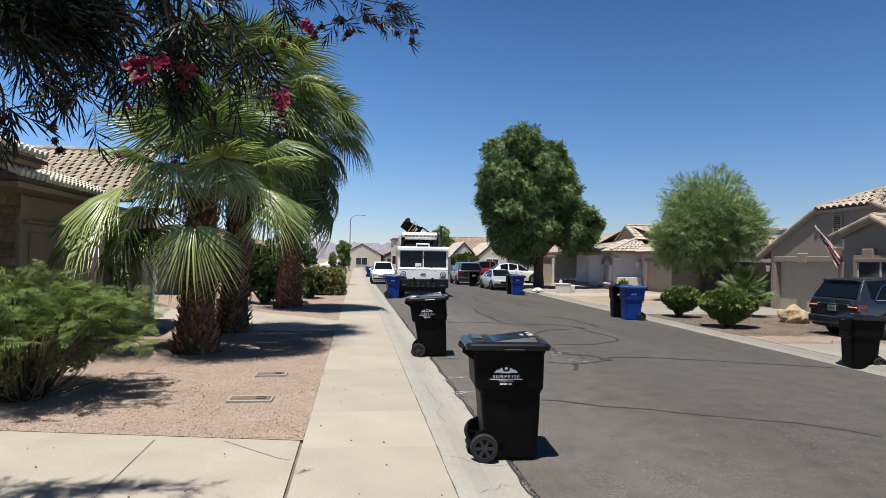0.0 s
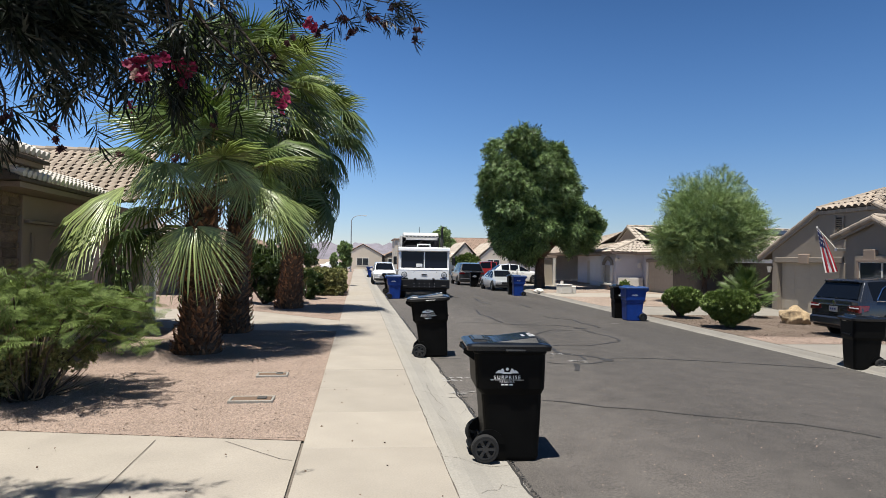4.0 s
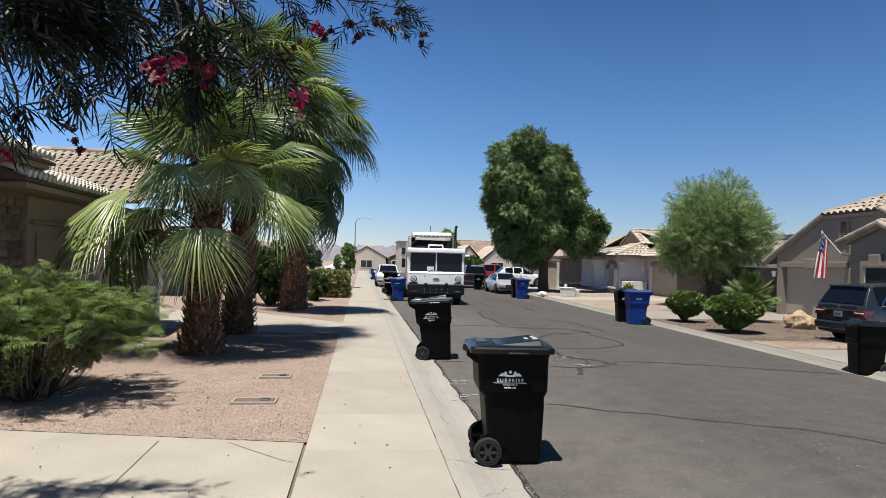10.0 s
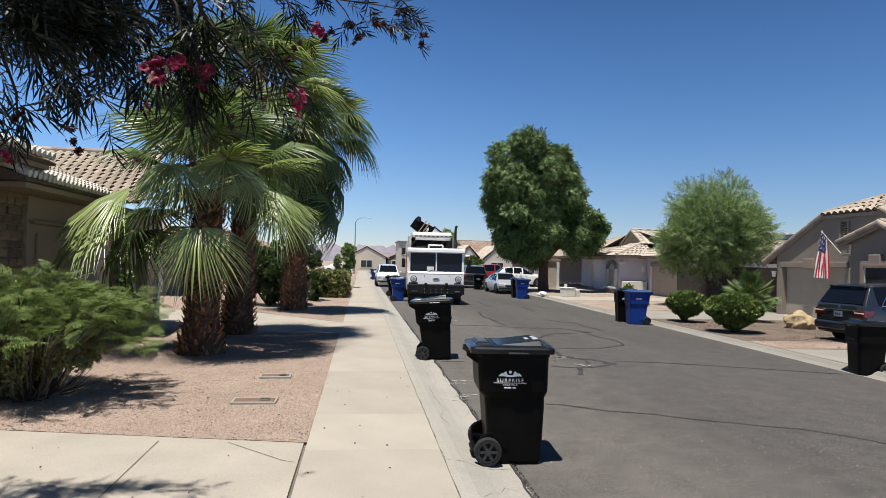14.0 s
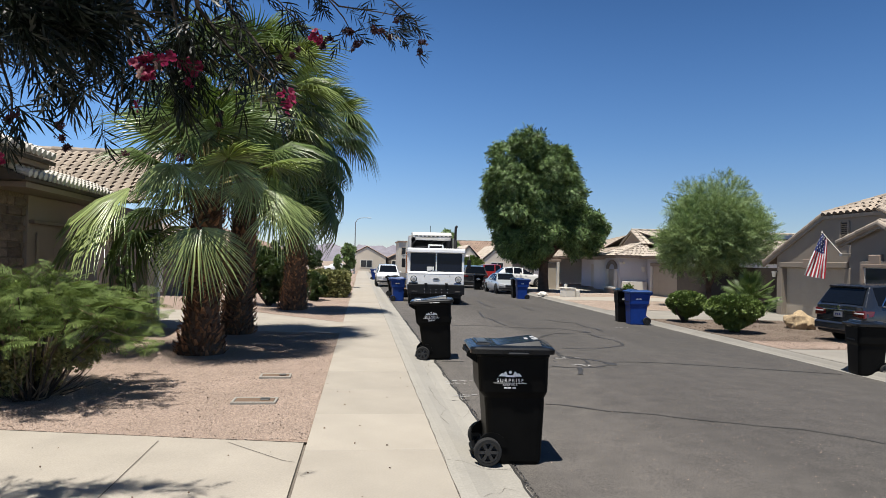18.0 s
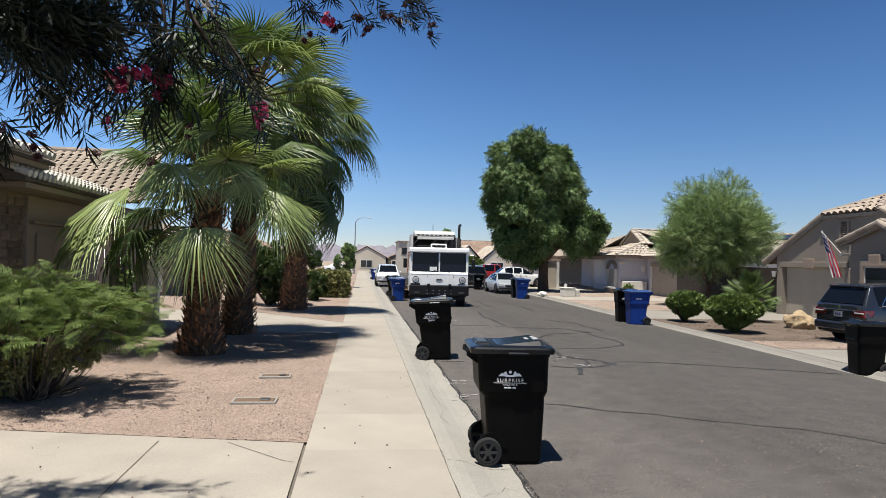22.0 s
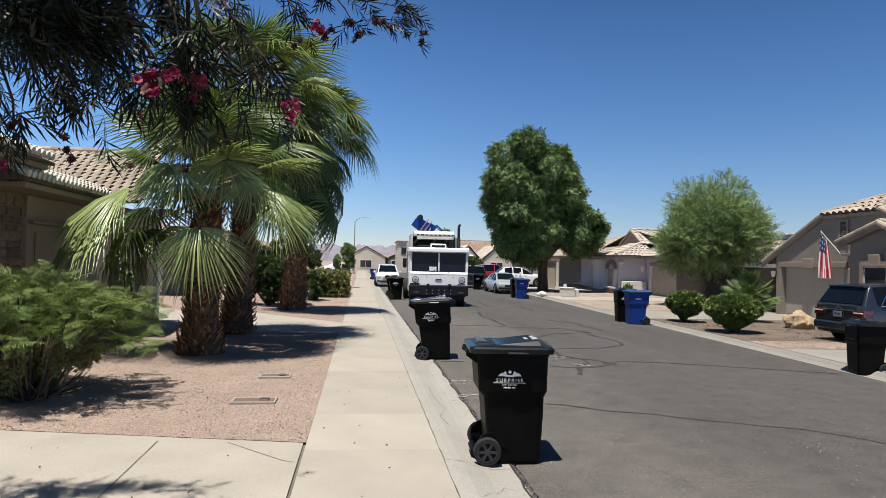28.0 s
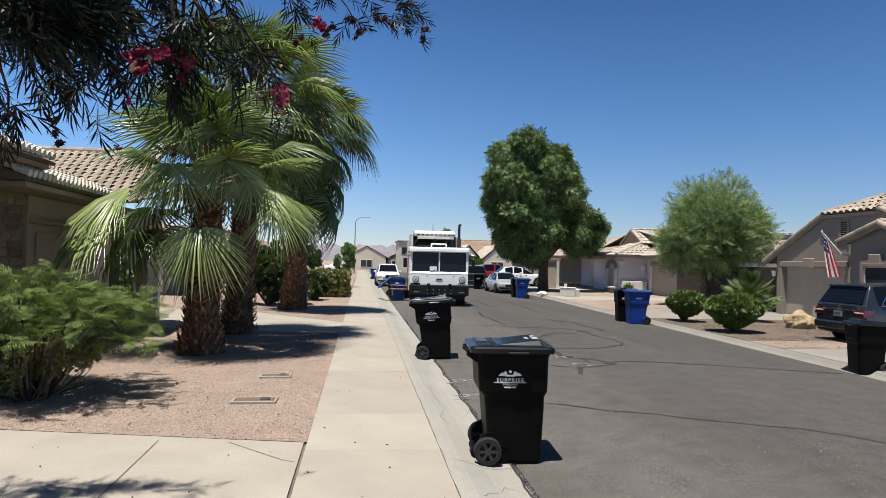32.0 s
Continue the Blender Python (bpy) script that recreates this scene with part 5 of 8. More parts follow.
def refuse_truck():
    t = thing("refuse_truck", pose(TX, 33.2, 0.03, 0, 0, YAW), "white side-loading refuse truck with a black bumper", "truck")
    # cab shell: sides, floor, roof, front skin under the windscreen
    part("cab_front", prism([(0.0, 0.90), (0.0, 1.38), (0.05, 1.47), (0.14, 1.47), (0.14, 0.90)], "x", -1.22, 1.22, 0.015, 2), "white_paint", t)
    part("cab_roof", prism([(0.06, 2.27), (-0.03, 2.30), (-0.02, 2.44), (0.08, 2.49), (1.75, 2.52), (1.8, 2.3)], "x", -1.26, 1.26, 0.02, 2), "white_paint", t)
    for s in (-1, 1):
        part("pillar", prism([(0.05, 1.44), (0.06, 2.30), (0.20, 2.30), (0.20, 1.44)], "x", s * 1.235, s * 1.135, 0.01), "white_paint", t)
        side = part("cab_side", prism([(0.14, 0.62), (0.14, 1.44), (1.78, 1.44), (1.78, 0.62)], "x", s * 1.235, s * 1.19, 0.01), "white_paint", t)
        part("rear_pillar", prism([(1.3, 1.44), (1.3, 2.30), (1.78, 2.30), (1.78, 1.44)], "x", s * 1.235, s * 1.19, 0.01), "white_paint", t)
        part("side_window", B(s * 1.20, 0.21, 1.45, s * 1.215, 1.3, 2.28), "cab_glass", t)
        part("door_handle", B(s * 1.24, 1.12, 1.28, s * 1.26, 1.28, 1.32, 0.005), "black_paint", side)
        # mirror on its arm
        mir = part("mirror", B(s * 1.36, -0.02, 1.62, s * 1.52, 0.06, 2.02, 0.02), "black_paint", t)
        part("mirror_arm", tube([(s * 1.22, 0.1, 2.2), (s * 1.45, 0.02, 2.18), (s * 1.45, 0.02, 2.0)], 0.016, 6), "steel", mir)
        # round headlamp in its bright bezel, with the small lamp below
        bez = part("headlamp_bezel", C((s * 0.98, -0.035, 1.13), (s * 0.98, 0.02, 1.13), 0.112, 0.125, 20), "clear_lens", t)
        part("headlamp", C((s * 0.98, -0.05, 1.13), (s * 0.98, -0.02, 1.13), 0.062, 0.07, 16), "steel", bez)
        part("bezel_ring", C((s * 0.98, -0.006, 1.13), (s * 0.98, 0.0, 1.13), 0.145, seg=20), "black_paint", bez)
        part("fog_lamp", B(s * 0.82, -0.13, 0.55, s * 1.06, -0.10, 0.62, 0.01), "iron", t)
        part("step", B(s * 1.0, 0.55, 0.40, s * 1.22, 1.2, 0.46, 0.01), "black_paint", t)
    # split windscreen
    part("windscreen", prism([(0.075, 1.46), (0.085, 2.29), (0.10, 2.29), (0.09, 1.46)], "x", -1.13, -0.03), "cab_glass", t)
    part("windscreen", prism([(0.075, 1.46), (0.085, 2.29), (0.10, 2.29), (0.09, 1.46)], "x", 0.03, 1.13), "cab_glass", t)
    part("screen_post", prism([(0.055, 1.44), (0.065, 2.31), (0.11, 2.31), (0.11, 1.44)], "x", -0.028, 0.028), "white_paint", t)
    part("screen_seal", prism([(0.048, 1.455), (0.05, 1.485), (0.07, 1.485), (0.07, 1.455)], "x", -1.14, 1.14), "black_paint", t)
    part("paper", B(-0.40, 0.062, 1.50, -0.10, 0.068, 1.68), "decal", t, "sheet of white paper behind the windscreen")
    for x, d in ((-0.52, 0.28), (0.62, -0.28)):
        w = part("wiper", tube([(x, 0.0, 1.25), (x + d * 0.3, 0.03, 1.38), (x + d * 0.8, 0.05, 1.46)], 0.014, 6), "black_paint", t)
        part("blade", tube([(x + d * 0.3, 0.04, 1.40), (x + d * 1.3, 0.05, 1.54)], 0.012, 6), "rubber", w)
    bd = part("badge", prism([(-0.15, 1.14), (-0.09, 1.10), (0.09, 1.10), (0.15, 1.14), (0.09, 1.185), (-0.09, 1.185)], "y", -0.018, -0.003), "steel", t)
    part("badge_bar", B(-0.10, -0.022, 1.125, 0.10, -0.019, 1.16), "black_paint", bd)
    part("small_print", B(0.80, -0.012, 0.955, 1.12, -0.003, 0.985), "flag_blue", t, "blue line of print")
    part("seam", B(-1.21, -0.006, 1.365, 1.21, 0.004, 1.375), "steel", t)
    # bumper with bolts and tow eyes
    bp = part("bumper", B(-1.25, -0.12, 0.47, 1.25, 0.16, 0.90, 0.03, 2), "black_paint", t)
    src = None
    for x in (-0.5, -0.25, 0.0, 0.25, 0.5):
        for z in (0.56, 0.70):
            if src is None:
                src = part("bolt", C((0, -0.014, 0), (0, 0.0, 0), 0.022, seg=8), "steel", bp)
                src.matrix_basis = pose(x, -0.12, z)
            else:
                again("bolt", src, bp, pose(x, -0.12, z))
    for x in (-0.45, 0.45):
        part("tow_eye", B(x - 0.06, -0.17, 0.86, x + 0.06, -0.10, 0.97, 0.01), "black_paint", bp)
    for x in (-0.7, 0.7):
        part("under_guard", B(x - 0.4, 0.2, 0.30, x + 0.4, 0.3, 0.48), "black_paint", t)
    part("front_axle", B(-0.9, 0.85, 0.38, 0.9, 1.1, 0.58, 0.03), "black_paint", t)
    part("radiator_guard", B(-0.75, 0.25, 0.34, 0.75, 0.40, 0.62, 0.02), "black_paint", t)
    part("cab_back", B(-1.2, 1.72, 0.6, 1.2, 1.79, 2.35), "dirty_white", t)
    part("dashboard", B(-1.15, 0.18, 1.0, 1.15, 0.55, 1.42, 0.03), "black_paint", t)
    for x in (-0.62, 0.62):
        seat = part("seat", B(x - 0.26, 0.9, 0.95, x + 0.26, 1.4, 1.12, 0.04), "black_paint", t)
        part("seat_back", B(x - 0.24, 1.36, 1.1, x + 0.24, 1.5, 1.85, 0.05), "black_paint", seat)
    # white rail on the roof
    ac = part("roof_rail", B(-0.36, 0.16, 2.60, 0.30, 0.26, 2.655, 0.015), "white_paint", t)
    for x in (-0.34, 0.28):
        part("rail_foot", B(x - 0.03, 0.17, 2.49, x + 0.03, 0.25, 2.61, 0.008), "white_paint", ac)
    part("aerial", C((-0.1, 3.0, 3.3), (-0.1, 3.0, 3.62), 0.012, seg=5), "black_paint", t)
    # chassis
    for x in (-0.43, 0.43):
        part("chassis_rail", B(x - 0.05, 0.1, 0.62, x + 0.05, 9.0, 0.88), "black_paint", t)
    # hopper behind the cab: dark mouth between white cheeks, slotted white header
    part("hopper_back", B(-1.0, 3.85, 0.95, 1.02, 3.95, 3.1), "black_paint", t)
    part("hopper_floor", B(-1.0, 1.9, 0.95, 1.02, 3.85, 1.05), "black_paint", t)
    part("hopper_cheek", B(-1.14, 2.1, 0.95, -1.04, 3.95, 3.12, 0.01), "dirty_white", t)
    part("hopper_cheek", B(1.16, 2.1, 0.95, 1.24, 3.95, 2.6, 0.01), "dirty_white", t)
    hd = part("header", prism([(2.25, 3.04), (2.25, 3.16), (2.6, 3.30), (3.9, 3.32), (3.9, 3.04)], "x", -0.98, 0.86, 0.01), "dirty_white", t)
    src = None
    for i in range(9):
        m = pose(-0.86 + i * 0.2, 2.245, 3.10)
        if src is None:
            src = part("slot", B(0, 0, -0.022, 0.12, 0.012, 0.022), "black_paint", hd)
            src.matrix_basis = m
        else:
            again("slot", src, hd, m)
    sill = part("sill", B(-0.85, 2.1, 2.90, 0.80, 2.2, 3.02, 0.01), "dirty_white", t)
    part("ram", tube([(-0.95, 2.15, 2.45), (-0.98, 2.2, 2.7), (-0.72, 2.3, 3.0)], 0.035, 8), "black_paint", t)
    part("ram", C((0.86, 2.15, 2.5), (0.86, 2.25, 3.02), 0.04, seg=8), "black_paint", t)
    part("hopper_guard", B(-0.85, 2.06, 2.50, 0.8, 2.1, 2.62, 0.01), "black_paint", t)
    for x in (-0.2, 0.35):
        part("hose", tube([(x, 2.0, 2.5), (x + 0.05, 1.98, 2.75), (x + 0.2, 2.05, 2.88)], 0.02, 6), "rubber", t)
    # exhaust stack with a bent tip
    st = part("exhaust_stack", tube([(1.02, 2.0, 0.9), (1.02, 2.0, 3.42), (1.03, 2.03, 3.52), (1.08, 2.1, 3.58)], 0.06, 10), "black_paint", t)
    part("heat_shield", C((1.02, 1.98, 2.5), (1.02, 1.98, 2.95), 0.085, seg=12), "iron", st)
    part("air_cleaner", C((0.72, 2.05, 2.52), (0.72, 2.05, 2.86), 0.11, seg=12), "black_paint", t)
    # lifting bay on the kerb side, then the packer body
    part("bay_post", B(-1.14, 3.96, 0.9, -1.06, 4.06, 3.1), "orange_paint", t)
    part("bay_post", B(-1.12, 4.86, 0.9, -1.04, 4.94, 3.1), "dirty_white", t)
    part("bay_wall", B(0.55, 3.96, 0.95, 0.60, 4.94, 3.1), "black_paint", t)
    part("bay_side", B(1.18, 3.96, 0.95, 1.24, 4.94, 3.1), "dirty_white", t)
    part("packer_body", prism([(-1.02, 0.95), (1.02, 0.95), (1.06, 1.4), (1.06, 2.9), (0.9, 3.28), (-0.9, 3.28), (-1.06, 2.9), (-1.06, 1.4)], "y", 4.95, 8.9, 0.02), "dirty_white", t)
    src = None
    for i in range(5):
        m = pose(0, 5.3 + i * 0.9, 0)
        if src is None:
            src = part("body_rib", B(-1.10, 0, 1.35, -1.05, 0.08, 2.92), "dirty_white", t)
            src.matrix_basis = m
        else:
            again("body_rib", src, t, m)
        again("body_rib", src, t, pose(2.15, 5.3 + i * 0.9, 0))
    # orange kerb-side service panel and steps
    part("service_panel", B(-1.27, 1.9, 1.35, -1.235, 2.4, 2.35, 0.01), "orange_paint", t)
    for z in (1.3, 1.7, 2.1):
        part("rung", C((-1.33, 2.5, z), (-1.33, 3.0, z), 0.014, seg=6), "steel", t)
    part("fuel_tank", C((-0.95, 2.3, 0.68), (-0.95, 3.3, 0.68), 0.26, seg=16), "steel", t)
    part("mudguard", prism([(-0.08, 0.62), (0.0, 0.98), (0.16, 1.1), (1.0, 1.1), (1.18, 0.95), (1.25, 0.62), (1.2, 0.62), (1.1, 0.9), (0.95, 1.02), (0.2, 1.02), (0.06, 0.92), (0.0, 0.62)],
                            "x", -1.2, -0.8), "black_paint", t)
    wheels = []
    for x, y in ((-1.02, 1.0), (1.02, 1.0), (-1.0, 6.6), (1.0, 6.6), (-1.0, 7.95), (1.0, 7.95)):
        wh = wheel_parts("wheel", t, pose(x, y, 0.49, 0, 0, 90), 0.52, 0.30 if y < 2 else 0.55, 0.30, 8, "dirty_white")
        wheels.append((wh, x, y))
    # the lifting arm: two bars, cross-tube, gripper
    k = bmesh.new()
    ax, az = 1.75 - TX - PIVOT[0] - SHIFT, 0.60 - PIVOT[2]
    for y in (-0.30, 0.30):
        tube([(0, y, 0), (-0.35, y, -0.32), (-0.62, y, -0.85), (ax + 0.46, y, az + 0.02)], 0.05, 8, k)
    C((-0.62, -0.34, -0.85), (-0.62, 0.34, -0.85), 0.045, seg=8, bm=k)
    arm = part("lift_arm", k, "black_paint", t, "dark lifting arm")
    arm.matrix_basis = pose(*PIVOT)
    k = bmesh.new()
    for z in (-0.06, 0.12):
        for s in (-1, 1):
            tube([(0.46, s * 0.34, z), (0.36, s * 0.40, z), (-0.20, s * 0.385, z), (-0.36, s * 0.28, z)], 0.03, 6, k)
        C((0.46, -0.34, z), (0.46, 0.34, z), 0.04, seg=8, bm=k)
    B(0.42, -0.25, -0.12, 0.46, 0.25, 0.2, 0.01, bm=k)
    grip = part("gripper", k, "worn_orange", arm, "worn orange gripper bars")
    grip.matrix_basis = pose(ax, 0, az)
    return t, arm, wheels, grip, (ax, az)


truck, lift_arm, truck_wheels, gripper, GRIP = refuse_truck()


# ---- a fly that darts past the lens ----
def fly():
    t = thing("fly", pose(0.35, 1.0, 0.09), "small dark fly with clear wings", "insect")
    part("body", loft([(rrect(0, 0, 0.0006, 0.0006, 0.0003), -0.006), (rrect(0, 0, 0.0022, 0.0022, 0.001), -0.003), (rrect(0, 0, 0.0024, 0.0024, 0.001), 0.002), (rrect(0, 0, 0.0016, 0.0016, 0.0007), 0.005)]), "black_plastic", t)
    for s in (-1, 1):
        part("wing", B(0.001 if s > 0 else -0.009, -0.0003, -0.004, 0.009 if s > 0 else -0.001, 0.0003, 0.001), "rubber", t)
    return t


insect = fly()


# ---- planting ----
def fast(name, V, F, mat, parent, label="", idx=None):
    """A mesh object from numpy vertices (n, 3) and quads (m, 4)."""
    me = bpy.data.meshes.new(name)
    V, F = np.asarray(V, np.float32), np.asarray(F, np.int32)
    me.vertices.add(len(V))
    me.vertices.foreach_set("co", V.ravel())
    me.loops.add(F.size)
    me.loops.foreach_set("vertex_index", F.ravel())
    me.polygons.add(len(F))
    me.polygons.foreach_set("loop_start", np.arange(len(F), dtype=np.int32) * F.shape[1])
    for k in (mat if isinstance(mat, (list, tuple)) else [mat]):
        me.materials.append(M[k])
    if idx is not None:
        me.polygons.foreach_set("material_index", np.asarray(idx, np.int32))
    me.update(calc_edges=True)
    ob = new(name, me)
    if parent is not None:
        ob.parent = parent
    if label:
        ob["label"] = label
    return ob


def turns(rng, n, out, droop=0.0, spread=0.5, size=(0.7, 1.3), flat=0.0):
    """n frames whose x axis runs along out (n, 3), bent down by droop and scattered by spread; scaled at random."""
    x = out + rng.normal(0, spread, (n, 3)) + np.array([0, 0, -droop])
    x /= np.linalg.norm(x, axis=1, keepdims=True)
    r = rng.normal(0, 1, (n, 3)) * (1 - flat) + np.array([0, 0, 2.2 * flat])
    z = r - (r * x).sum(1, keepdims=True) * x
    z /= np.linalg.norm(z, axis=1, keepdims=True)
    y = np.cross(z, x)
    s = rng.uniform(*size, (n, 1, 1))
    return np.stack([x, y, z], axis=2) * s


def scatter(tv, tf, R, P):
    """Copies of a template at the frames R and points P, as one vertex and one face array."""
    V = np.einsum("nij,kj->nki", R, tv) + P[:, None, :]
    F = tf[None] + (np.arange(len(P)) * len(tv))[:, None, None]
    return V.reshape(-1, 3), F.reshape(-1, tf.shape[1])


def blade(L, w, bend=0.0, x0=0.0):
    """A narrow leaf along x: two quads, pointed."""
    v = [(x0, -w * 0.3, 0), (x0, w * 0.3, 0), (x0 + L * 0.5, w, bend * 0.25), (x0 + L * 0.5, -w, bend * 0.25), (x0 + L, w * 0.12, bend), (x0 + L, -w * 0.12, bend)]
    return np.array(v, float), np.array([(0, 1, 2, 3), (3, 2, 4, 5)])


def bunch(parts):
    """Joins (verts, faces) pieces into one template."""
    vs, fs, k = [], [], 0
    for v, f in parts:
        vs.append(v)
        fs.append(f + k)
        k += len(v)
    return np.concatenate(vs), np.concatenate(fs)


def turned(vf, rz=0.0, ry=0.0, at=(0, 0, 0), rx=0.0):
    m = np.array(Euler((radians(rx), radians(ry), radians(rz))).to_matrix())
    return vf[0] @ m.T + np.array(at), vf[1]


def shell(rng, blobs, n, inner=0.55, lumps=14, lump_r=0.35):
    """n points with outward directions, gathered in lumps over the given ellipsoids (centre, radii)."""
    vol = np.array([b[1][0] * b[1][1] + b[1][1] * b[1][2] for b in blobs])
    P, O = [], []
    for b, share in zip(blobs, vol / vol.sum()):
        c, r = np.array(b[0]), np.array(b[1])
        m = max(8, int(lumps * r[0] * r[2]))
        d = rng.normal(0, 1, (m, 3))
        d /= np.linalg.norm(d, axis=1, keepdims=True)
        cen = c + d * r * rng.uniform(inner, 0.92, (m, 1))
        k = int(n * share)
        which = rng.integers(0, m, k)
        e = rng.normal(0, 1, (k, 3))
        e /= np.linalg.norm(e, axis=1, keepdims=True)
        p = cen[which] + e * (lump_r * r.mean()) * rng.uniform(0.3, 1.0, (k, 1)) ** 0.6
        o = (p - c) / r + e * 0.5
        P.append(p)
        O.append(o / np.linalg.norm(o, axis=1, keepdims=True))
    return np.concatenate(P), np.concatenate(O)


# a fan leaf: stalk, then a pleated fan of narrow blades whose tips hang
def fan_leaf(name, mat, seed, stalk=1.0, r=1.15, segs=34, arc=118, droop=0.35, cup=0.25, hang=0.3, bend=0.0, side=0.38, full=0.42):
    rng = np.random.default_rng(seed)
    vs, fs, idx = [], [], []
    for i in range(segs):
        a = radians(-arc + 2 * arc * i / (segs - 1)) + rng.normal(0, 0.015)
        L = r * (1 - side + side * math.cos(a * (0.55 if side < 0.45 else 0.9))) * rng.uniform(0.92, 1.05)
        da = radians(2 * arc / (segs - 1)) * 0.5
        k = len(vs)
        for s, wf in ((0.05, 1.0), (0.40, 0.92), (0.75, full), (1.0, 0.08)):
            rad = L * s
            z = -cup * abs(math.sin(a)) * rad * 0.6 - hang * max(0.0, s - 0.45) ** 1.6 * 2 * L * rng.uniform(0.7, 1.3) - droop * max(0, s - 0.2) ** 2 * L * max(0, math.cos(a))
            w = min(rad, L * 0.52) * math.tan(da) * wf
            c, sn = math.cos(a), math.sin(a)
            for q, lift in ((-1, 0.0), (0, 1.0), (1, 0.0)):
                x, y, zz = c * rad - sn * w * q, sn * rad + c * w * q, z + lift * w * 1.7
                cb, sb = math.cos(radians(bend)), math.sin(radians(bend))
                vs.append((stalk + x * cb + zz * sb, y, -x * sb + zz * cb))
        for j in range(3):
            for q in range(2):
                b = k + j * 3 + q
                fs.append((b, b + 1, b + 4, b + 3))
                idx.append(0)
    # stalk
    k0 = len(vs)
    n = 5
    for i in range(n + 1):
        t = i / n
        wd = 0.035 * (1 - t) + 0.012
        vs += [(stalk * t, -wd, 0.03 * math.sin(t * 3)), (stalk * t, wd, 0.03 * math.sin(t * 3)), (stalk * t, 0, -wd + 0.03 * math.sin(t * 3))]
    for i in range(n):
        b = k0 + i * 3
        for q in range(3):
            fs.append((b + q, b + (q + 1) % 3, b + 3 + (q + 1) % 3, b + 3 + q))
            idx.append(1)
    me = fast(name, vs, fs, (mat, "stalk"), None, idx=idx)
    data = me.data
    bpy.data.objects.remove(me)
    return data


FANS = [fan_leaf("fan_leaf", "palm_leaf", s, stalk=st, r=r, droop=d, hang=h) for s, st, r, d, h in
        ((1, 1.0, 0.92, 0.15, 0.16), (2, 1.1, 0.98, 0.35, 0.3), (3, 1.15, 1.0, 0.6, 0.5), (4, 0.95, 0.86, 0.25, 0.22))]
# hanging front fans take the sunlit colour, inner and rear ones the shaded colour
FANS_HANG = [fan_leaf("fan_leaf", "palm_leaf_sunlit", s, stalk=st, r=r, droop=0.25, hang=0.28, bend=b, arc=a, segs=n, full=0.6) for s, st, r, b, a, n in ((31, 1.1, 1.0, 20, 82, 52), (32, 1.3, 1.05, 14, 95, 56), (33, 0.9, 0.95, 58, 92, 58))]
FANS_HANG.append(fan_leaf("fan_leaf", "palm_leaf_sunlit", 34, stalk=1.0, r=1.28, droop=0.2, hang=0.34, bend=34, arc=98, segs=60, side=0.52, cup=0.5, full=0.7))
FANS_HANG.append(fan_leaf("fan_leaf", "palm_leaf_sunlit", 35, stalk=1.2, r=1.5, droop=0.15, hang=0.2, bend=22, arc=66, segs=52, side=0.3, cup=0.3, full=0.6))
FANS_SHADED = [fan_leaf("fan_leaf", "palm_leaf_shaded", s, stalk=st, r=r, droop=d, hang=h) for s, st, r, d, h in ((11, 1.1, 1.0, 0.4, 0.45), (12, 1.15, 1.05, 0.7, 0.65))]
FANS_STIFF = [fan_leaf("fan_leaf", "palm_leaf_shaded", 41, stalk=0.45, r=0.9, segs=17, arc=62, droop=0.0, hang=0.04, cup=0.15)]
FANS_DRY = [fan_leaf("dry_fan_leaf", "dry_leaf", 21, stalk=0.7, r=0.85, droop=0.5, hang=0.6, cup=0.7)]


def trunk_mesh(rng, h, r0, r1, lean=(0, 0), step=0.078, flare=0.13):
    """A palm trunk with overlapping stubs of old leaf stalks."""
    core = bmesh.new()
    n = 8
    pts = [(lean[0] * i / n, lean[1] * i / n, h * i / n) for i in range(n + 1)]
    tube(pts, [r0 + flare * max(0, 1 - 5 * i / n) + (r1 - r0) * i / n for i in range(n + 1)], 16, core)
    vs, fs = [], []
    rows = int(h / step)
    for i in range(rows):
        t = i / rows
        r = (r0 + (r1 - r0) * t + flare * max(0, 1 - 5 * t))
        cx, cy = lean[0] * t, lean[1] * t
        m = max(9, int(2 * math.pi * r / 0.092))
        for j in range(m):
            a = 2 * math.pi * (j + 0.5 * (i % 2)) / m + rng.normal(0, 0.07)
            d, s = Vector((math.cos(a), math.sin(a), 0)), Vector((-math.sin(a), math.cos(a), 0))
            c = Vector((cx, cy, h * t + rng.normal(0, 0.02))) + d * (r - 0.02)
            L, w, o = rng.uniform(0.06, 0.16), rng.uniform(0.025, 0.055), rng.uniform(0.03, 0.13)
            lean_s = s * rng.normal(0, 0.03)
            tip = c + d * o + Vector((0, 0, L)) + lean_s
            mid = c + d * (o * 0.75) + Vector((0, 0, L * 0.5)) + lean_s * 0.4
            k = len(vs)
            vs += [c - s * w, c + s * w, mid + s * w * 0.8 - d * 0.012, mid + d * 0.012, mid - s * w * 0.8 - d * 0.012, tip + s * w * 0.35, tip - s * w * 0.35]
            fs += [(k, k + 1, k + 2, k + 3), (k, k + 3, k + 4), (k + 4, k + 3, k + 6), (k + 3, k + 2, k + 5, k + 6)]
    return core, vs, [tuple(dict.fromkeys(f)) for f in fs]


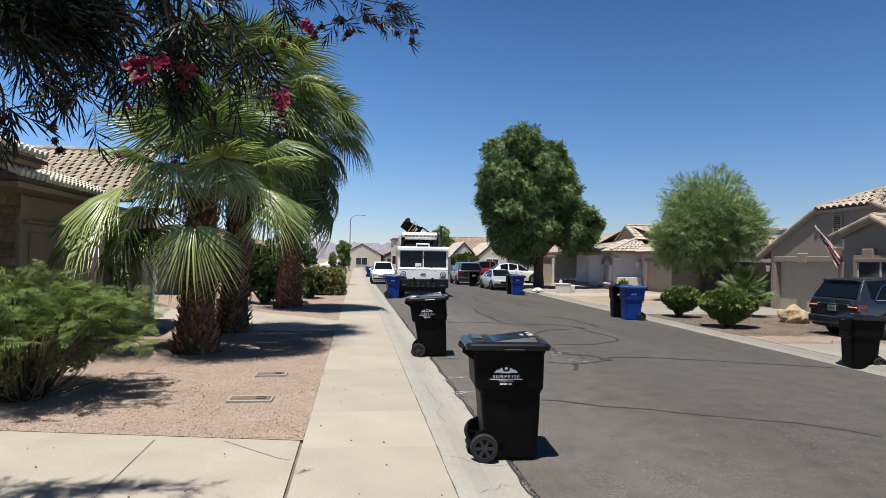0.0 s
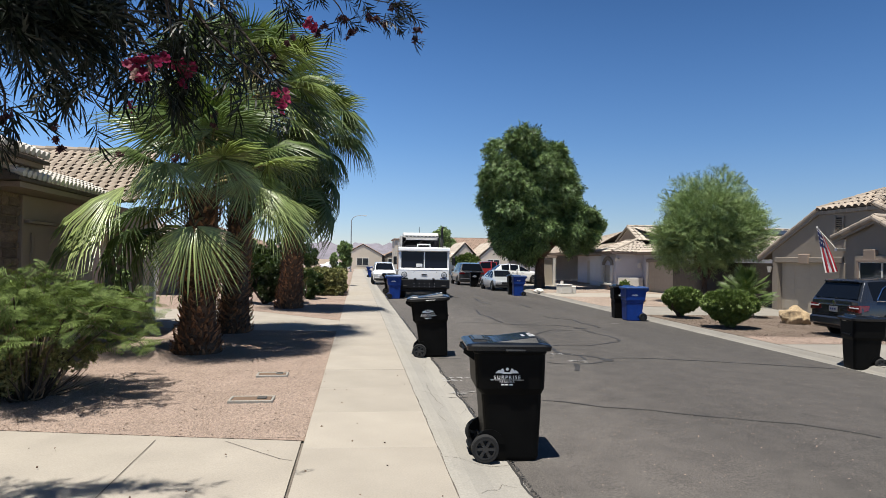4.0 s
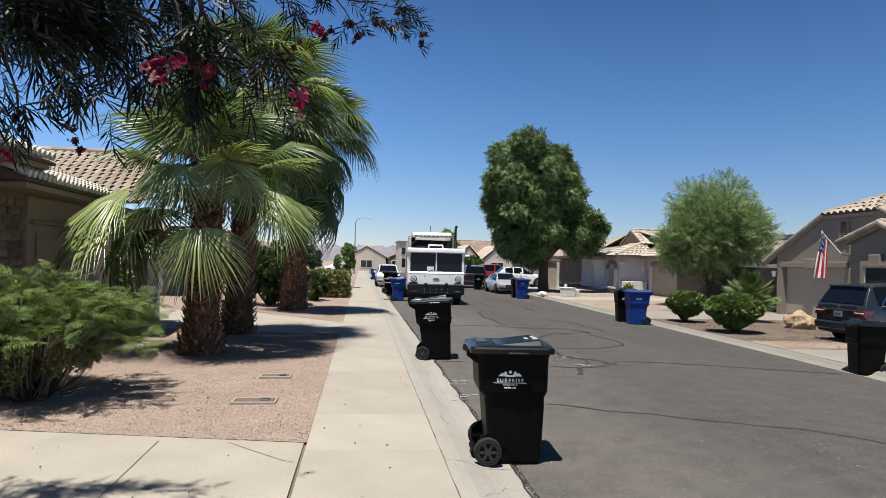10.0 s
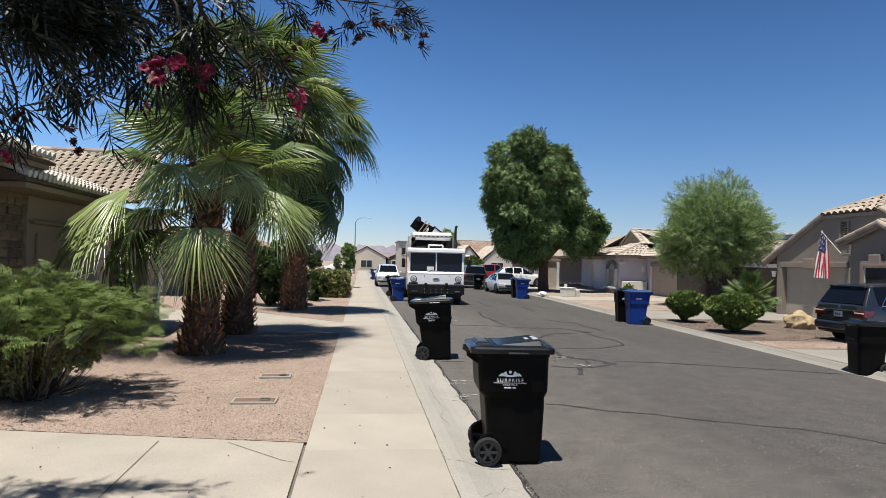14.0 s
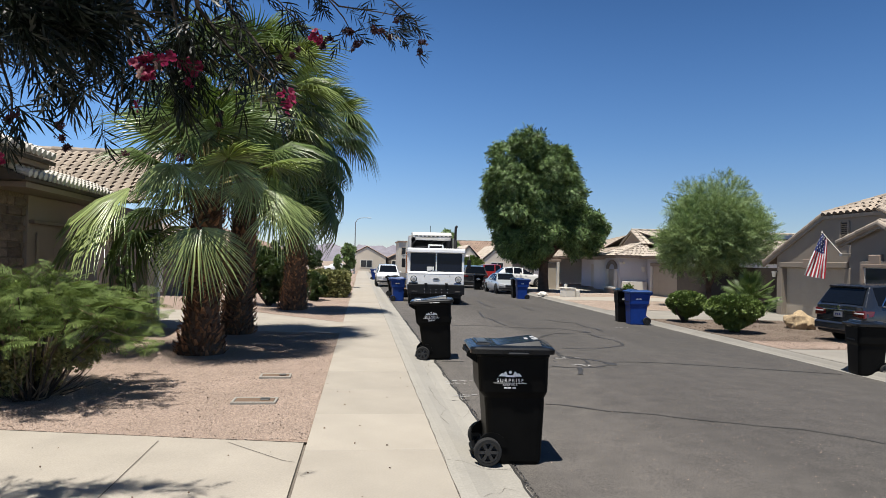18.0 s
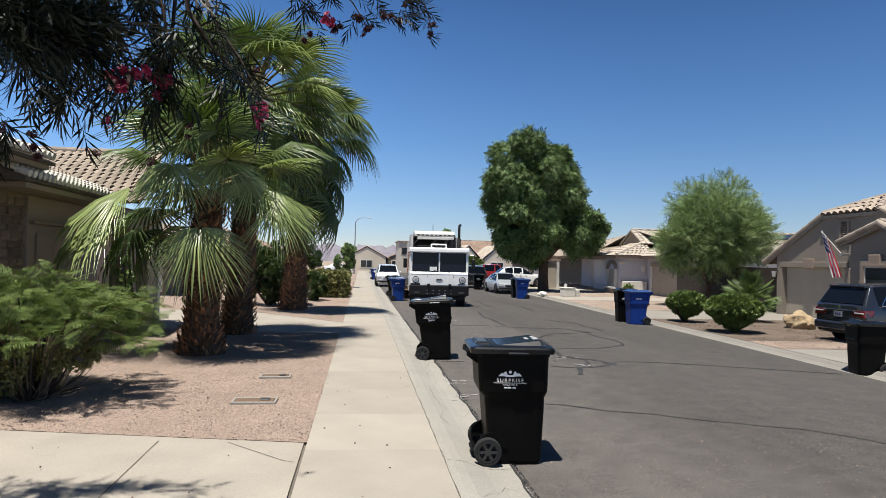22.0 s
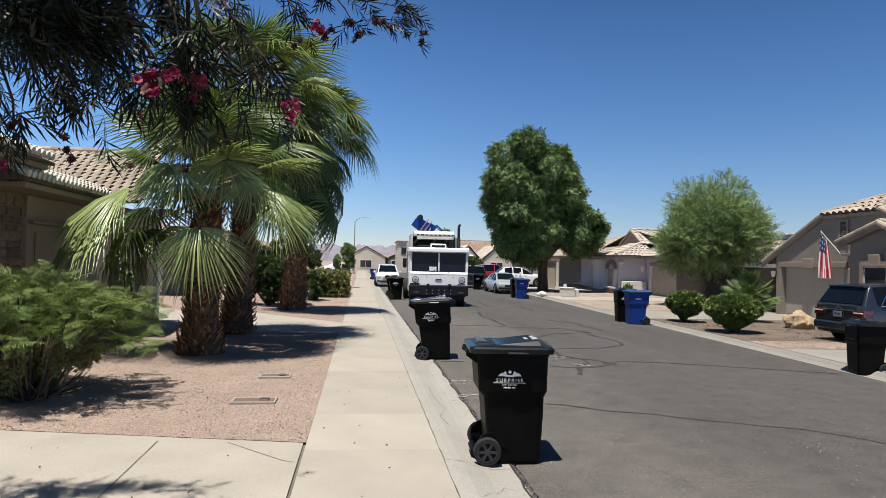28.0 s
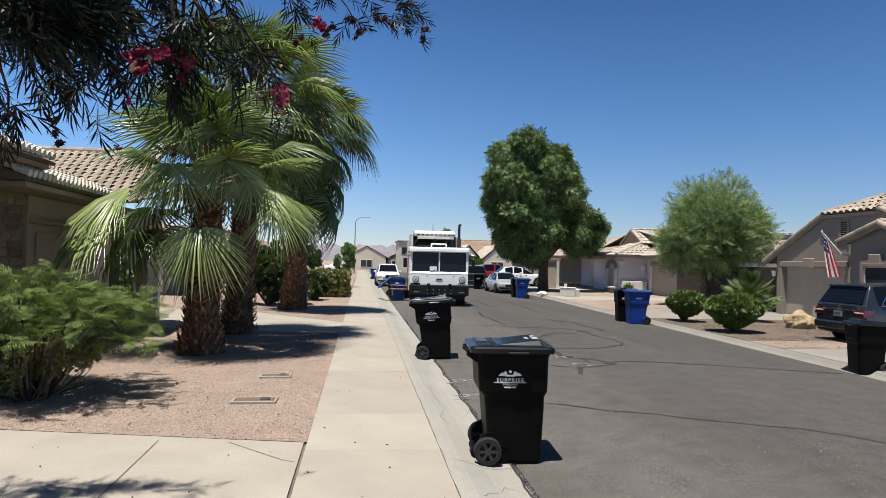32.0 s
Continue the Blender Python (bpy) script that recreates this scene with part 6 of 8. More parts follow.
def fan_palm(label, x, y, h, r0, r1, fronds, seed, scale=1.0, lean=(0, 0), down=-60, dark=0.2, dry=4, z=0.08, clear=(), extra=(), stiff=False):
    rng = np.random.default_rng(seed)
    p = thing("palm_tree", pose(x, y, z), label, "palm tree", "palms in the yard")
    core, vs, fs = trunk_mesh(rng, h, r0, r1, lean, flare=0.10)
    # core in a darker bark colour, which paints the shade between the stubs
    tr = part("trunk", core, "bark", p, "rough orange-brown trunk")
    tagged(raw("stub_bark", vs, fs, "palm_bark", tr), kind="stuff")
    top = Vector((lean[0], lean[1], h))
    for i in range(fronds):
        u = (i + 0.5) / fronds
        el = 82 - (82 - down) * u ** 0.85 + rng.normal(0, 5)
        az = (i * 137.5 + rng.normal(0, 10)) % 360
        if any(el < c[2] and abs((az - c[0] + 180) % 360 - 180) < c[1] for c in clear):
            continue
        pool = FANS_STIFF if stiff else FANS_SHADED if (rng.random() < dark) else FANS
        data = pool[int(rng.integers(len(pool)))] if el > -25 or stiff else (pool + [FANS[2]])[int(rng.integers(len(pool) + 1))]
        f = new("frond", data)
        f.parent = p
        s = scale * rng.uniform(0.88, 1.1) * (0.8 if el > 45 else 1.0)
        f.matrix_basis = (Matrix.Translation(top + Vector((0, 0, 0.35 * (1 - u) - 0.25 * u))) @ Matrix.Rotation(radians(az), 4, "Z") @ Matrix.Rotation(radians(-el), 4, "Y")
                          @ Matrix.Rotation(radians(rng.normal(0, 18)), 4, "X") @ Matrix.Translation((r1 * 0.6, 0, 0)) @ Matrix.Diagonal((s, s, s, 1)))
    for az, el, roll, s, q, dz in extra:
        f = new("frond", (FANS + FANS_HANG + FANS_SHADED)[q])
        f.parent = p
        f.matrix_basis = (Matrix.Translation(top + Vector((0, 0, dz))) @ Matrix.Rotation(radians(az), 4, "Z") @ Matrix.Rotation(radians(-el), 4, "Y")
                          @ Matrix.Rotation(radians(roll), 4, "X") @ Matrix.Translation((r1 * 0.6, 0, 0)) @ Matrix.Diagonal((s, s, s, 1)))
    for i in range(dry):
        f = new("frond", FANS_DRY[0])
        f.parent = p
        f["label"] = "dry brown frond"
        f.matrix_basis = Matrix.Translation(top + Vector((0, 0, -0.35))) @ Matrix.Rotation(radians(i * 97 + 20), 4, "Z") @ Matrix.Rotation(radians(76), 4, "Y") @ Matrix.Translation((r1 * 0.7, 0, 0))
    return p


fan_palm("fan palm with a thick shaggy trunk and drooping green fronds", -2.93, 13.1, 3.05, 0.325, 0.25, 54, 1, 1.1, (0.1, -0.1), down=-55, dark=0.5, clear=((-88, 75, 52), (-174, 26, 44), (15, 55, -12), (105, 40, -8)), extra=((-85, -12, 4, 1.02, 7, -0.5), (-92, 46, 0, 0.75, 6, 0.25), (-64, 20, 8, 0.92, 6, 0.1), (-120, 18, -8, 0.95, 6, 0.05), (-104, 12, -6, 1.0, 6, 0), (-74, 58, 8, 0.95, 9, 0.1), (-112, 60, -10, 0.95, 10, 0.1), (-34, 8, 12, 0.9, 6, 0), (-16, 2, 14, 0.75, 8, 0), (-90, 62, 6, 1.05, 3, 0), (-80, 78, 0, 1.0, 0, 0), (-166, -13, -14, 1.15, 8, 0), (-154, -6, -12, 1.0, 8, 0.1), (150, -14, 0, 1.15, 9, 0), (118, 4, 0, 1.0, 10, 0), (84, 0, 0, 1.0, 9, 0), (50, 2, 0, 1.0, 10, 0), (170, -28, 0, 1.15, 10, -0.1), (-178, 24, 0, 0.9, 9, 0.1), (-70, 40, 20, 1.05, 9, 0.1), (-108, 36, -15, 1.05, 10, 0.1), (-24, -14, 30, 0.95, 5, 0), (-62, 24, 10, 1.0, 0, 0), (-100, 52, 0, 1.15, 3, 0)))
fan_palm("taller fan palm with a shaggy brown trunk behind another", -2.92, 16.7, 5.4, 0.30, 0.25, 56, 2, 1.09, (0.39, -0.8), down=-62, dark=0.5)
fan_palm("tall fan palm with hanging fronds in shaded green beside the pavement", -2.4, 24.8, 6.28, 0.37, 0.28, 72, 3, 1.10, (0.45, -1.2), down=-72, dark=0.75, extra=((0, -66, 0, 1.5, 10, -0.5), (-40, -70, 10, 1.45, 9, -0.7), (40, -72, 0, 1.4, 10, -0.6), (-80, -72, 0, 1.45, 10, -0.8), (-20, -62, -20, 1.6, 9, -0.9), (-120, -74, 0, 1.4, 10, -0.6), (10, -58, 0, 1.5, 9, -0.2)))
fan_palm("small fan palm low behind round bushes", 13.3, 21.9, 0.72, 0.14, 0.10, 34, 4, 0.72, down=4, dark=0.6, dry=0, z=0.1, stiff=True)


def limbs(rng, parent, base, tips, r, mat="bark"):
    """A tapered trunk that forks into limbs towards the given tips."""
    k = bmesh.new()
    b, fork = Vector(base[0]), Vector(base[1])
    mid = b.lerp(fork, 0.5) + Vector((rng.normal(0, 0.06), rng.normal(0, 0.06), 0))
    tube([b, b.lerp(mid, 0.15) , mid, fork], [r * 1.35, r * 1.05, r * 0.92, r * 0.8], 12, k)
    tr = part("trunk", k, mat, parent)
    for t in tips:
        t = Vector(t)
        m1 = fork.lerp(t, 0.35) + Vector((rng.normal(0, 0.2), rng.normal(0, 0.2), 0.25))
        m2 = fork.lerp(t, 0.7) + Vector((rng.normal(0, 0.2), rng.normal(0, 0.2), 0.2))
        part("limb", tube([fork - Vector((0, 0, 0.1)), m1, m2, t], [r * 0.55, r * 0.38, r * 0.22, r * 0.07], 7), mat, parent)
    return tr


def big_tree():
    rng = np.random.default_rng(5)
    X, Y = 12.5, 45.6
    t = thing("broadleaf_tree", Matrix(), "large dense green broadleaf tree shading a front yard", "tree")
    blobs = [((11.2, 45.4, 7.6), (3.0, 3.0, 3.5)), ((10.7, 45.4, 5.4), (2.4, 2.8, 2.9)), ((12.8, 45.4, 6.6), (2.6, 2.6, 3.0)), ((14.6, 45.5, 4.4), (2.3, 2.4, 1.9)),
             ((12.1, 44.9, 3.7), (2.4, 2.6, 1.6)), ((15.9, 45.5, 4.9), (1.2, 1.3, 1.0)), ((12.6, 45.5, 9.2), (1.5, 1.6, 1.3))]
    limbs(rng, t, ((X, Y, 0.05), (X, Y, 2.2)), [b[0] for b in blobs], 0.36)
    leaf = bunch([turned(blade(0.15, 0.030, -0.04), rz, 0, (0.10 * i, 0, -0.02 * i * i)) for i in range(2) for rz in (-52, 52)] + [turned(blade(0.16, 0.030, -0.05), 0, 20, (0.18, 0, -0.05))])
    P, O = shell(rng, blobs, 43000, 0.60, 5.5, 0.29)
    V, F = scatter(*leaf, turns(rng, len(P), O * 0.7, 0.7, 0.4, (0.85, 1.65)), P)
    tagged(fast("crown", V, F, "ash_leaf", t, "dense crown of drooping leaf sprays"), kind="stuff")


def palo_verde():
    rng = np.random.default_rng(6)
    t = thing("palo_verde_tree", Matrix(), "airy grey-green palo verde tree with fine twigs", "tree")
    blobs = [((16.45, 30.4, 4.3), (2.05, 2.2, 2.05)), ((15.1, 30.4, 3.25), (1.3, 1.8, 1.15)), ((17.85, 30.4, 3.55), (1.7, 1.9, 1.5)), ((16.3, 30.4, 3.0), (2.3, 2.2, 1.2))]
    limbs(rng, t, ((16.5, 30.6, 0.05), (16.4, 30.5, 1.1)), [b[0] for b in blobs] + [(15, 30, 4.6), (17.8, 30.4, 4.8)], 0.17)
    sp = [blade(0.66, 0.007, 0.05)]
    for i in range(14):
        sp.append(turned(blade(rng.uniform(0.10, 0.22), 0.012, 0.02), rng.uniform(14, 48) * (1 if i % 2 else -1), rng.uniform(-30, 30), (0.042 * i, 0, 0.0)))
    P, O = shell(rng, blobs, 8600, 0.42, 14, 0.22)
    up = O + np.array([0, 0, 0.30])
    V, F = scatter(*bunch(sp), turns(rng, len(P), up / np.linalg.norm(up, axis=1, keepdims=True), 0.0, 0.45, (0.7, 1.2)), P)
    tagged(fast("crown", V, F, "palo_leaf", t, "airy crown of fine twigs"), kind="stuff")


def bush(name, label, blobs, n, leaf, mat, trunk_at, r=0.05, seed=7, droop=0.0, spread=0.6, size=(0.7, 1.3), inner=0.7, lumps=30, lump_r=0.22, cat="bush", stems=5):
    rng = np.random.default_rng(seed)
    b = thing(name, Matrix(), label, cat)
    for i in range(stems):
        c = blobs[i % len(blobs)]
        e = Vector(c[0]) + Vector((rng.normal(0, c[1][0] * 0.4), rng.normal(0, c[1][1] * 0.4), c[1][2] * 0.3))
        s = Vector(trunk_at) + Vector((rng.normal(0, 0.06), rng.normal(0, 0.06), 0))
        part("stem", tube([s, s.lerp(e, 0.5) + Vector((rng.normal(0, 0.08), rng.normal(0, 0.08), 0)), e], [r, r * 0.7, r * 0.3], 6), "twig", b)
    P, O = shell(rng, blobs, n, inner, lumps, lump_r)
    keep = P[:, 2] > 0.1
    P, O = P[keep], O[keep]
    V, F = scatter(*leaf, turns(rng, len(P), O, droop, spread, size), P)
    tagged(fast("foliage", V, F, mat, b), kind="stuff")
    return b


SMALL = bunch([turned(blade(0.055, 0.016, 0.0), rz, ry) for rz, ry in ((0, 0), (75, -30), (-75, -30), (150, -20), (-150, -20))])
MID = bunch([turned(blade(0.10, 0.022, -0.01), rz, ry) for rz, ry in ((0, 0), (70, -30), (-70, -30), (145, -30), (-145, -30))])
big_tree()
palo_verde()
bush("round_bush", "clipped round green bush in brown gravel", [((10.75, 21.4, 0.76), (0.66, 0.66, 0.36)), ((10.75, 21.4, 0.58), (0.50, 0.50, 0.28)), ((10.75, 21.4, 0.42), (0.26, 0.26, 0.22))], 9500, SMALL, "hedge_leaf", (10.75, 21.4, 0.1), 0.05, 8, spread=0.5, inner=0.84, lumps=900, lump_r=0.13)
bush("round_bush", "larger clipped round green bush in brown gravel", [((10.45, 18.0, 0.80), (0.80, 0.80, 0.38)), ((10.45, 18.0, 0.60), (0.60, 0.60, 0.32)), ((10.45, 18.0, 0.40), (0.30, 0.30, 0.24))], 13000, SMALL, "hedge_leaf", (10.5, 18.0, 0.1), 0.06, 9, spread=0.5, inner=0.84, lumps=900, lump_r=0.12)
bush("hedge", "clipped boxy yellowish green hedge beside the pavement", [((x, 33.4 + 0.62 * i, z), (0.40, 0.44, 0.40)) for x in (-2.55, -2.13, -1.72, -1.3, -0.95) for i in range(9) for z in (0.45, 0.98)], 26000, SMALL, "dry_hedge_leaf",
     (-1.5, 35.5, 0.1), 0.06, 10, size=(1.1, 1.9), inner=0.7, lumps=220, lump_r=0.22, cat="hedge", stems=8)
bush("oleander", "dark leafy shrub behind the palms", [((-3.6, 26.6, 1.2), (0.9, 0.9, 1.15)), ((-2.7, 27.3, 1.1), (0.85, 0.8, 1.1)), ((-3.0, 27.6, 2.1), (0.7, 0.7, 0.8)), ((-4.3, 27.4, 1.4), (1.0, 0.9, 1.1))], 8500, MID, "shrub_leaf",
     (-3.5, 26.8, 0.1), 0.05, 11, spread=0.7, inner=0.6, stems=8)
bush("shrub", "dark green shrub behind the pavement palm", [((-2.2, 30.6, 0.72), (0.7, 0.8, 0.66))], 3200, MID, "shrub_leaf", (-2.2, 30.6, 0.1), 0.03, 12)
bush("shrub", "light green shrub against the brown house", [((-4.9, 14.6, 1.5), (0.30, 0.34, 0.4)), ((-5.0, 14.6, 1.0), (0.40, 0.4, 0.5)), ((-4.7, 14.6, 0.75), (0.34, 0.4, 0.4))], 3000, SMALL, "palo_leaf", (-4.98, 14.6, 0.1), 0.03, 13)
bush("yellow_shrub", "yellow-green tree behind the hedge", [((-0.85, 46, 2.35), (0.55, 0.7, 0.7)), ((-0.95, 46, 2.2), (0.4, 0.5, 0.5)), ((-1.1, 46, 1.8), (0.7, 0.7, 0.7)), ((-1.1, 46, 1.2), (0.4, 0.5, 0.5))], 3600, MID, "palo_leaf", (-1.1, 46, 0.1), 0.06, 14, size=(1.0, 1.7))
bush("far_tree", "green tree far behind the truck", [((12.3, 100, 5.3), (1.3, 1.2, 1.5)), ((12.9, 100, 4.0), (1.6, 1.3, 1.3)), ((12.2, 100, 3.2), (1.2, 1.0, 1.2))], 2600, MID, "palo_leaf", (12.6, 100, 0.1), 0.16, 15, size=(3, 5), cat="tree")
bush("far_tree", "bright green bush far along the street", [((13.2, 82, 1.7), (1.5, 1.4, 0.95))], 1500, MID, "fern_leaf", (13.2, 82, 0.1), 0.1, 16, size=(3, 5), cat="tree")
bush("oleander", "dark leafy shrubs beyond the palms", [((-3.4, 44, 1.5), (1.0, 1.0, 1.4)), ((-5.0, 44.3, 1.7), (1.2, 1.0, 1.6)), ((-6.8, 44.2, 1.6), (1.2, 1.0, 1.5))], 5000, MID, "shrub_leaf", (-4.5, 44, 0.1), 0.06, 19, size=(1.1, 1.8))
bush("grass_tuft", "thin green tuft against the grey house", [((15.8, 38.6, 0.42), (0.3, 0.3, 0.4))], 110, MID, "hedge_leaf", (15.8, 38.6, 0.1), 0.02, 17, size=(1.5, 3), stems=2)


def feathery_bush():
    """A bird-of-paradise bush: ferny leaves above, woody brown stems below."""
    rng = np.random.default_rng(18)
    b = thing("feathery_bush", Matrix(), "wide feathery green bush with woody stems in gravel", "bush")
    pin = [blade(0.42, 0.004, -0.03)]
    for i in range(10):
        for side_sign in (-1, 1):
            pin.append(turned(blade((0.17 - 0.012 * i) * rng.uniform(0.85, 1.1), 0.0105, -0.02), side_sign * (66 - 2.5 * i + rng.normal(0, 5)), rng.normal(0, 9), (0.04 + 0.038 * i, 0, -0.0004 * i * i)))
    leaf = bunch(pin)
    # arching stems from one foot; ferny leaves along their outer halves
    Q, D = [], []
    for i in range(84):
        az = radians(137.5 * i + rng.normal(0, 8))
        u = (i + 0.5) / 84
        d = Vector((math.cos(az), math.sin(az), 0))
        run = (0.25 + 0.95 * u + rng.normal(0, 0.06)) * (1.12 if d.x > 0.2 else 1.0)
        top = 1.36 - 0.36 * u ** 2 + rng.normal(0, 0.09)
        s0 = Vector((-4.05, 9.05, 0.07)) + d * rng.uniform(0.05, 0.3)
        p1 = s0 + d * run * 0.30 + Vector((0, 0, top * 0.55))
        p2 = s0 + d * run * 0.70 + Vector((0, 0, top * 0.95))
        p3 = s0 + d * run * 1.12 + Vector((0, 0, top * (1.02 - 0.22 * u)))
        part("stem", tube([s0, p1, p2, p3], [0.017, 0.012, 0.007, 0.003], 5), "twig" if i % 2 else "dry_stem", b)
        for q in rng.uniform(0.50, 1.0, 24):
            w = max(0.0, q * 3 - 1)
            at = p1.lerp(p2, w) if w < 1 else p2.lerp(p3, w - 1)
            Q.append(tuple(at + Vector(rng.normal(0, 0.075, 3))))
            side_way = Vector((-d.y, d.x, 0)) * rng.choice((-1, 1)) * rng.uniform(0.3, 1.2)
            D.append(tuple((d * rng.uniform(0.4, 1.0) + side_way + Vector((0, 0, rng.uniform(-0.4, 0.45)))).normalized()))
    Q, D = np.array(Q), np.array(D)
    V, F = scatter(*leaf, turns(rng, len(Q), D, 0.0, 0.18, (0.40, 0.78), flat=0.5), Q)
    tagged(fast("foliage", V, F, "fern_leaf", b, "ferny green leaves"), kind="stuff")
    # sparse dull leaves and dry twigs low among the stems
    P2, O2 = shell(rng, [((-4.0, 9.0, 0.58), (0.85, 0.75, 0.26)), ((-4.1, 9.05, 0.34), (0.66, 0.6, 0.26))], 3800, 0.3, 60, 0.3)
    V, F = scatter(*SMALL, turns(rng, len(P2), O2, 0.0, 0.6, (0.35, 0.8)), P2)
    tagged(fast("under_leaves", V, F, "olive_leaf", b, "sparse dull lower leaves"), kind="stuff")
    for i in range(80):
        az = rng.uniform(0, 2 * math.pi)
        s0 = Vector((-4.05 + 0.2 * math.cos(az), 9.05 + 0.2 * math.sin(az), 0.06))
        e = Vector((-4.05 + rng.uniform(0.3, 0.9) * math.cos(az), 9.05 + rng.uniform(0.3, 0.8) * math.sin(az), rng.uniform(0.2, 0.75)))
        part("stem", tube([s0, s0.lerp(e, 0.5) + Vector((rng.normal(0, 0.06), rng.normal(0, 0.06), -0.03)), e], [0.013, 0.009, 0.003], 5), "dry_stem" if i % 2 == 0 else "twig", b)


feathery_bush()


# ---- the flowering desert willow above the camera ----
def willow():
    rng = np.random.default_rng(23)
    t = thing("desert_willow", pose(0, 0, 0), "desert willow with narrow leaves darkened as in shade and pink blossoms", "tree")
    part("trunk", tube([(-3.2, 0.2, 0.05), (-3.1, 0.4, 1.2), (-2.7, 0.8, 2.4), (-2.2, 1.2, 3.2)], [0.17, 0.13, 0.10, 0.07], 10), "bark", t)
    for e in ((-1.2, 2.2, 3.4), (-2.4, 2.6, 3.5), (-0.6, 1.4, 3.6), (-2.6, 4.2, 4.6)):
        part("limb", tube([(-2.4, 1.05, 2.95), Vector((-2.4, 1.05, 2.95)).lerp(Vector(e), 0.5) + Vector((0, 0, 0.25)), e], [0.06, 0.04, 0.02], 7), "bark", t)
    spray = bunch([turned(blade(0.112, 0.0060, -0.018), rz, ry, (0.022 * i, 0, -0.002 * i), ) for i, (rz, ry) in enumerate(((50, 5), (-45, 10), (35, -12), (-30, 14), (22, 16), (-20, 8), (10, 20), (-6, 12)))] + [blade(0.2, 0.0025, -0.01)])
    groups = []

    def spot(px, py, d):
        """A place d metres before the eye, by its bearing and height on the view's plane (fractions of the half width)."""
        y = radians(6.85)
        f, r = Vector((math.sin(y), math.cos(y), 0)), Vector((math.cos(y), -math.sin(y), 0))
        return Vector(EYE) + (f + r * px * 0.6533 + Vector((0, 0, 1)) * (py * 0.6533 + 0.021)) * d

    def branch(tag, line, d, n, spread, droop, flowers=(), pods=(), seed=0, size=(0.5, 0.85)):
        """A twig line with its leaf sprays, blossoms and dry pods, hung from its first point."""
        g = np.random.default_rng(100 + seed)
        pts = [spot(x, y, d * k) for x, y, k in line]
        base = pts[0]
        br = part("branch", tube([p - base for p in pts], [(0.005 if tag == "twig" else 0.011) * (1 - 0.75 * i / (len(pts) - 1)) for i in range(len(pts))], 6), "twig", t)
        br.matrix_basis = Matrix.Translation(base)
        seg = g.integers(0, len(pts) - 1, n)
        u = g.uniform(0, 1, n)
        A = np.array([tuple(p - base) for p in pts])
        P = A[seg] + (A[seg + 1] - A[seg]) * u[:, None]
        dirs = (A[seg + 1] - A[seg]) / np.linalg.norm(A[seg + 1] - A[seg], axis=1, keepdims=True)
        P = P + g.normal(0, spread, (n, 3)) * np.array([1, 0.8, 0.8]) + np.array([0, 0, -droop * 0.12]) * g.uniform(0, 1, (n, 1))
        V, F = scatter(*spray, turns(g, n, dirs * 0.5, droop, 0.45, size), P)
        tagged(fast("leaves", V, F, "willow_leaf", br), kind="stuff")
        for fx, fy, fd, sz, pale in flowers:
            c = spot(fx, fy, d * fd * 0.95) - base
            m = 10
            for q in range(m):
                pet = []
                for i in range(6):
                    a = 60 * i
                    pet.append(turned((np.array([(0, -0.003, 0), (0, 0.003, 0), (0.016, 0.010, 0.009), (0.017, -0.010, 0.009), (0.028, 0.007, 0.003), (0.029, -0.006, 0.004)]), np.array([(0, 1, 2, 3), (3, 2, 4, 5)])), a, -30))
                pv, pf = bunch(pet)
                rm = np.array(Euler((g.uniform(-1.2, 1.2), g.uniform(-1.2, 1.2), g.uniform(0, 6))).to_matrix())
                pv = pv @ rm.T * sz * 0.92 + np.array(c) + g.normal(0, 0.021 * sz, 3)
                fast("blossom", pv, pf, "petal_pale" if (pale and q < 3) else "petal", br, "pink blossom")
        for fx, fy, fd in pods:
            c = np.array(spot(fx, fy, d * fd) - base)
            V, F = scatter(*SMALL, turns(g, 12, np.tile((0, 0, -0.4), (12, 1)), 0.3, 0.8, (0.13, 0.26)), c + g.normal(0, 0.006, (12, 3)))
            fast("pod", V, F, "pod", br, "small dry dark seed cluster")
        return br

    W = 784.0

    def px(x, y):
        return ((x - W) / W, (441 - y) / W)

    def L(*q):
        return [(*px(x, y), k) for x, y, k in q]

    def Fl(*q):
        return [(*px(x, y), k, s, p) for x, y, k, s, p in q]

    def Pd(*q):
        return [(*px(x, y), k) for x, y, k in q]

    # dark mass in the corner, the hanging middle sprays, the long twig to the right
    groups.append(branch("corner", L((-120, -260, 1.0), (-40, -60, 1.0), (60, 60, 1.0), (100, 120, 1.0), (130, 150, 1.0)), 2.2, 66, 0.045, 0.5, seed=1))
    groups.append(branch("corner", L((-300, -120, 1.1), (-120, 10, 1.05), (-20, 80, 1.0), (20, 180, 1.0), (25, 235, 1.0)), 2.3, 34, 0.035, 0.5, Fl((-2, 290, 1, 0.4, 0), (14, 300, 1, 0.35, 0)), Pd((30, 215, 1), (18, 228, 1)), seed=2))
    groups.append(branch("middle", L((0, -300, 1.1), (60, -80, 1.05), (130, 30, 1.0), (190, 90, 1.0), (225, 160, 1.0)), 2.2, 44, 0.036, 0.7, Fl((258, 198, 1, 0.3, 0)), Pd((120, 245, 1.0), (125, 268, 1.0), (135, 282, 1)), seed=3))
    groups.append(branch("middle", L((120, -260, 1.05), (180, -40, 1.0), (250, 60, 1.0), (285, 110, 1.0)), 2.1, 48, 0.036, 0.5, Fl((284, 138, 1.0, 0.95, 1), (268, 143, 1, 0.7, 0)), seed=4))
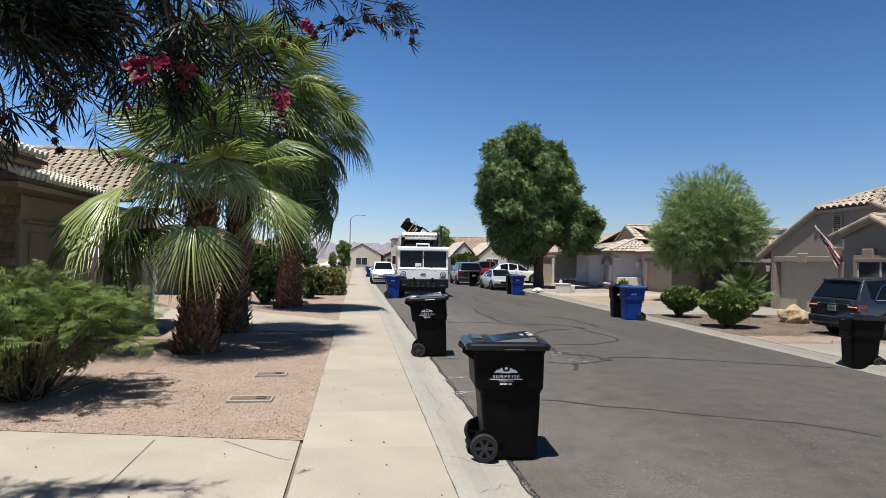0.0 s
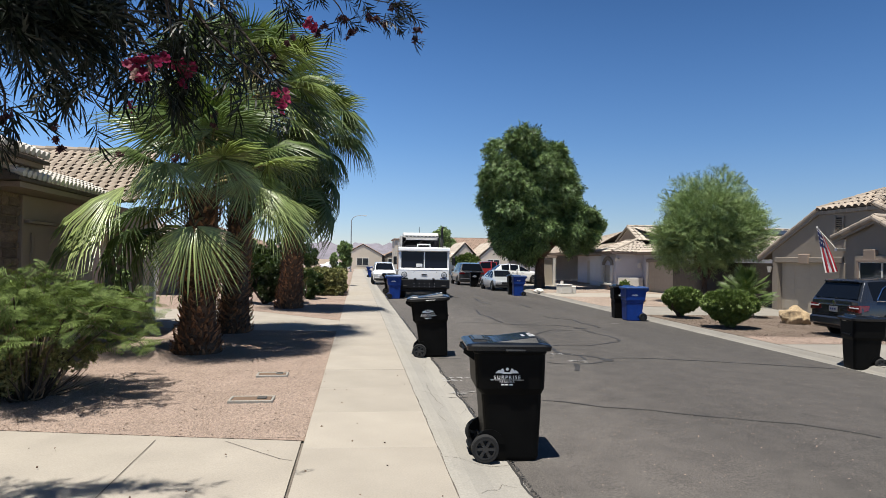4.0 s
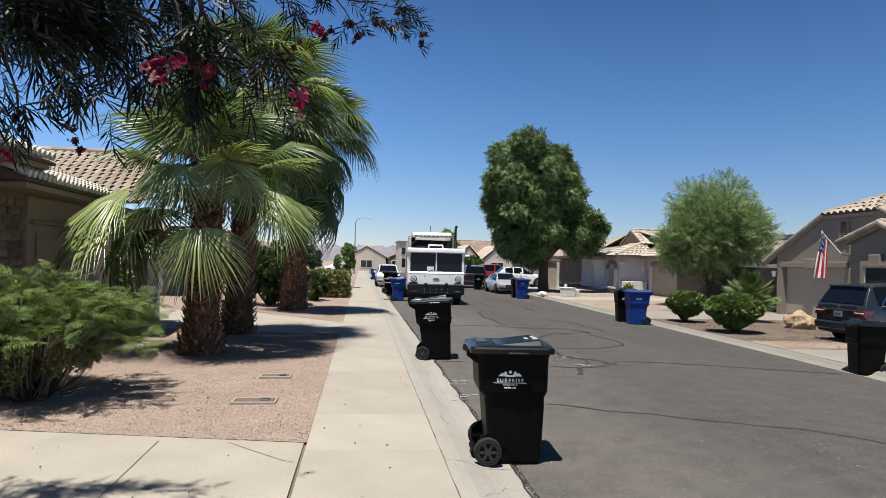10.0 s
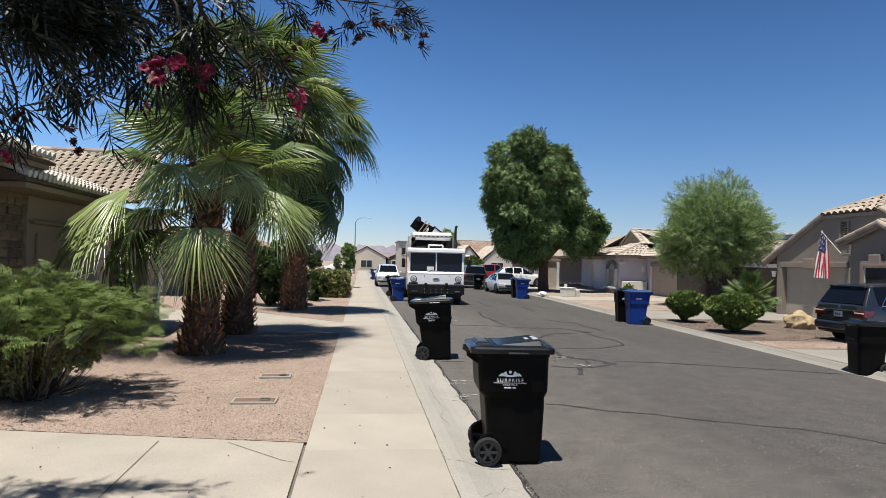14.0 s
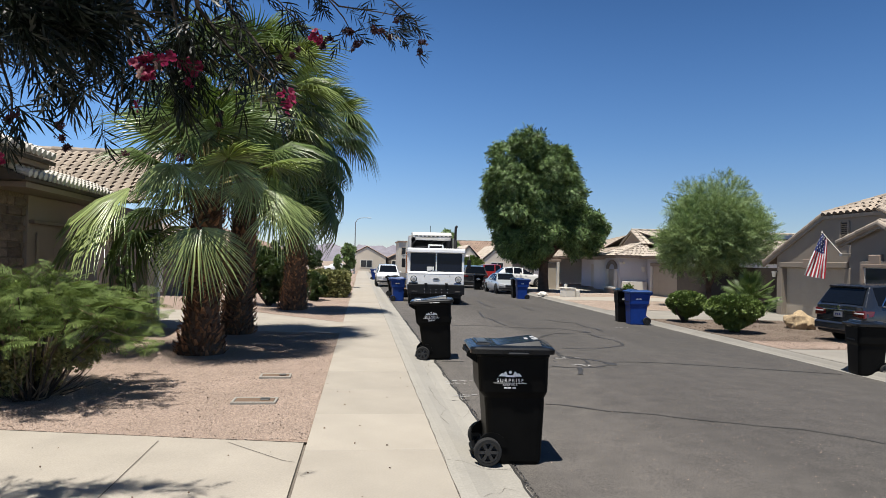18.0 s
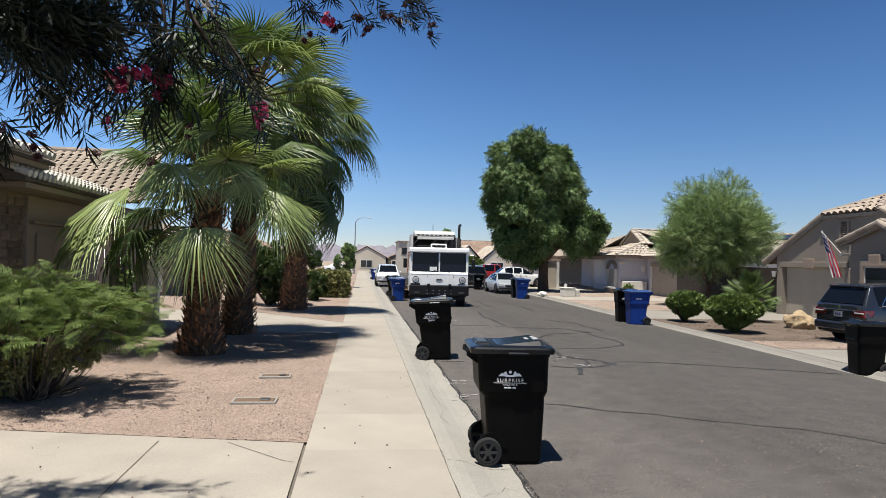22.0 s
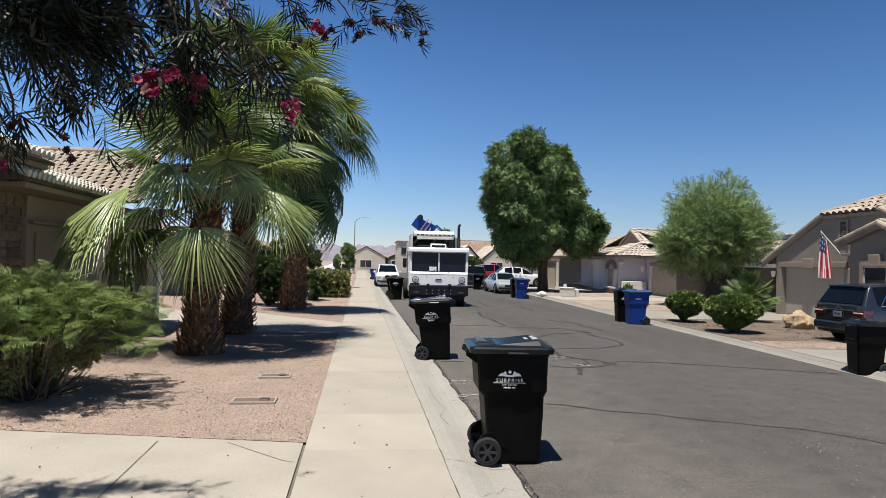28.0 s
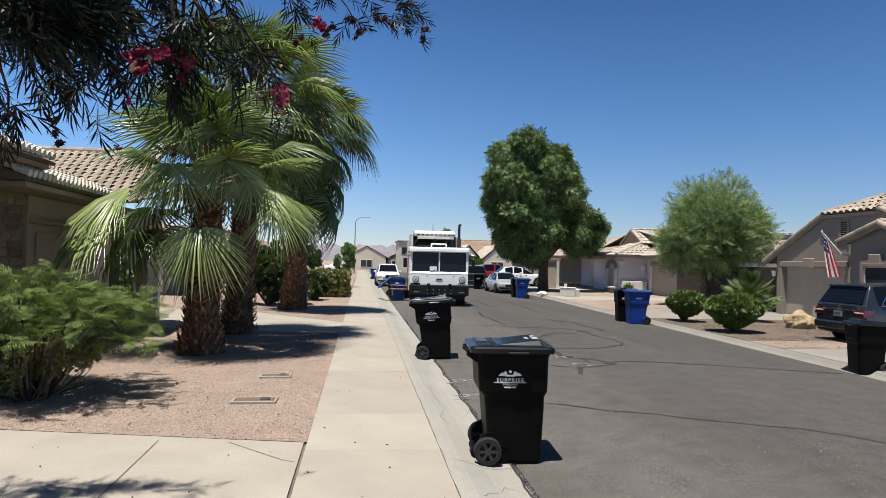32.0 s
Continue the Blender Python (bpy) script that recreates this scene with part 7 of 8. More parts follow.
    groups.append(branch("middle", L((200, -280, 1.1), (270, -60, 1.0), (330, 50, 1.0), (345, 110, 1.0), (360, 160, 1.0)), 2.3, 58, 0.038, 0.6, Fl((345, 135, 1.0, 0.95, 0), (350, 165, 1, 0.4, 0)), Pd((405, 215, 1.05), (408, 235, 1.05)), seed=5))
    groups.append(branch("middle", L((280, -300, 1.1), (350, -60, 1.05), (420, 40, 1.0), (470, 95, 1.0), (520, 165, 1.0)), 2.5, 60, 0.038, 0.45, Fl((528, 190, 1.0, 0.75, 0)), Pd((500, 110, 1), (338, 300, 1), (240, 296, 1)), seed=6))
    groups.append(branch("twig", L((330, -280, 1.0), (430, -60, 1.0), (500, 10, 1.0), (550, 55, 1.0)), 2.4, 24, 0.022, 0.3, Fl((553, 55, 1.0, 0.55, 0)), Pd((565, 72, 1), (520, 80, 1), (512, 88, 1)), seed=7, size=(0.35, 0.6)))
    groups.append(branch("twig", L((420, -260, 1.0), (530, -60, 1.0), (600, 20, 1.0), (628, 70, 1.0)), 2.4, 14, 0.02, 0.3, pods=Pd((625, 66, 1), (618, 74, 1), (607, 45, 1)), seed=8, size=(0.3, 0.5)))
    groups.append(branch("twig", L((470, -240, 1.0), (600, -60, 1.0), (690, -10, 1.0), (730, 25, 1.0), (742, 75, 1.0)), 2.4, 18, 0.018, 0.3, pods=Pd((741, 62, 1), (738, 76, 1), (684, 53, 1), (668, 42, 1), (700, 20, 1)), seed=9, size=(0.3, 0.45)))
    groups.append(branch("twig", L((480, -240, 1.0), (520, -60, 1.0), (590, 0, 1.0), (660, 8, 1.0), (720, 18, 1.0)), 2.4, 46, 0.018, 0.5, pods=Pd((610, 45, 1), (575, 60, 1), (655, 40, 1)), seed=12, size=(0.3, 0.5)))
    # the thick dark crown close overhead at the corner
    groups.append(branch("crown", L((-400, -300, 0.9), (-150, -110, 0.9), (10, 0, 0.9), (80, 25, 0.9), (130, 15, 0.9)), 1.9, 210, 0.05, 0.25, seed=10))
    groups.append(branch("crown", L((-420, -200, 1.0), (-200, -20, 1.0), (-20, 30, 1.0), (90, 55, 1.0)), 2.6, 140, 0.05, 0.35, seed=11))
    # the dark sprays that hang before the palm's crown
    groups.append(branch("middle", L((180, -260, 1.0), (255, -60, 1.0), (300, 20, 1.0), (315, 85, 1.0)), 2.1, 34, 0.050, 0.5, seed=13))
    groups.append(branch("middle", L((290, -220, 1.0), (345, 30, 1.0), (400, 95, 1.0), (485, 160, 1.0)), 2.2, 26, 0.030, 0.4, seed=14))
    groups.append(branch("middle", L((140, -220, 1.0), (190, 0, 1.0), (212, 100, 1.0), (222, 200, 1.0)), 2.2, 20, 0.042, 0.7, seed=15))
    groups.append(branch("middle", L((300, -220, 1.0), (325, 0, 1.0), (332, 100, 1.0), (345, 200, 1.0)), 2.3, 24, 0.034, 0.7, seed=16))
    # unseen crown added above and behind the view to shade the visible sprays
    P = np.stack([rng.uniform(-4.0, 0.8, 7500), rng.uniform(-1.8, 2.6, 7500), rng.uniform(3.0, 4.8, 7500)], axis=1)
    # a rounded crown with an uneven edge
    P = P[((P[:, 0] + 1.6) / 2.3) ** 2 + ((P[:, 1] - 0.4) / 2.2) ** 2 + ((P[:, 2] - 3.5) / 1.2) ** 2 < rng.uniform(0.55, 1.1, len(P))]
    P = P[P[:, 2] > 2.45 + 0.42 * P[:, 1]]
    V, F = scatter(*spray, turns(rng, len(P), rng.normal(0, 0.5, (len(P), 3)), 0.4, 0.6, (1.0, 1.5)), P)
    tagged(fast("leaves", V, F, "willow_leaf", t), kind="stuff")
    # higher boughs outside the view, which shade the driveway
    P = np.array([(-2.85 + rng.normal(0, 0.48), 4.58 + rng.normal(0, 0.09), 4.5 + rng.normal(0, 0.10)) for _ in range(230)])
    V, F = scatter(*spray, turns(rng, len(P), np.tile((0.5, 0.3, -0.1), (len(P), 1)), 0.3, 0.6, (0.9, 1.4)), P)
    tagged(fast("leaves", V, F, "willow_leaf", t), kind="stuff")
    return t, groups


willow_tree, willow_branches = willow()


# ---- parked cars ----
def car(label, m, paint, st, L, wid, wheel_y, wr=0.33, cat="car", grille="black_paint", trim="black_paint", wrap=False):
    """A car with its nose towards local +y. st: stations (y, half-width share, underside, shoulder, belt, top, top half-width share, glass)."""
    c = thing("car", m, label, cat, "parked cars")
    k = bmesh.new()
    hw = wid / 2
    rings = []
    for y, wf, zb, zs, zl, zt, tf, g in st:
        w, t = hw * wf, hw * tf
        right = [(w * 0.90, zb), (w, zb + 0.14), (w, zs), (w * 0.965, zl), (t, zt), (t * 0.6, zt + 0.025)]
        ring = [k.verts.new((x, y, z)) for x, z in right] + [k.verts.new((-x, y, z)) for x, z in right[::-1]]
        rings.append(ring)
    n = 12
    for a, b in zip(rings, rings[1:]):
        for i in range(n):
            k.faces.new((a[i], a[(i + 1) % n], b[(i + 1) % n], b[i]))
    k.faces.new(rings[0][::-1])
    k.faces.new(rings[-1])
    bmesh.ops.recalc_face_normals(k, faces=k.faces[:])
    co = [[v.co.copy() for v in r] for r in rings]
    body = part("body", k, paint, c)
    body.data.polygons.foreach_set("use_smooth", [True] * len(body.data.polygons))
    body.data.set_sharp_from_angle(angle=radians(48))
    bev = body.modifiers.new("rounding", "BEVEL")
    bev.width, bev.segments, bev.limit_method, bev.angle_limit = 0.045, 3, "ANGLE", radians(24)

    def pane(q, name, inset, mat="glass", off=0.008):
        q = [Vector(p) for p in q]
        cen = sum(q, Vector()) / 4
        nrm = (q[1] - q[0]).cross(q[3] - q[0])
        if nrm.length == 0:
            nrm = (q[2] - q[0]).cross(q[3] - q[1])
        nrm.normalize()
        if nrm.dot(Vector((cen.x, (cen.y - L / 2) * 0.5, 0.4))) < 0:
            nrm = -nrm
        p = [cen + (v - cen) * inset + nrm * off for v in q]
        p2 = [v - nrm * 0.02 for v in p]
        part(name, quadbox(p2, p), mat, c)

    for i, s in enumerate(st[:-1]):
        a, b = co[i], co[i + 1]
        if "s" in s[7]:
            pane((a[3], b[3], b[4], a[4]), "side_window", 0.88)
            pane((a[8], b[8], b[7], a[7]), "side_window", 0.88)
        if "f" in s[7]:
            pane((a[4], b[4], b[7], a[7]), "windscreen", 0.90, off=0.032)
        if "r" in s[7]:
            pane((a[4], b[4], b[7], a[7]), "rear_window", 0.90, off=0.034)
    # wheels with arches
    for y in wheel_y:
        for s in (-1, 1):
            part("wheel_arch", C((s * hw * 0.90, y, wr), (s * hw * 1.006, y, wr), wr * 1.16, seg=20), "black_paint", c)
            wheel_parts("wheel", c, pose(s * hw * 0.93, y, wr, 0, 0, 90), wr, 0.21, wr * 0.64, 7, "steel")
    y0, y1 = st[0][0], st[-1][0]
    zs0, zs1 = st[1][3] - (0.06 if wrap else 0.0), st[-2][3]
    for s in (-1, 1):
        if wrap:
            lamp = part("tail_lamp", quadbox([(s * hw * 0.50, y0 - 0.005, zs0 + 0.02), (s * hw * 0.95, y0 - 0.02, zs0 - 0.02), (s * hw * 1.008, y0 + 0.20, zs0 + 0.05), (s * hw * 0.50, y0 + 0.1, zs0 + 0.02)],
                                             [(s * hw * 0.50, y0 + 0.0, zs0 + 0.15), (s * hw * 0.94, y0 - 0.01, zs0 + 0.17), (s * hw * 1.003, y0 + 0.24, zs0 + 0.17), (s * hw * 0.50, y0 + 0.1, zs0 + 0.15)], 0.012), "red_lens", c)
            part("lamp_insert", B(s * hw * 0.60, y0 - 0.03, zs0 + 0.085, s * hw * 0.93, y0 - 0.004, zs0 + 0.115, 0.006), "clear_lens", lamp, "clear strip in the lamp")
            part("belt_strip", tube([(s * hw * 0.985, 0.42, st[2][4] + 0.03), (s * hw * 0.975, 1.3, st[3][4] + 0.02), (s * hw * 0.975, 3.1, st[5][4] + 0.01)], 0.014, 6), "chrome", c)
            part("pillar_strip", tube([(s * hw * 0.965, 0.44, st[2][4] + 0.04), (s * hw * 0.86, 0.66, st[2][4] + 0.32), (s * hw * 0.745, 0.98, st[2][5] - 0.02)], 0.016, 6), "chrome", c)
        else:
            part("tail_lamp", B(s * hw * 0.54, y0 - 0.02, zs0 + 0.0, s * hw * 0.985, y0 + 0.16, zs0 + 0.14, 0.03), "red_lens", c)
        part("head_lamp", B(s * hw * 0.55, y1 - 0.14, zs1 - 0.10, s * hw * 0.96, y1 + 0.015, zs1 + 0.05, 0.02), "clear_lens", c)
        ym = [q[0] for q in st if "f" in q[7]]
        if ym:
            part("side_mirror", B(s * hw * 1.0, ym[0] - 0.25, st[-3][4] + 0.02, s * hw * 1.17, ym[0] - 0.12, st[-3][4] + 0.17, 0.03), paint, c)
        for y in (L * 0.36, L * 0.55):
            part("door_handle", B(s * hw * 0.99, y, zs0 + 0.06, s * hw * 1.015, y + 0.16, zs0 + 0.09, 0.006), trim, c)
    part("grille", B(-hw * 0.45, y1 - 0.05, zs1 - 0.20, hw * 0.45, y1 + 0.012, zs1 - 0.02, 0.015), grille, c)
    part("front_bumper", B(-hw * 0.92, y1 - 0.15, st[-1][2] + 0.02, hw * 0.92, y1 + 0.03, st[-1][2] + 0.16, 0.03), trim, c)
    part("rear_bumper", B(-hw * 0.94, y0 - 0.06, st[0][2] + 0.02, hw * 0.94, y0 + 0.15, st[0][2] + 0.24, 0.04), paint, c)
    pl = part("number_plate", B(-0.15, y0 - 0.035, zs0 - 0.03, 0.15, y0 - 0.012, zs0 + 0.11, 0.005), "steel", c)
    for x in (-0.10, -0.03, 0.05):
        part("plate_bar", B(x, y0 - 0.039, zs0 + 0.02, x + 0.05, y0 - 0.0355, zs0 + 0.07), "flag_blue", pl)
    part("bright_strip", B(-hw * 0.60, y0 - 0.02, zs0 + 0.135, hw * 0.60, y0 + 0.03, zs0 + 0.165, 0.008), "chrome", c)
    if wrap:
        part("spoiler", quadbox([(-hw * 0.70, 0.20, st[2][5] - 0.05), (hw * 0.70, 0.20, st[2][5] - 0.05), (hw * 0.70, 0.5, st[2][5] - 0.01), (-hw * 0.70, 0.5, st[2][5] - 0.01)],
                                [(-hw * 0.66, 0.18, st[2][5] + 0.005), (hw * 0.66, 0.18, st[2][5] + 0.005), (hw * 0.66, 0.6, st[2][5] + 0.045), (-hw * 0.66, 0.6, st[2][5] + 0.045)], 0.015), paint, c)
        part("rear_wiper", tube([(0.0, 0.03, st[1][5] + 0.02), (0.14, 0.06, st[1][5] + 0.06), (0.42, 0.07, st[1][5] + 0.08)], 0.012, 6), "black_paint", c)
        part("tailgate_seam", B(-hw * 0.9, y0 - 0.008, st[0][2] + 0.27, hw * 0.9, y0 + 0.01, st[0][2] + 0.285), "black_paint", c)
        part("exhaust_trim", B(-hw * 0.8, y0 - 0.03, st[0][2] - 0.02, hw * 0.8, y0 + 0.08, st[0][2] + 0.05, 0.01), "black_paint", c)
    part("badge", C((0, y0 - 0.02, zs0 + 0.22), (0, y0 + 0.06, zs0 + 0.22), 0.045, seg=12), "chrome", c)
    return c


VAN = [(0.0, 0.90, 0.30, 0.74, 0.93, 0.95, 0.88, ""), (0.05, 0.97, 0.24, 0.76, 0.96, 0.99, 0.90, "r"), (0.30, 1.0, 0.22, 0.76, 0.97, 1.47, 0.72, "s"), (1.25, 1.0, 0.2, 0.76, 0.96, 1.53, 0.73, "s"),
       (2.3, 1.0, 0.2, 0.75, 0.95, 1.53, 0.73, "s"), (3.1, 1.0, 0.2, 0.74, 0.94, 1.47, 0.71, "sf"), (3.85, 0.99, 0.2, 0.73, 0.92, 0.97, 0.84, ""), (4.5, 0.95, 0.22, 0.68, 0.82, 0.86, 0.80, ""), (4.75, 0.82, 0.3, 0.55, 0.68, 0.72, 0.70, "")]
SEDAN = [(0.0, 0.84, 0.32, 0.66, 0.82, 0.86, 0.80, ""), (0.10, 0.94, 0.26, 0.70, 0.88, 0.94, 0.82, ""), (0.75, 0.99, 0.2, 0.70, 0.90, 0.97, 0.82, "r"), (1.35, 1.0, 0.2, 0.70, 0.90, 1.34, 0.66, "s"),
         (2.2, 1.0, 0.2, 0.70, 0.90, 1.40, 0.67, "s"), (2.75, 1.0, 0.2, 0.69, 0.89, 1.36, 0.66, "sf"), (3.45, 0.99, 0.2, 0.68, 0.86, 0.92, 0.80, ""), (4.2, 0.94, 0.22, 0.64, 0.74, 0.79, 0.78, ""), (4.5, 0.80, 0.3, 0.52, 0.62, 0.66, 0.66, "")]
CROSS = [(0.0, 0.90, 0.35, 0.80, 1.0, 1.02, 0.86, ""), (0.06, 0.97, 0.30, 0.82, 1.03, 1.06, 0.88, "r"), (0.60, 1.0, 0.25, 0.82, 1.06, 1.50, 0.70, "s"), (1.3, 1.0, 0.22, 0.82, 1.05, 1.60, 0.71, "s"),
         (2.05, 1.0, 0.22, 0.81, 1.03, 1.53, 0.70, "sf"), (3.0, 0.99, 0.22, 0.80, 1.0, 1.05, 0.84, ""), (3.85, 0.95, 0.25, 0.74, 0.92, 0.96, 0.80, ""), (4.15, 0.84, 0.33, 0.60, 0.75, 0.80, 0.70, "")]
TRUCK4 = [(0.0, 0.95, 0.45, 0.85, 1.05, 1.07, 0.94, ""), (0.05, 0.99, 0.42, 0.87, 1.08, 1.10, 0.95, ""), (1.7, 1.0, 0.4, 0.87, 1.08, 1.10, 0.95, ""), (1.75, 1.0, 0.4, 0.87, 1.10, 1.12, 0.92, "r"), (1.95, 1.0, 0.4, 0.87, 1.12, 1.74, 0.76, "s"),
          (3.0, 1.0, 0.4, 0.87, 1.12, 1.80, 0.76, "s"), (3.5, 1.0, 0.4, 0.87, 1.10, 1.74, 0.75, "sf"), (4.1, 1.0, 0.4, 0.86, 1.06, 1.15, 0.88, ""), (5.1, 0.97, 0.42, 0.84, 1.02, 1.06, 0.86, ""), (5.3, 0.9, 0.5, 0.72, 0.92, 0.96, 0.8, "")]


def sized(st, kl, kh):
    return [(y * kl, w, zb * kh, zs * kh, zl * kh, zt * kh, t, g) for y, w, zb, zs, zl, zt, t, g in st]


car("dark blue-grey family car parked in a driveway, tail to the street", pose(11.95, 15.75, 0.10, 0, 0, -90), "dark_paint", sized(VAN, 1.0, 0.98), 4.75, 1.86, (0.85, 3.85), 0.33, wrap=True)
car("white sport utility car parked along the near kerb", pose(2.05, 55.6, 0.02, 0, 0, 180), "car_white", sized(VAN, 1.05, 1.08), 5.0, 1.8, (0.9, 4.05), 0.36, grille="steel")
car("silver sedan parked along the far kerb", pose(9.17, 45.9, 0.02, 0, 0, 182), "silver_paint", sized(SEDAN, 0.97, 0.93), 4.4, 1.62, (0.8, 3.6), 0.31)
car("black sport utility car parked along the far kerb", pose(8.55, 50.3, 0.02, 0, 0, 0), "car_black", sized(VAN, 1.0, 1.12), 4.75, 1.95, (0.85, 3.85), 0.37)
car("red pickup truck parked in a driveway", pose(9.3, 62.5, 0.1, 0, 0, -90), "car_red", sized(TRUCK4, 1.0, 0.98), 5.3, 1.9, (1.0, 4.35), 0.38)
car("white sport utility car parked in a driveway across the street", pose(10.9, 54.4, 0.1, 0, 0, -90), "car_white", sized(CROSS, 1.0, 1.0), 4.1, 1.8, (0.75, 3.35), 0.36)
car("white car parked in a driveway far along the near side", pose(-5.6, 104.0, 0.1, 0, 0, -90), "car_white", sized(SEDAN, 1.0, 1.0), 4.5, 1.8, (0.8, 3.7), 0.32)


# ---- street furniture and small things ----
def street_lamp():
    t = thing("street_lamp", pose(-0.95, 97.0, 0.05), "tall grey street lamp with a curved arm", "street lamp")
    part("pole", C((0, 0, 0), (0, 0, 7.4), 0.10, 0.06, 10), "galvanized", t)
    part("base", C((0, 0, 0), (0, 0, 0.35), 0.18, 0.13, 10), "galvanized", t)
    part("arm", tube([(0, 0, 7.3), (0.25, 0, 7.75), (0.8, 0, 8.0), (1.7, 0, 8.05)], [0.05, 0.045, 0.04, 0.035], 8), "galvanized", t)
    part("lamp_head", B(1.6, -0.12, 7.98, 2.2, 0.12, 8.08, 0.04), "galvanized", t)


street_lamp()


def boulder(x, y, z, sx, sy, sz, seed):
    k = bmesh.new()
    bmesh.ops.create_icosphere(k, subdivisions=4, radius=1)
    for v in k.verts:
        n = v.co.normalized()
        q = Vector((round(n.x * 1.6) / 1.6, round(n.y * 1.6) / 1.6, round(n.z * 1.6) / 1.6))
        d = 1 + 0.22 * noise.noise(n * 1.4 + Vector((seed, 0, 0))) + 0.09 * noise.noise(n * 4 + Vector((0, seed, 0))) + 0.03 * noise.noise(n * 11)
        p = n.lerp(q, 0.35) * d
        v.co = Vector((p.x * sx, p.y * sy, max(p.z, -0.55) * sz))
    return k


ob = bm_ob("boulder", boulder(0, 0, 0, 0.46, 0.38, 0.33, 3), "rock", label="", smooth=True)
ob.matrix_basis = pose(13.45, 19.45, 0.29)
tagged(ob, "rough tan boulder in the brown gravel", "rock")
ob = bm_ob("boulder", boulder(0, 0, 0, 0.45, 0.3, 0.28, 8), "rock", smooth=True)
ob.matrix_basis = pose(12.4, 29.2, 0.24)
tagged(ob, "flat orange-tan boulder beside the driveway", "rock")
ob = bm_ob("boulder", boulder(0, 0, 0, 0.3, 0.25, 0.16, 5), "stucco_white", smooth=True)
ob.matrix_basis = pose(10.6, 38.8, 0.18)
tagged(ob, "small white stone at the kerb", "rock")


def utility_box():
    t = thing("utility_box", pose(11.9, 38.0, 0.1, 0, 0, 12), "pale concrete utility box with a smaller one on it", "utility box")
    part("cabinet", B(-0.38, -0.3, 0, 0.32, 0.3, 0.48, 0.03), "stucco_white", t)
    part("cover", B(-0.4, -0.32, 0.48, 0.34, 0.32, 0.53, 0.015), "stucco_white", t)
    part("side_cabinet", B(0.34, -0.25, 0, 0.62, 0.28, 0.42, 0.03), "stucco_white", t)
    part("pipe_cap", C((-0.18, 0, 0.53), (-0.18, 0, 0.72), 0.10, 0.09, 10), "stucco_white", t)


utility_box()


def meter_box(x, y, w, d, rz, label):
    t = thing("meter_box", pose(x, y, 0.092, 0, 0, rz), label, "meter box", "meter boxes")
    k = bmesh.new()
    for q in ((-w / 2, -d / 2, w / 2, -d / 2 + 0.03), (-w / 2, d / 2 - 0.03, w / 2, d / 2), (-w / 2, -d / 2 + 0.03, -w / 2 + 0.03, d / 2 - 0.03), (w / 2 - 0.03, -d / 2 + 0.03, w / 2, d / 2 - 0.03)):
        B(q[0], q[1], -0.03, q[2], q[3], 0.032, 0.006, bm=k)
    part("rim", k, "gutter", t)
    part("cover", B(-w / 2 + 0.035, -d / 2 + 0.035, -0.02, w / 2 - 0.035, d / 2 - 0.035, 0.028, 0.004), "box_lid", t)
    part("reader_lid", B(w * 0.12, -0.05, 0.03, w * 0.34, 0.06, 0.045, 0.008), "iron", t)


meter_box(-1.27, 8.68, 0.54, 0.32, 0, "meter box with a tan lid set in pink gravel")
meter_box(-1.24, 10.5, 0.46, 0.30, 2, "second meter box half buried in pink gravel")


def flag():
    """A flag on a slanted pole at the garage; strips that swing on one another."""
    t = thing("flag", Matrix.Translation((16.42, 22.55, 3.30)) @ Matrix.Rotation(radians(0), 4, "Z"), "striped red, white and blue flag on a slanted pole", "flag")
    tip, foot = Vector((0, 0, 0)), Vector((0.30, -0.62, -0.80))
    part("pole", C(foot, tip, 0.014, seg=8), "stucco_white", t)
    part("finial", C(tip - Vector((0, 0, 0.03)), tip + Vector((0, 0, 0.05)), 0.03, 0.02, 8), "stucco_white", t)
    part("bracket", B(0.25, -0.70, -0.86, 0.63, -0.56, -0.76, 0.01), "steel", t)
    # four hanging panels side by side, narrow at the pole and wider below, each with its stripes and part of the blue field
    panels = []
    H, n, m = 1.62, 4, 12
    across = Vector((0.812, -0.578, 0))
    along_pole = (foot - tip).normalized()
    for i in range(n):
        hinge = tip + along_pole * (0.04 + i * 0.07)
        vs, fs, ids = [], [], []
        for r in range(m + 1):
            q = r / m
            wd = 0.05 + 0.09 * min(1.0, q * 1.6)
            for c in range(4):
                u = (c / 3 - 0.5) * wd
                p = across * u + Vector((0, 0, -H * q * (1 - 0.03 * i)))
                p += Vector((0.578, 0.812, 0)) * (0.03 * math.sin(q * 5 + c * 1.7 + i * 2.1))
                vs.append(tuple(p))
        for r in range(m):
            for c in range(3):
                k = r * 4 + c
                fs.append((k, k + 1, k + 5, k + 4))
                ids.append(2 if (r < 5 and i < 3) else (0 if (i * 3 + c) % 2 else 1))
        p = raw("flag_panel", vs, fs, ("flag_red", "flag_white", "flag_blue"), t, idx=ids, smooth=True)
        p.matrix_basis = Matrix.Translation(hinge)
        if i < 3:
            k = bmesh.new()
            nrm = Vector((-0.578, -0.812, 0))
            for r in range(6):
                cpt = across * (0.02 if r % 2 else -0.025) + Vector((0, 0, -0.07 - r * 0.1)) + nrm * 0.045
                bmesh.ops.create_circle(k, cap_ends=True, segments=5, radius=0.018, matrix=Matrix.Translation(cpt) @ nrm.to_track_quat("Z", "Y").to_matrix().to_4x4())
            tagged(part("star_print", k, "flag_white", p), kind="stuff")
        panels.append((p, hinge))
    return t, panels


flag_thing, flag_panels = flag()

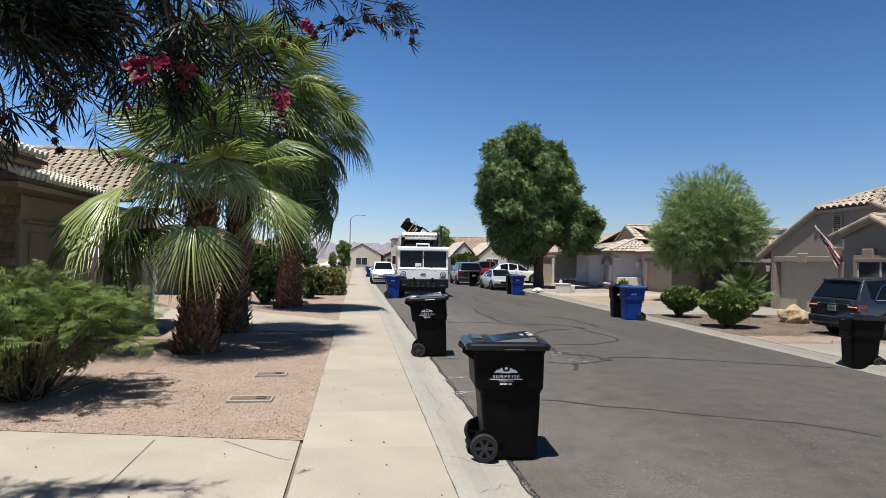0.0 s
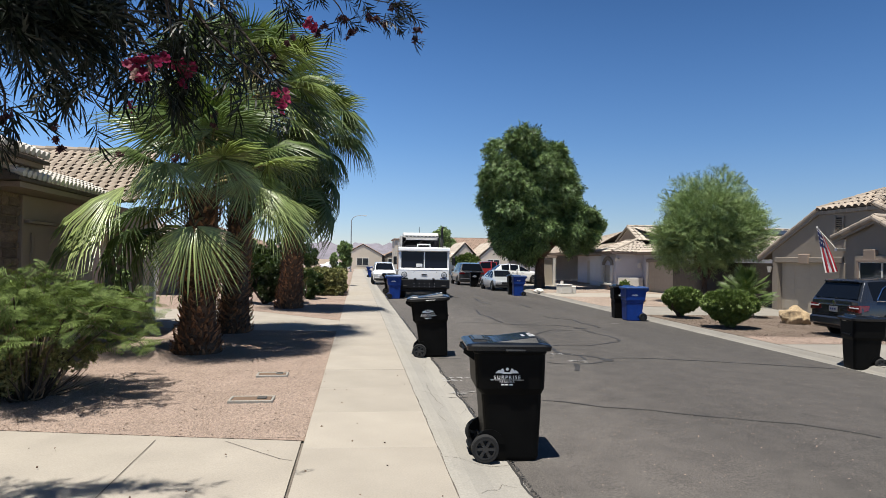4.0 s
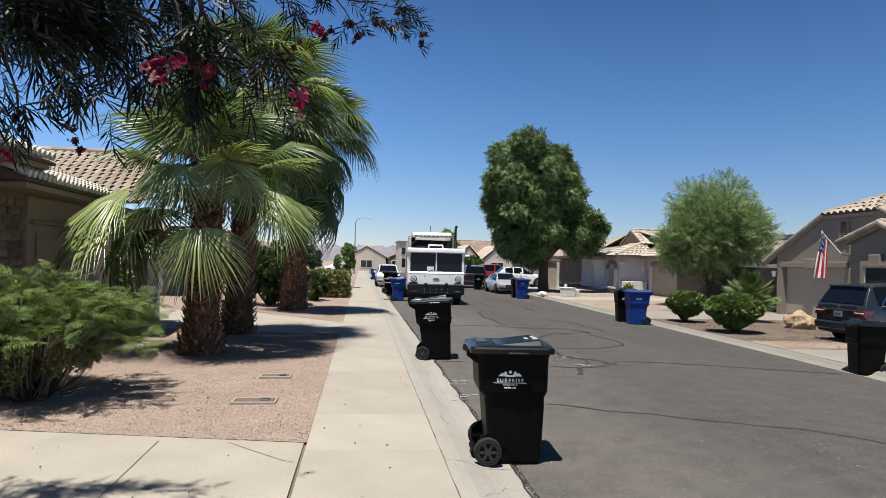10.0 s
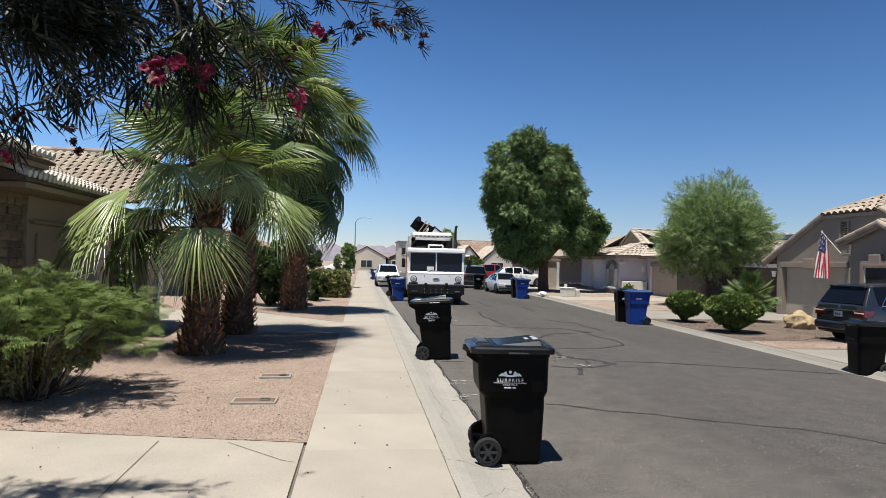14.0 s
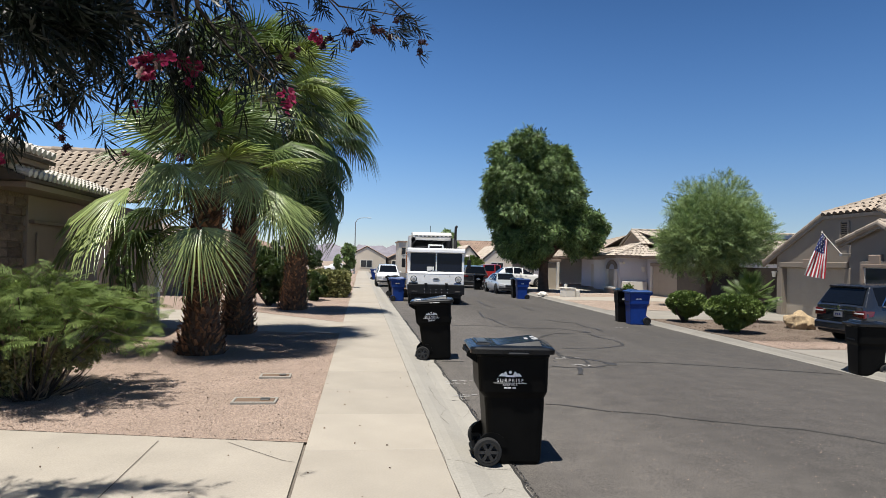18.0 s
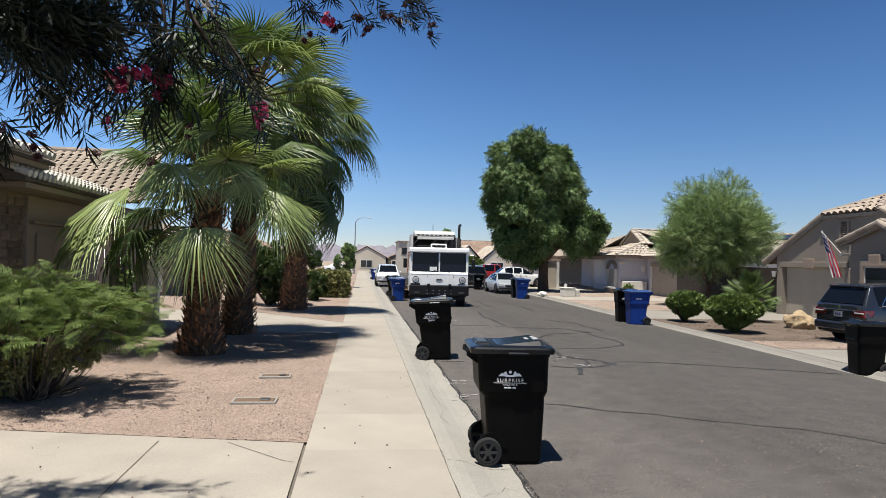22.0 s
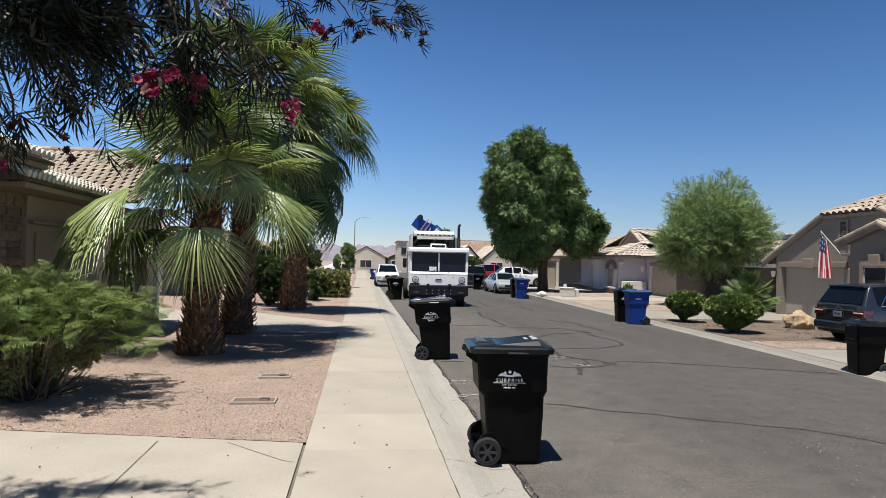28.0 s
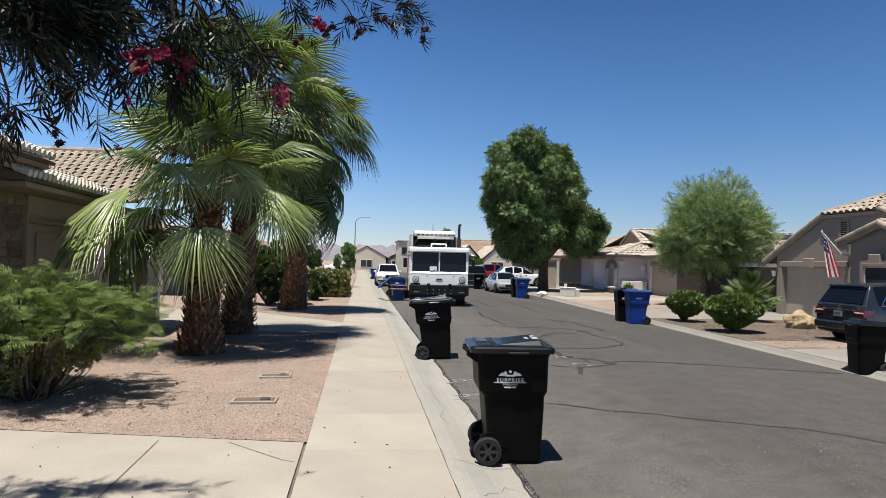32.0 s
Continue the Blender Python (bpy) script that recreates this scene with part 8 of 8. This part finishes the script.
# two small orange pots on the neighbour's entry, and a chair by a far door
for x in (-5.35, -5.12):
    k = bmesh.new()
    C((0, 0, 0), (0, 0, 0.22), 0.05, 0.075, 10, k)
    C((0, 0, 0.22), (0, 0, 0.34), 0.03, 0.004, 8, k)
    ob = bm_ob("garden_light", k, "orange_cone")
    ob.matrix_basis = pose(x, 24.6, 0.09)
    tagged(ob, "small orange garden marker beside the driveway", "garden marker")


# ---- marks on the road ----
def seam(points, w, mat, name, label, z=0.004, jag=0.03):
    """A narrow sealed crack that wanders over the crowned asphalt."""
    pts = [Vector((x, y, 0)) for x, y in points]
    fine = []
    for a, b in zip(pts, pts[1:]):
        n = max(2, int((b - a).length / 0.22))
        for i in range(n):
            p = a.lerp(b, i / n)
            p.x += jag * noise.noise((p.x * 2.1, p.y * 2.1, 3))
            p.y += jag * 1.6 * noise.noise((p.x * 1.7, p.y * 1.7, 9))
            fine.append(p)
    fine.append(pts[-1])
    vs, fs = [], []
    for i, p in enumerate(fine):
        d = (fine[min(i + 1, len(fine) - 1)] - fine[max(i - 1, 0)]).normalized()
        s = Vector((-d.y, d.x, 0)) * (w * (0.7 + 0.5 * noise.noise((p.x * 5, p.y * 5, 2))))
        u = (p.x - 1.42) / (kerb_x(p.y) - 1.42)
        zz = z + 0.05 * (1 - (2 * u - 1) ** 2)
        vs += [(p.x - s.x, p.y - s.y, zz), (p.x, p.y, zz + 0.004), (p.x + s.x, p.y + s.y, zz)]
        if i:
            k = len(vs) - 6
            fs += [(k, k + 1, k + 4, k + 3), (k + 1, k + 2, k + 5, k + 4)]
    ob = raw(name, vs, fs, mat)
    return tagged(ob, label, "road seam", kind="structure")


SEAM = "dark sealed crack in the asphalt"
seam([(2.49, 8.83), (2.72, 8.72), (3.17, 8.37), (3.69, 8.11), (4.22, 7.71), (4.65, 7.48), (5.08, 7.28), (5.41, 6.97), (5.61, 6.66)], 0.030, "tar", "road_seam_1", SEAM)
seam([(4.4, 16.55), (4.42, 15.84), (4.18, 14.37), (4.06, 13.39), (4.19, 13.08), (4.47, 12.94), (4.65, 12.64), (4.73, 12.36)], 0.062, "tar", "road_seam_2", SEAM)
seam([(3.49, 12.1), (3.7, 11.91), (3.99, 11.86), (4.28, 11.93), (4.59, 12.14)], 0.053, "tar", "road_seam_3", SEAM)
seam([(3.8, 13.06), (4.22, 13.32), (4.37, 12.85), (4.32, 12.41), (4.0, 12.12)], 0.045, "tar", "road_seam_4", SEAM)
seam([(3.95, 11.92), (3.87, 11.54), (3.72, 11.12)], 0.069, "tar", "road_seam_5", SEAM)
seam([(4.62, 12.28), (4.77, 12.43), (4.68, 12.14)], 0.088, "tar", "road_seam_6", SEAM)
seam([(4.86, 12.58), (5.37, 12.6), (5.88, 12.47), (7.01, 12.02), (7.94, 11.71), (8.78, 11.48)], 0.050, "tar", "road_seam_7", SEAM)
seam([(4.23, 14.47), (4.65, 14.59), (5.21, 14.53), (5.66, 14.86), (6.09, 15.2), (6.27, 15.76), (6.3, 16.35), (6.15, 16.97), (6.13, 17.79)], 0.056, "tar", "road_seam_8", SEAM)
seam([(6.05, 18.22), (6.22, 18.39), (6.24, 18.09)], 0.163, "tar", "road_seam_9", SEAM)
seam([(4.4, 16.55), (4.8, 17.24), (5.28, 17.84), (5.81, 17.75)], 0.050, "tar", "road_seam_10", SEAM)
seam([(2.72, 19.95), (3.73, 19.9), (4.32, 19.46), (5.01, 19.2), (5.75, 19.13), (6.19, 18.54)], 0.056, "tar", "road_seam_11", SEAM)
seam([(4.45, 25.17), (4.22, 23.06), (4.34, 22.17), (4.31, 20.92), (4.35, 19.98)], 0.062, "tar", "road_seam_12", SEAM)
seam([(5.77, 33.24), (5.49, 29.7), (5.64, 28.26)], 0.056, "tar", "road_seam_13", SEAM)
seam([(6.29, 22.25), (6.4, 21.62), (6.89, 21.08), (6.78, 19.94), (6.9, 19.26), (6.86, 18.61)], 0.062, "tar", "road_seam_14", SEAM)
seam([(6.94, 28.55), (6.91, 26.55)], 0.056, "tar", "road_seam_15", SEAM)
seam([(1.57, 12.81), (1.99, 12.75)], 0.030, "tar", "road_seam_16", SEAM)
seam([(1.28, 9.21), (1.53, 9.21)], 0.025, "tar", "road_seam_17", SEAM)
# crumbling edge of the asphalt, the joint behind the kerb, hairline cracks in the gutter
seam([(1.425, 2.0), (1.43, 14.0), (1.425, 34.0)], 0.016, "tar", "road_seam_30", "crumbling dark edge of the asphalt", 0.010, 0.05)


def hairline(points, name, z, w=0.005, jag=0.03, mat="joint"):
    """A thin dirt-filled crack in concrete."""
    fine = []
    pts = [Vector((x, y, 0)) for x, y in points]
    for a, b in zip(pts, pts[1:]):
        n = max(2, int((b - a).length / 0.12))
        for i in range(n + 1):
            p = a.lerp(b, i / n)
            p.x += jag * noise.noise((p.x * 3.1, p.y * 3.1, 4))
            fine.append(p)
    vs, fs = [], []
    for i, p in enumerate(fine):
        d = (fine[min(i + 1, len(fine) - 1)] - fine[max(i - 1, 0)]).normalized()
        s = Vector((-d.y, d.x, 0)) * w * (0.6 + 0.8 * abs(noise.noise((p.x * 9, p.y * 9, 1))))
        vs += [(p.x - s.x, p.y - s.y, z(p.x)), (p.x + s.x, p.y + s.y, z(p.x))]
        if i:
            k = len(vs) - 4
            fs.append((k, k + 1, k + 3, k + 2))
    tagged(raw(name, vs, fs, mat), "thin dirt-filled crack in pale concrete", "crack", kind="structure")


def kerb_z(x):
    sec = [(0.79, 0.10), (0.86, 0.099), (0.95, 0.085), (1.05, 0.05), (1.15, 0.015), (1.25, 0.0), (1.425, 0.008)]
    for (a, za), (b, zb) in zip(sec, sec[1:]):
        if a <= x <= b:
            return za + (zb - za) * (x - a) / (b - a) + 0.004
    return 0.105


hairline([(0.79, 1.0), (0.79, 12.0), (0.79, 40.0)], "kerb_joint", lambda x: 0.1045, 0.0045, 0.012)
hairline([(0.98, 7.6), (1.08, 8.6), (1.02, 9.6), (1.2, 10.6)], "kerb_crack_1", kerb_z, 0.0022, 0.09)
hairline([(1.15, 8.4), (1.3, 8.2), (1.41, 8.5)], "kerb_crack_2", kerb_z, 0.0022, 0.09)
hairline([(0.84, 9.9), (1.1, 9.8), (1.4, 10.1)], "kerb_crack_3", kerb_z, 0.0022, 0.09)
hairline([(1.1, 11.2), (1.22, 12.2), (1.36, 12.8)], "kerb_crack_4", kerb_z, 0.0022, 0.09)
hairline([(1.0, 5.2), (1.2, 5.6), (1.35, 5.5)], "kerb_crack_5", kerb_z, 0.0022, 0.09)
for i, y in enumerate((6.1, 9.2, 12.2, 15.3, 18.3, 21.4, 24.4)):
    hairline([(0.81, y), (1.1, y), (1.41, y)], f"kerb_cut_{i + 1}", kerb_z, 0.004, 0.004)
# manhole ring and worn paint flecks
k = bmesh.new()
C((0, 0, -0.02), (0, 0, 0.006), 0.36, seg=32, bm=k)
cover = bm_ob("manhole_cover", k, "iron")
cover.matrix_basis = pose(4.07, 12.69, 0.036)
tagged(cover, "cast iron manhole cover flush with the asphalt", "manhole", kind="structure")
rnd = random.Random(31)
for i, (x, y, w, l, q) in enumerate(((4.1, 13.07, 0.5, 0.25, 14), (4.06, 12.12, 0.4, 0.3, 14), (1.59, 10.54, 0.42, 0.35, 14), (1.57, 9.49, 0.4, 0.2, 12), (7.87, 19.9, 0.6, 0.08, 8), (2.97, 21.53, 0.4, 0.12, 7))):
    k = bmesh.new()
    for _ in range(q):
        cx, cy = x + rnd.uniform(-w, w) / 2, y + rnd.uniform(-l, l) / 2
        a, c = rnd.uniform(0.02, 0.07), rnd.uniform(0.008, 0.02)
        u = (cx - 1.35) / (kerb_x(cy) - 1.35)
        z = 0.008 + 0.05 * (1 - (2 * u - 1) ** 2) + 0.0004 * _
        k.faces.new([k.verts.new((cx + a * math.cos(t) * rnd.uniform(0.6, 1.2), cy + c * math.sin(t) * rnd.uniform(0.5, 1.4), z)) for t in (2 * math.pi * v / 9 for v in range(9))])
    tagged(bm_ob(f"road_mark_{i + 1}", k, "street_paint"), "worn flecks of pale road paint", "road mark", kind="structure")


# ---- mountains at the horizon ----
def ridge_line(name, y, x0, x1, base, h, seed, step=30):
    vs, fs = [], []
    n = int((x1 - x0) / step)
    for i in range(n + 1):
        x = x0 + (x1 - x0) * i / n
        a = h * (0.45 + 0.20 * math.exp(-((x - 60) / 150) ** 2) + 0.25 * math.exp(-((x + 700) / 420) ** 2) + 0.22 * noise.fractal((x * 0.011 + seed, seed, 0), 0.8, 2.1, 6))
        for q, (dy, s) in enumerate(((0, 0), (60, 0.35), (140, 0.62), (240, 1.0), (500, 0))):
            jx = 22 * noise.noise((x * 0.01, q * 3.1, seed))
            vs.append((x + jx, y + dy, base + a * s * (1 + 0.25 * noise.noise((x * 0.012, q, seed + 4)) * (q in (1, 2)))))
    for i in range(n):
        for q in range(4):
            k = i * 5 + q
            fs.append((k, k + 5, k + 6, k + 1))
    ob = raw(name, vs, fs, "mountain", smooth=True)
    return tagged(ob, "desert mountains on the horizon with haze in their colour", "mountain", kind="structure")


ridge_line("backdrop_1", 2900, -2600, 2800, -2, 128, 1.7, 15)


# ---- pavement slabs and gravel stones ----
PAVE = new("pavement")
tagged(PAVE, "pale concrete pavement slabs beside the gravel yard", "pavement", kind="structure")
src = None
y = -5.73
rnd = random.Random(4)
slab_bounds = []
while y < 70:
    ln = 1.52 if y < 46 else 3.0
    slab_bounds.append((y, y + ln))
    y += ln
kinds = {}
for y0, y1 in slab_bounds:
    ln = round(y1 - y0, 2)
    if ln not in kinds:
        kinds[ln] = B(-0.633, 0.0015, -0.08, 0.633, ln - 0.0015, 0.0, 0.003)
        kinds[ln] = part("slab", kinds[ln], "concrete", PAVE)
        ob = kinds[ln]
    else:
        ob = again("slab", kinds[ln], PAVE, Matrix())
    ob.matrix_basis = pose(0.155, y0, 0.102 + rnd.uniform(-0.002, 0.002), rnd.uniform(-0.05, 0.05), rnd.uniform(-0.08, 0.08), 0)
far_pave = sheet("pavement_end", "concrete", "pale concrete pavement running on to the street's end", [(-0.545, 70.05), (0.788, 70.05), (0.788, END), (-0.545, END)], 0.1, "pavement", step=6)

# saw cuts in the near driveway, filled with dirt
def seam_flat(points, w, name):
    vs, fs = [], []
    for i, p in enumerate(points):
        a, b = Vector(points[max(i - 1, 0)]), Vector(points[min(i + 1, len(points) - 1)])
        e = (b - a).normalized()
        vs += [(p[0] - e.y * w, p[1] + e.x * w, 0.086), (p[0] + e.y * w, p[1] - e.x * w, 0.086)]
        if i:
            k = len(vs) - 4
            fs.append((k, k + 1, k + 3, k + 2))
    tagged(raw(name, vs, fs, "joint"), "dirt-filled joint in the driveway concrete", "joint", kind="structure")


seam_flat([(-1.87, 5.0), (-1.91, 6.89)], 0.006, "road_seam_20")
seam_flat([(-1.24, 6.82), (-1.01, 6.57), (-0.65, 6.19), (-0.54, 6.13)], 0.0035, "road_seam_21")

# loose stones over the near gravel
rng = np.random.default_rng(31)
n = 130000
yy = 6.9 + 10.0 * rng.random(n) ** 1.5
xx = -0.49 - rng.random(n) ** 1.15 * 7.5
keep = yy > 6.79 - (xx + 0.57) * 0.193
keep &= yy < 16.9 - (xx + 0.57) * 0.168
xx, yy = xx[keep], yy[keep]
tv = np.array([(-1, -1, -0.4), (1, -1, -0.5), (1, 1, -0.4), (-1, 1, -0.5), (-0.55, -0.5, 0.6), (0.6, -0.5, 0.5), (0.5, 0.6, 0.65), (-0.5, 0.5, 0.5)]) * 0.5
tf = np.array([(4, 5, 6, 7), (0, 1, 5, 4), (1, 2, 6, 5), (2, 3, 7, 6), (3, 0, 4, 7)])
R = turns(rng, len(xx), np.tile((1.0, 0, 0), (len(xx), 1)), 0, 0.5, (0.010, 0.021), flat=0.6)
swell = np.array([0.012 * (noise.noise((x * 0.9, y * 0.9, 1)) + 0.5 * noise.noise((x * 2.7, y * 2.7, 5))) for x, y in zip(xx, yy)])
swell *= np.clip((-0.482 - xx) / 0.25, 0, 1)
P = np.stack([xx, yy, 0.0875 + swell + rng.uniform(-0.003, 0.004, len(xx))], axis=1)
V, F = scatter(tv, tf, R, P)
g = fast("gravel_stones", V, F, "stones", None)
tagged(g, "loose pink and tan gravel stones over the yard", "gravel", kind="stuff")


# pale grit on the asphalt, dark crumbs along the gutter's edge
def crumbs(name, mat, label, n, xs, ys, size, seed, z=None):
    q = np.random.default_rng(seed)
    x, y = q.uniform(*xs, n), ys[0] + (ys[1] - ys[0]) * q.random(n) ** 1.6
    u = (x - 1.42) / (9.03 + 0.05 * (y - 11.69) - 1.42)
    h = 0.05 * (1 - (2 * u - 1) ** 2) + 0.002 if z is None else np.full(n, z)
    V, F = scatter(tv, tf, turns(q, n, np.tile((1.0, 0, 0), (n, 1)), 0, 0.9, size, flat=0.5), np.stack([x, y, h], axis=1))
    tagged(fast(name, V, F, mat, None), label, "grit", kind="stuff")


crumbs("road_grit", "stones", "pale grit scattered over the asphalt", 1500, (1.6, 8.8), (4.5, 16.0), (0.004, 0.012), 51)
crumbs("yard_stones", "stones", "loose stones over the pink gravel strip", 2600, (9.75, 14.6), (14.4, 16.0), (0.008, 0.022), 54, 0.12)
crumbs("yard_stones", "bark_chip", "brown stones over the gravel yard", 6500, (9.95, 14.6), (15.9, 22.4), (0.008, 0.022), 55, 0.122)
crumbs("gutter_crumbs", "tar", "dark crumbs of asphalt along the gutter", 1500, (1.415, 1.475), (4.5, 22.0), (0.005, 0.018), 52, 0.006)
crumbs("leaf_litter", "box_lid", "a few dry leaves on the concrete", 40, (-3.0, 0.7), (4.8, 12.0), (0.008, 0.02), 53, 0.106)


# ---- what moves ----
TRUCK = ((0.0, 33.2), (4.4, 33.2), (5.0, 33.0), (5.5, 32.55), (6.0, 31.95), (6.5, 31.25), (7.0, 30.55), (7.5, 30.0), (8.0, 29.68), (8.6, 29.52), (20.1, 29.52),
         (20.6, 29.35), (21.0, 28.95), (21.4, 28.6), (21.8, 28.38), (22.2, 28.32), (32.0, 28.32))
# arm: seconds, turn in degrees, how far it is drawn in
ARM = ((0.0, 125, 0), (0.5, 124, 0), (0.9, 100, 0), (1.3, 62, 0), (1.65, 42, 0), (2.0, 28, 0), (2.4, 5, 0), (2.6, 0, 0), (3.2, 0, 0.75), (9.1, 0, 0.75), (9.6, 0, 0),
       (9.8, 2, 0), (10.2, 22, 0), (10.6, 44, 0), (11.0, 58, 0), (11.4, 78, 0), (11.8, 98, 0), (12.2, 120, 0), (12.6, 125, 0), (14.3, 125, 0), (14.5, 121, 0),
       (14.8, 98, 0), (15.2, 58, 0), (15.6, 24, 0), (16.0, 0, 0), (16.45, 0, 0.75), (22.0, 0, 0.75), (22.6, 0, 0), (23.8, 0, 0), (24.2, 5, 0), (24.6, 25, 0), (25.0, 42, 0),
       (25.2, 51, 0), (25.5, 68, 0), (25.9, 100, 0), (26.4, 125, 0), (28.4, 125, 0), (28.7, 116, 0), (29.0, 101, 0), (29.3, 62, 0), (29.6, 46, 0), (30.0, 31, 0),
       (30.4, 3, 0), (30.6, 0, 0), (32.0, 0, 0))


def tilt(deg):
    """The bin lags behind the arm at first and catches up at the top."""
    q = max(0.0, min(1.0, deg / 125))
    return 125 * (0.48 * q + 0.52 * q ** 3)


def reach(deg):
    """How far the arm runs out while it lifts."""
    return -0.45 * math.sin(math.pi * max(0.0, min(1.0, deg / 125))) ** 0.8


def lifted(spot, deg):
    """The pose of a bin that the arm has turned up from its spot by deg."""
    p = Vector((TX + PIVOT[0] + SHIFT, spot[1], PIVOT[2]))
    mid = Vector(spot) + Vector((0, 0, 0.6))
    now = p + Matrix.Rotation(radians(deg), 3, "Y") @ (mid - p) + Vector((reach(deg), 0, 0))
    return Matrix.Translation(now) @ Matrix.Rotation(radians(tilt(deg)), 4, "Y") @ Matrix.Translation(Vector(spot) - mid)


def lid_rows(rows):
    return [(t, pose(HINGE[0], 0, HINGE[1], 0, -a, 0)) for t, a in rows]


def along(t):
    for (t0, y0), (t1, y1) in zip(TRUCK, TRUCK[1:]):
        if t0 <= t <= t1:
            return y0 + (y1 - y0) * (t - t0) / (t1 - t0)
    return TRUCK[-1][1]


def motions():
    walk(truck, [(t, pose(TX, y, 0.03, 0, 0, YAW)) for t, y in TRUCK])
    times = sorted({t for t, _ in TRUCK} | {4.4 + 0.2 * i for i in range(22)} | {20.1 + 0.2 * i for i in range(11)})
    for wh, x, y in truck_wheels:
        spin = lambda t: Matrix.Translation((x, y, 0.49)) @ Matrix.Rotation((33.2 - along(t)) / 0.52, 4, "X") @ Matrix.Rotation(math.pi / 2, 4, "Z")
        walk(wh, [(t, spin(t)) for t in times])
    walk(lift_arm, [(t, Matrix.Translation((PIVOT[0] + s + reach(a), PIVOT[1], PIVOT[2])) @ Matrix.Rotation(radians(a), 4, "Y")) for t, a, s in ARM])
    walk(gripper, [(t, pose(GRIP[0], 0, GRIP[1], 0, tilt(a) - a, 0)) for t, a, s in ARM])
    walk(bin_a, [(t, lifted(SPOT_A, a)) for t, a, s in ARM if t <= 2.6] + [(32.0, pose(*SPOT_A))])
    walk(bin_b, [(0.0, pose(*SPOT_B))] + [(t, lifted(SPOT_B, a)) for t, a, s in ARM if 9.6 <= t <= 16.0] + [(32.0, pose(*SPOT_B))])
    walk(bin_c, [(0.0, pose(*SPOT_C))] + [(t, lifted(SPOT_C, a)) for t, a, s in ARM if 22.6 <= t <= 32.0])
    walk(lid_a, lid_rows(((0.0, 88), (0.5, 88), (0.8, 90), (1.2, 105), (1.6, 125), (2.0, 120), (2.3, 60), (2.6, 0), (32.0, 0))))
    walk(lid_b, lid_rows(((0.0, 0), (11.6, 0), (11.9, 20), (12.3, 80), (12.6, 88), (14.5, 88), (14.8, 95), (15.2, 110), (15.6, 110), (15.9, 50), (16.2, 0), (32.0, 0))))
    walk(lid_c, lid_rows(((0.0, 0), (25.6, 0), (25.9, 20), (26.3, 80), (26.6, 88), (28.7, 88), (29.0, 90), (29.3, 108), (29.6, 122), (30.0, 222), (30.3, 222), (30.6, 222), (32.0, 220))))
    movers()


# the wind on the hanging branches: seconds, sideways and downward drift of the blossoms in hundredths of a metre
WIND = ((0.0, -3.7, 1.5), (1.0, -2.4, 3.7), (2.0, -4.4, 2.9), (3.0, -4.6, 2.6), (6.0, -2.0, 1.7), (7.0, -2.0, 1.7), (8.0, -2.0, 1.7), (9.0, 0.0, 1.5), (10.0, 0.0, 0.5), (12.0, -0.3, 0.5),
        (13.0, 0.0, 0.0), (14.0, -0.5, 0.5), (17.0, -2.0, 1.5), (18.0, -3.9, 3.1), (19.0, -6.8, 1.7), (20.0, -7.9, 1.7), (21.0, -8.1, 3.9), (22.0, -12.0, 2.0), (23.0, -4.2, -0.2), (24.0, -2.4, -2.4),
        (25.0, -9.9, -5.2), (28.0, -2.2, -2.4), (29.0, -0.9, 0.0), (30.0, 1.3, 2.8), (31.0, 1.1, 4.0), (32.0, -5.9, 5.5))
TWIG = ((0.0, -1.6, 1.0), (3.0, -1.0, 1.2), (6.0, -0.4, 1.4), (9.0, -0.2, 0.6), (13.0, 0, 0), (17.0, -0.4, -1.0), (19.0, -1.0, -3.0), (21.0, 1.5, -1.0), (23.0, 5.6, 2.0), (25.0, 2.5, 0.6), (28.0, 0.2, 0.6), (32.0, 0.6, 1.4))
SWING = ((0.0, 30, 4), (1.0, 18, 3), (2.0, 5, 5), (3.0, 10, 4), (5.0, 16, 5), (6.0, 15, 3), (8.0, 15, 2), (9.0, 4, 2), (11.0, -8, 5), (13.0, -8, 9), (14.0, -3, 6), (17.0, -14, 11), (19.0, -3, 7), (20.0, 8, 5),
         (22.0, 15, 2), (23.0, 4, 2), (25.0, 1, 3), (27.0, 12, 4), (28.0, 2, 5), (28.5, 14, 4), (29.0, 30, 4), (31.0, 10, 4), (32.0, 12, 4))


def movers():
    view = Vector((math.sin(radians(6.85)), math.cos(radians(6.85)), 0))
    gains = (0.5, 0.6, 0.8, 1.0, 1.0, 0.8, 1.0, 1.0, 1.0, 1.0, 0.3, 0.4, 0.6, 0.7, 0.7, 0.9)
    for i, (br, g) in enumerate(zip(willow_branches, gains)):
        home = br.matrix_basis.translation.copy()
        rows = []
        for t, dx, dz in (TWIG if 6 <= i <= 9 else WIND):
            turn = Matrix.Rotation(-g * dx * 0.01 / 0.85, 4, view)
            rows.append((t, Matrix.Translation(home + Vector((0, 0, 1)) * dz * 0.01 * g) @ turn))
        walk(br, rows)
    walk(insect, [(t, Matrix.Translation(p)) for t, p in ((0.0, (0.35, 1.0, 0.09)), (24.5, (0.35, 1.0, 0.09)), (24.9, (0.073, 1.007, 1.457)), (25.0, (0.107, 0.999, 1.65)), (25.1, (0.169, 0.996, 1.443)), (25.6, (0.6, 1.2, 0.09)), (32.0, (0.6, 1.2, 0.09)))])
    axis = Vector((0.578, 0.812, 0))
    for i, (p, hinge) in enumerate(flag_panels):
        walk(p, [(t, Matrix.Translation(hinge) @ Matrix.Rotation(radians(-(a - 0.5 * b * (1.5 - i))), 4, axis)) for t, a, b in SWING])


motions()
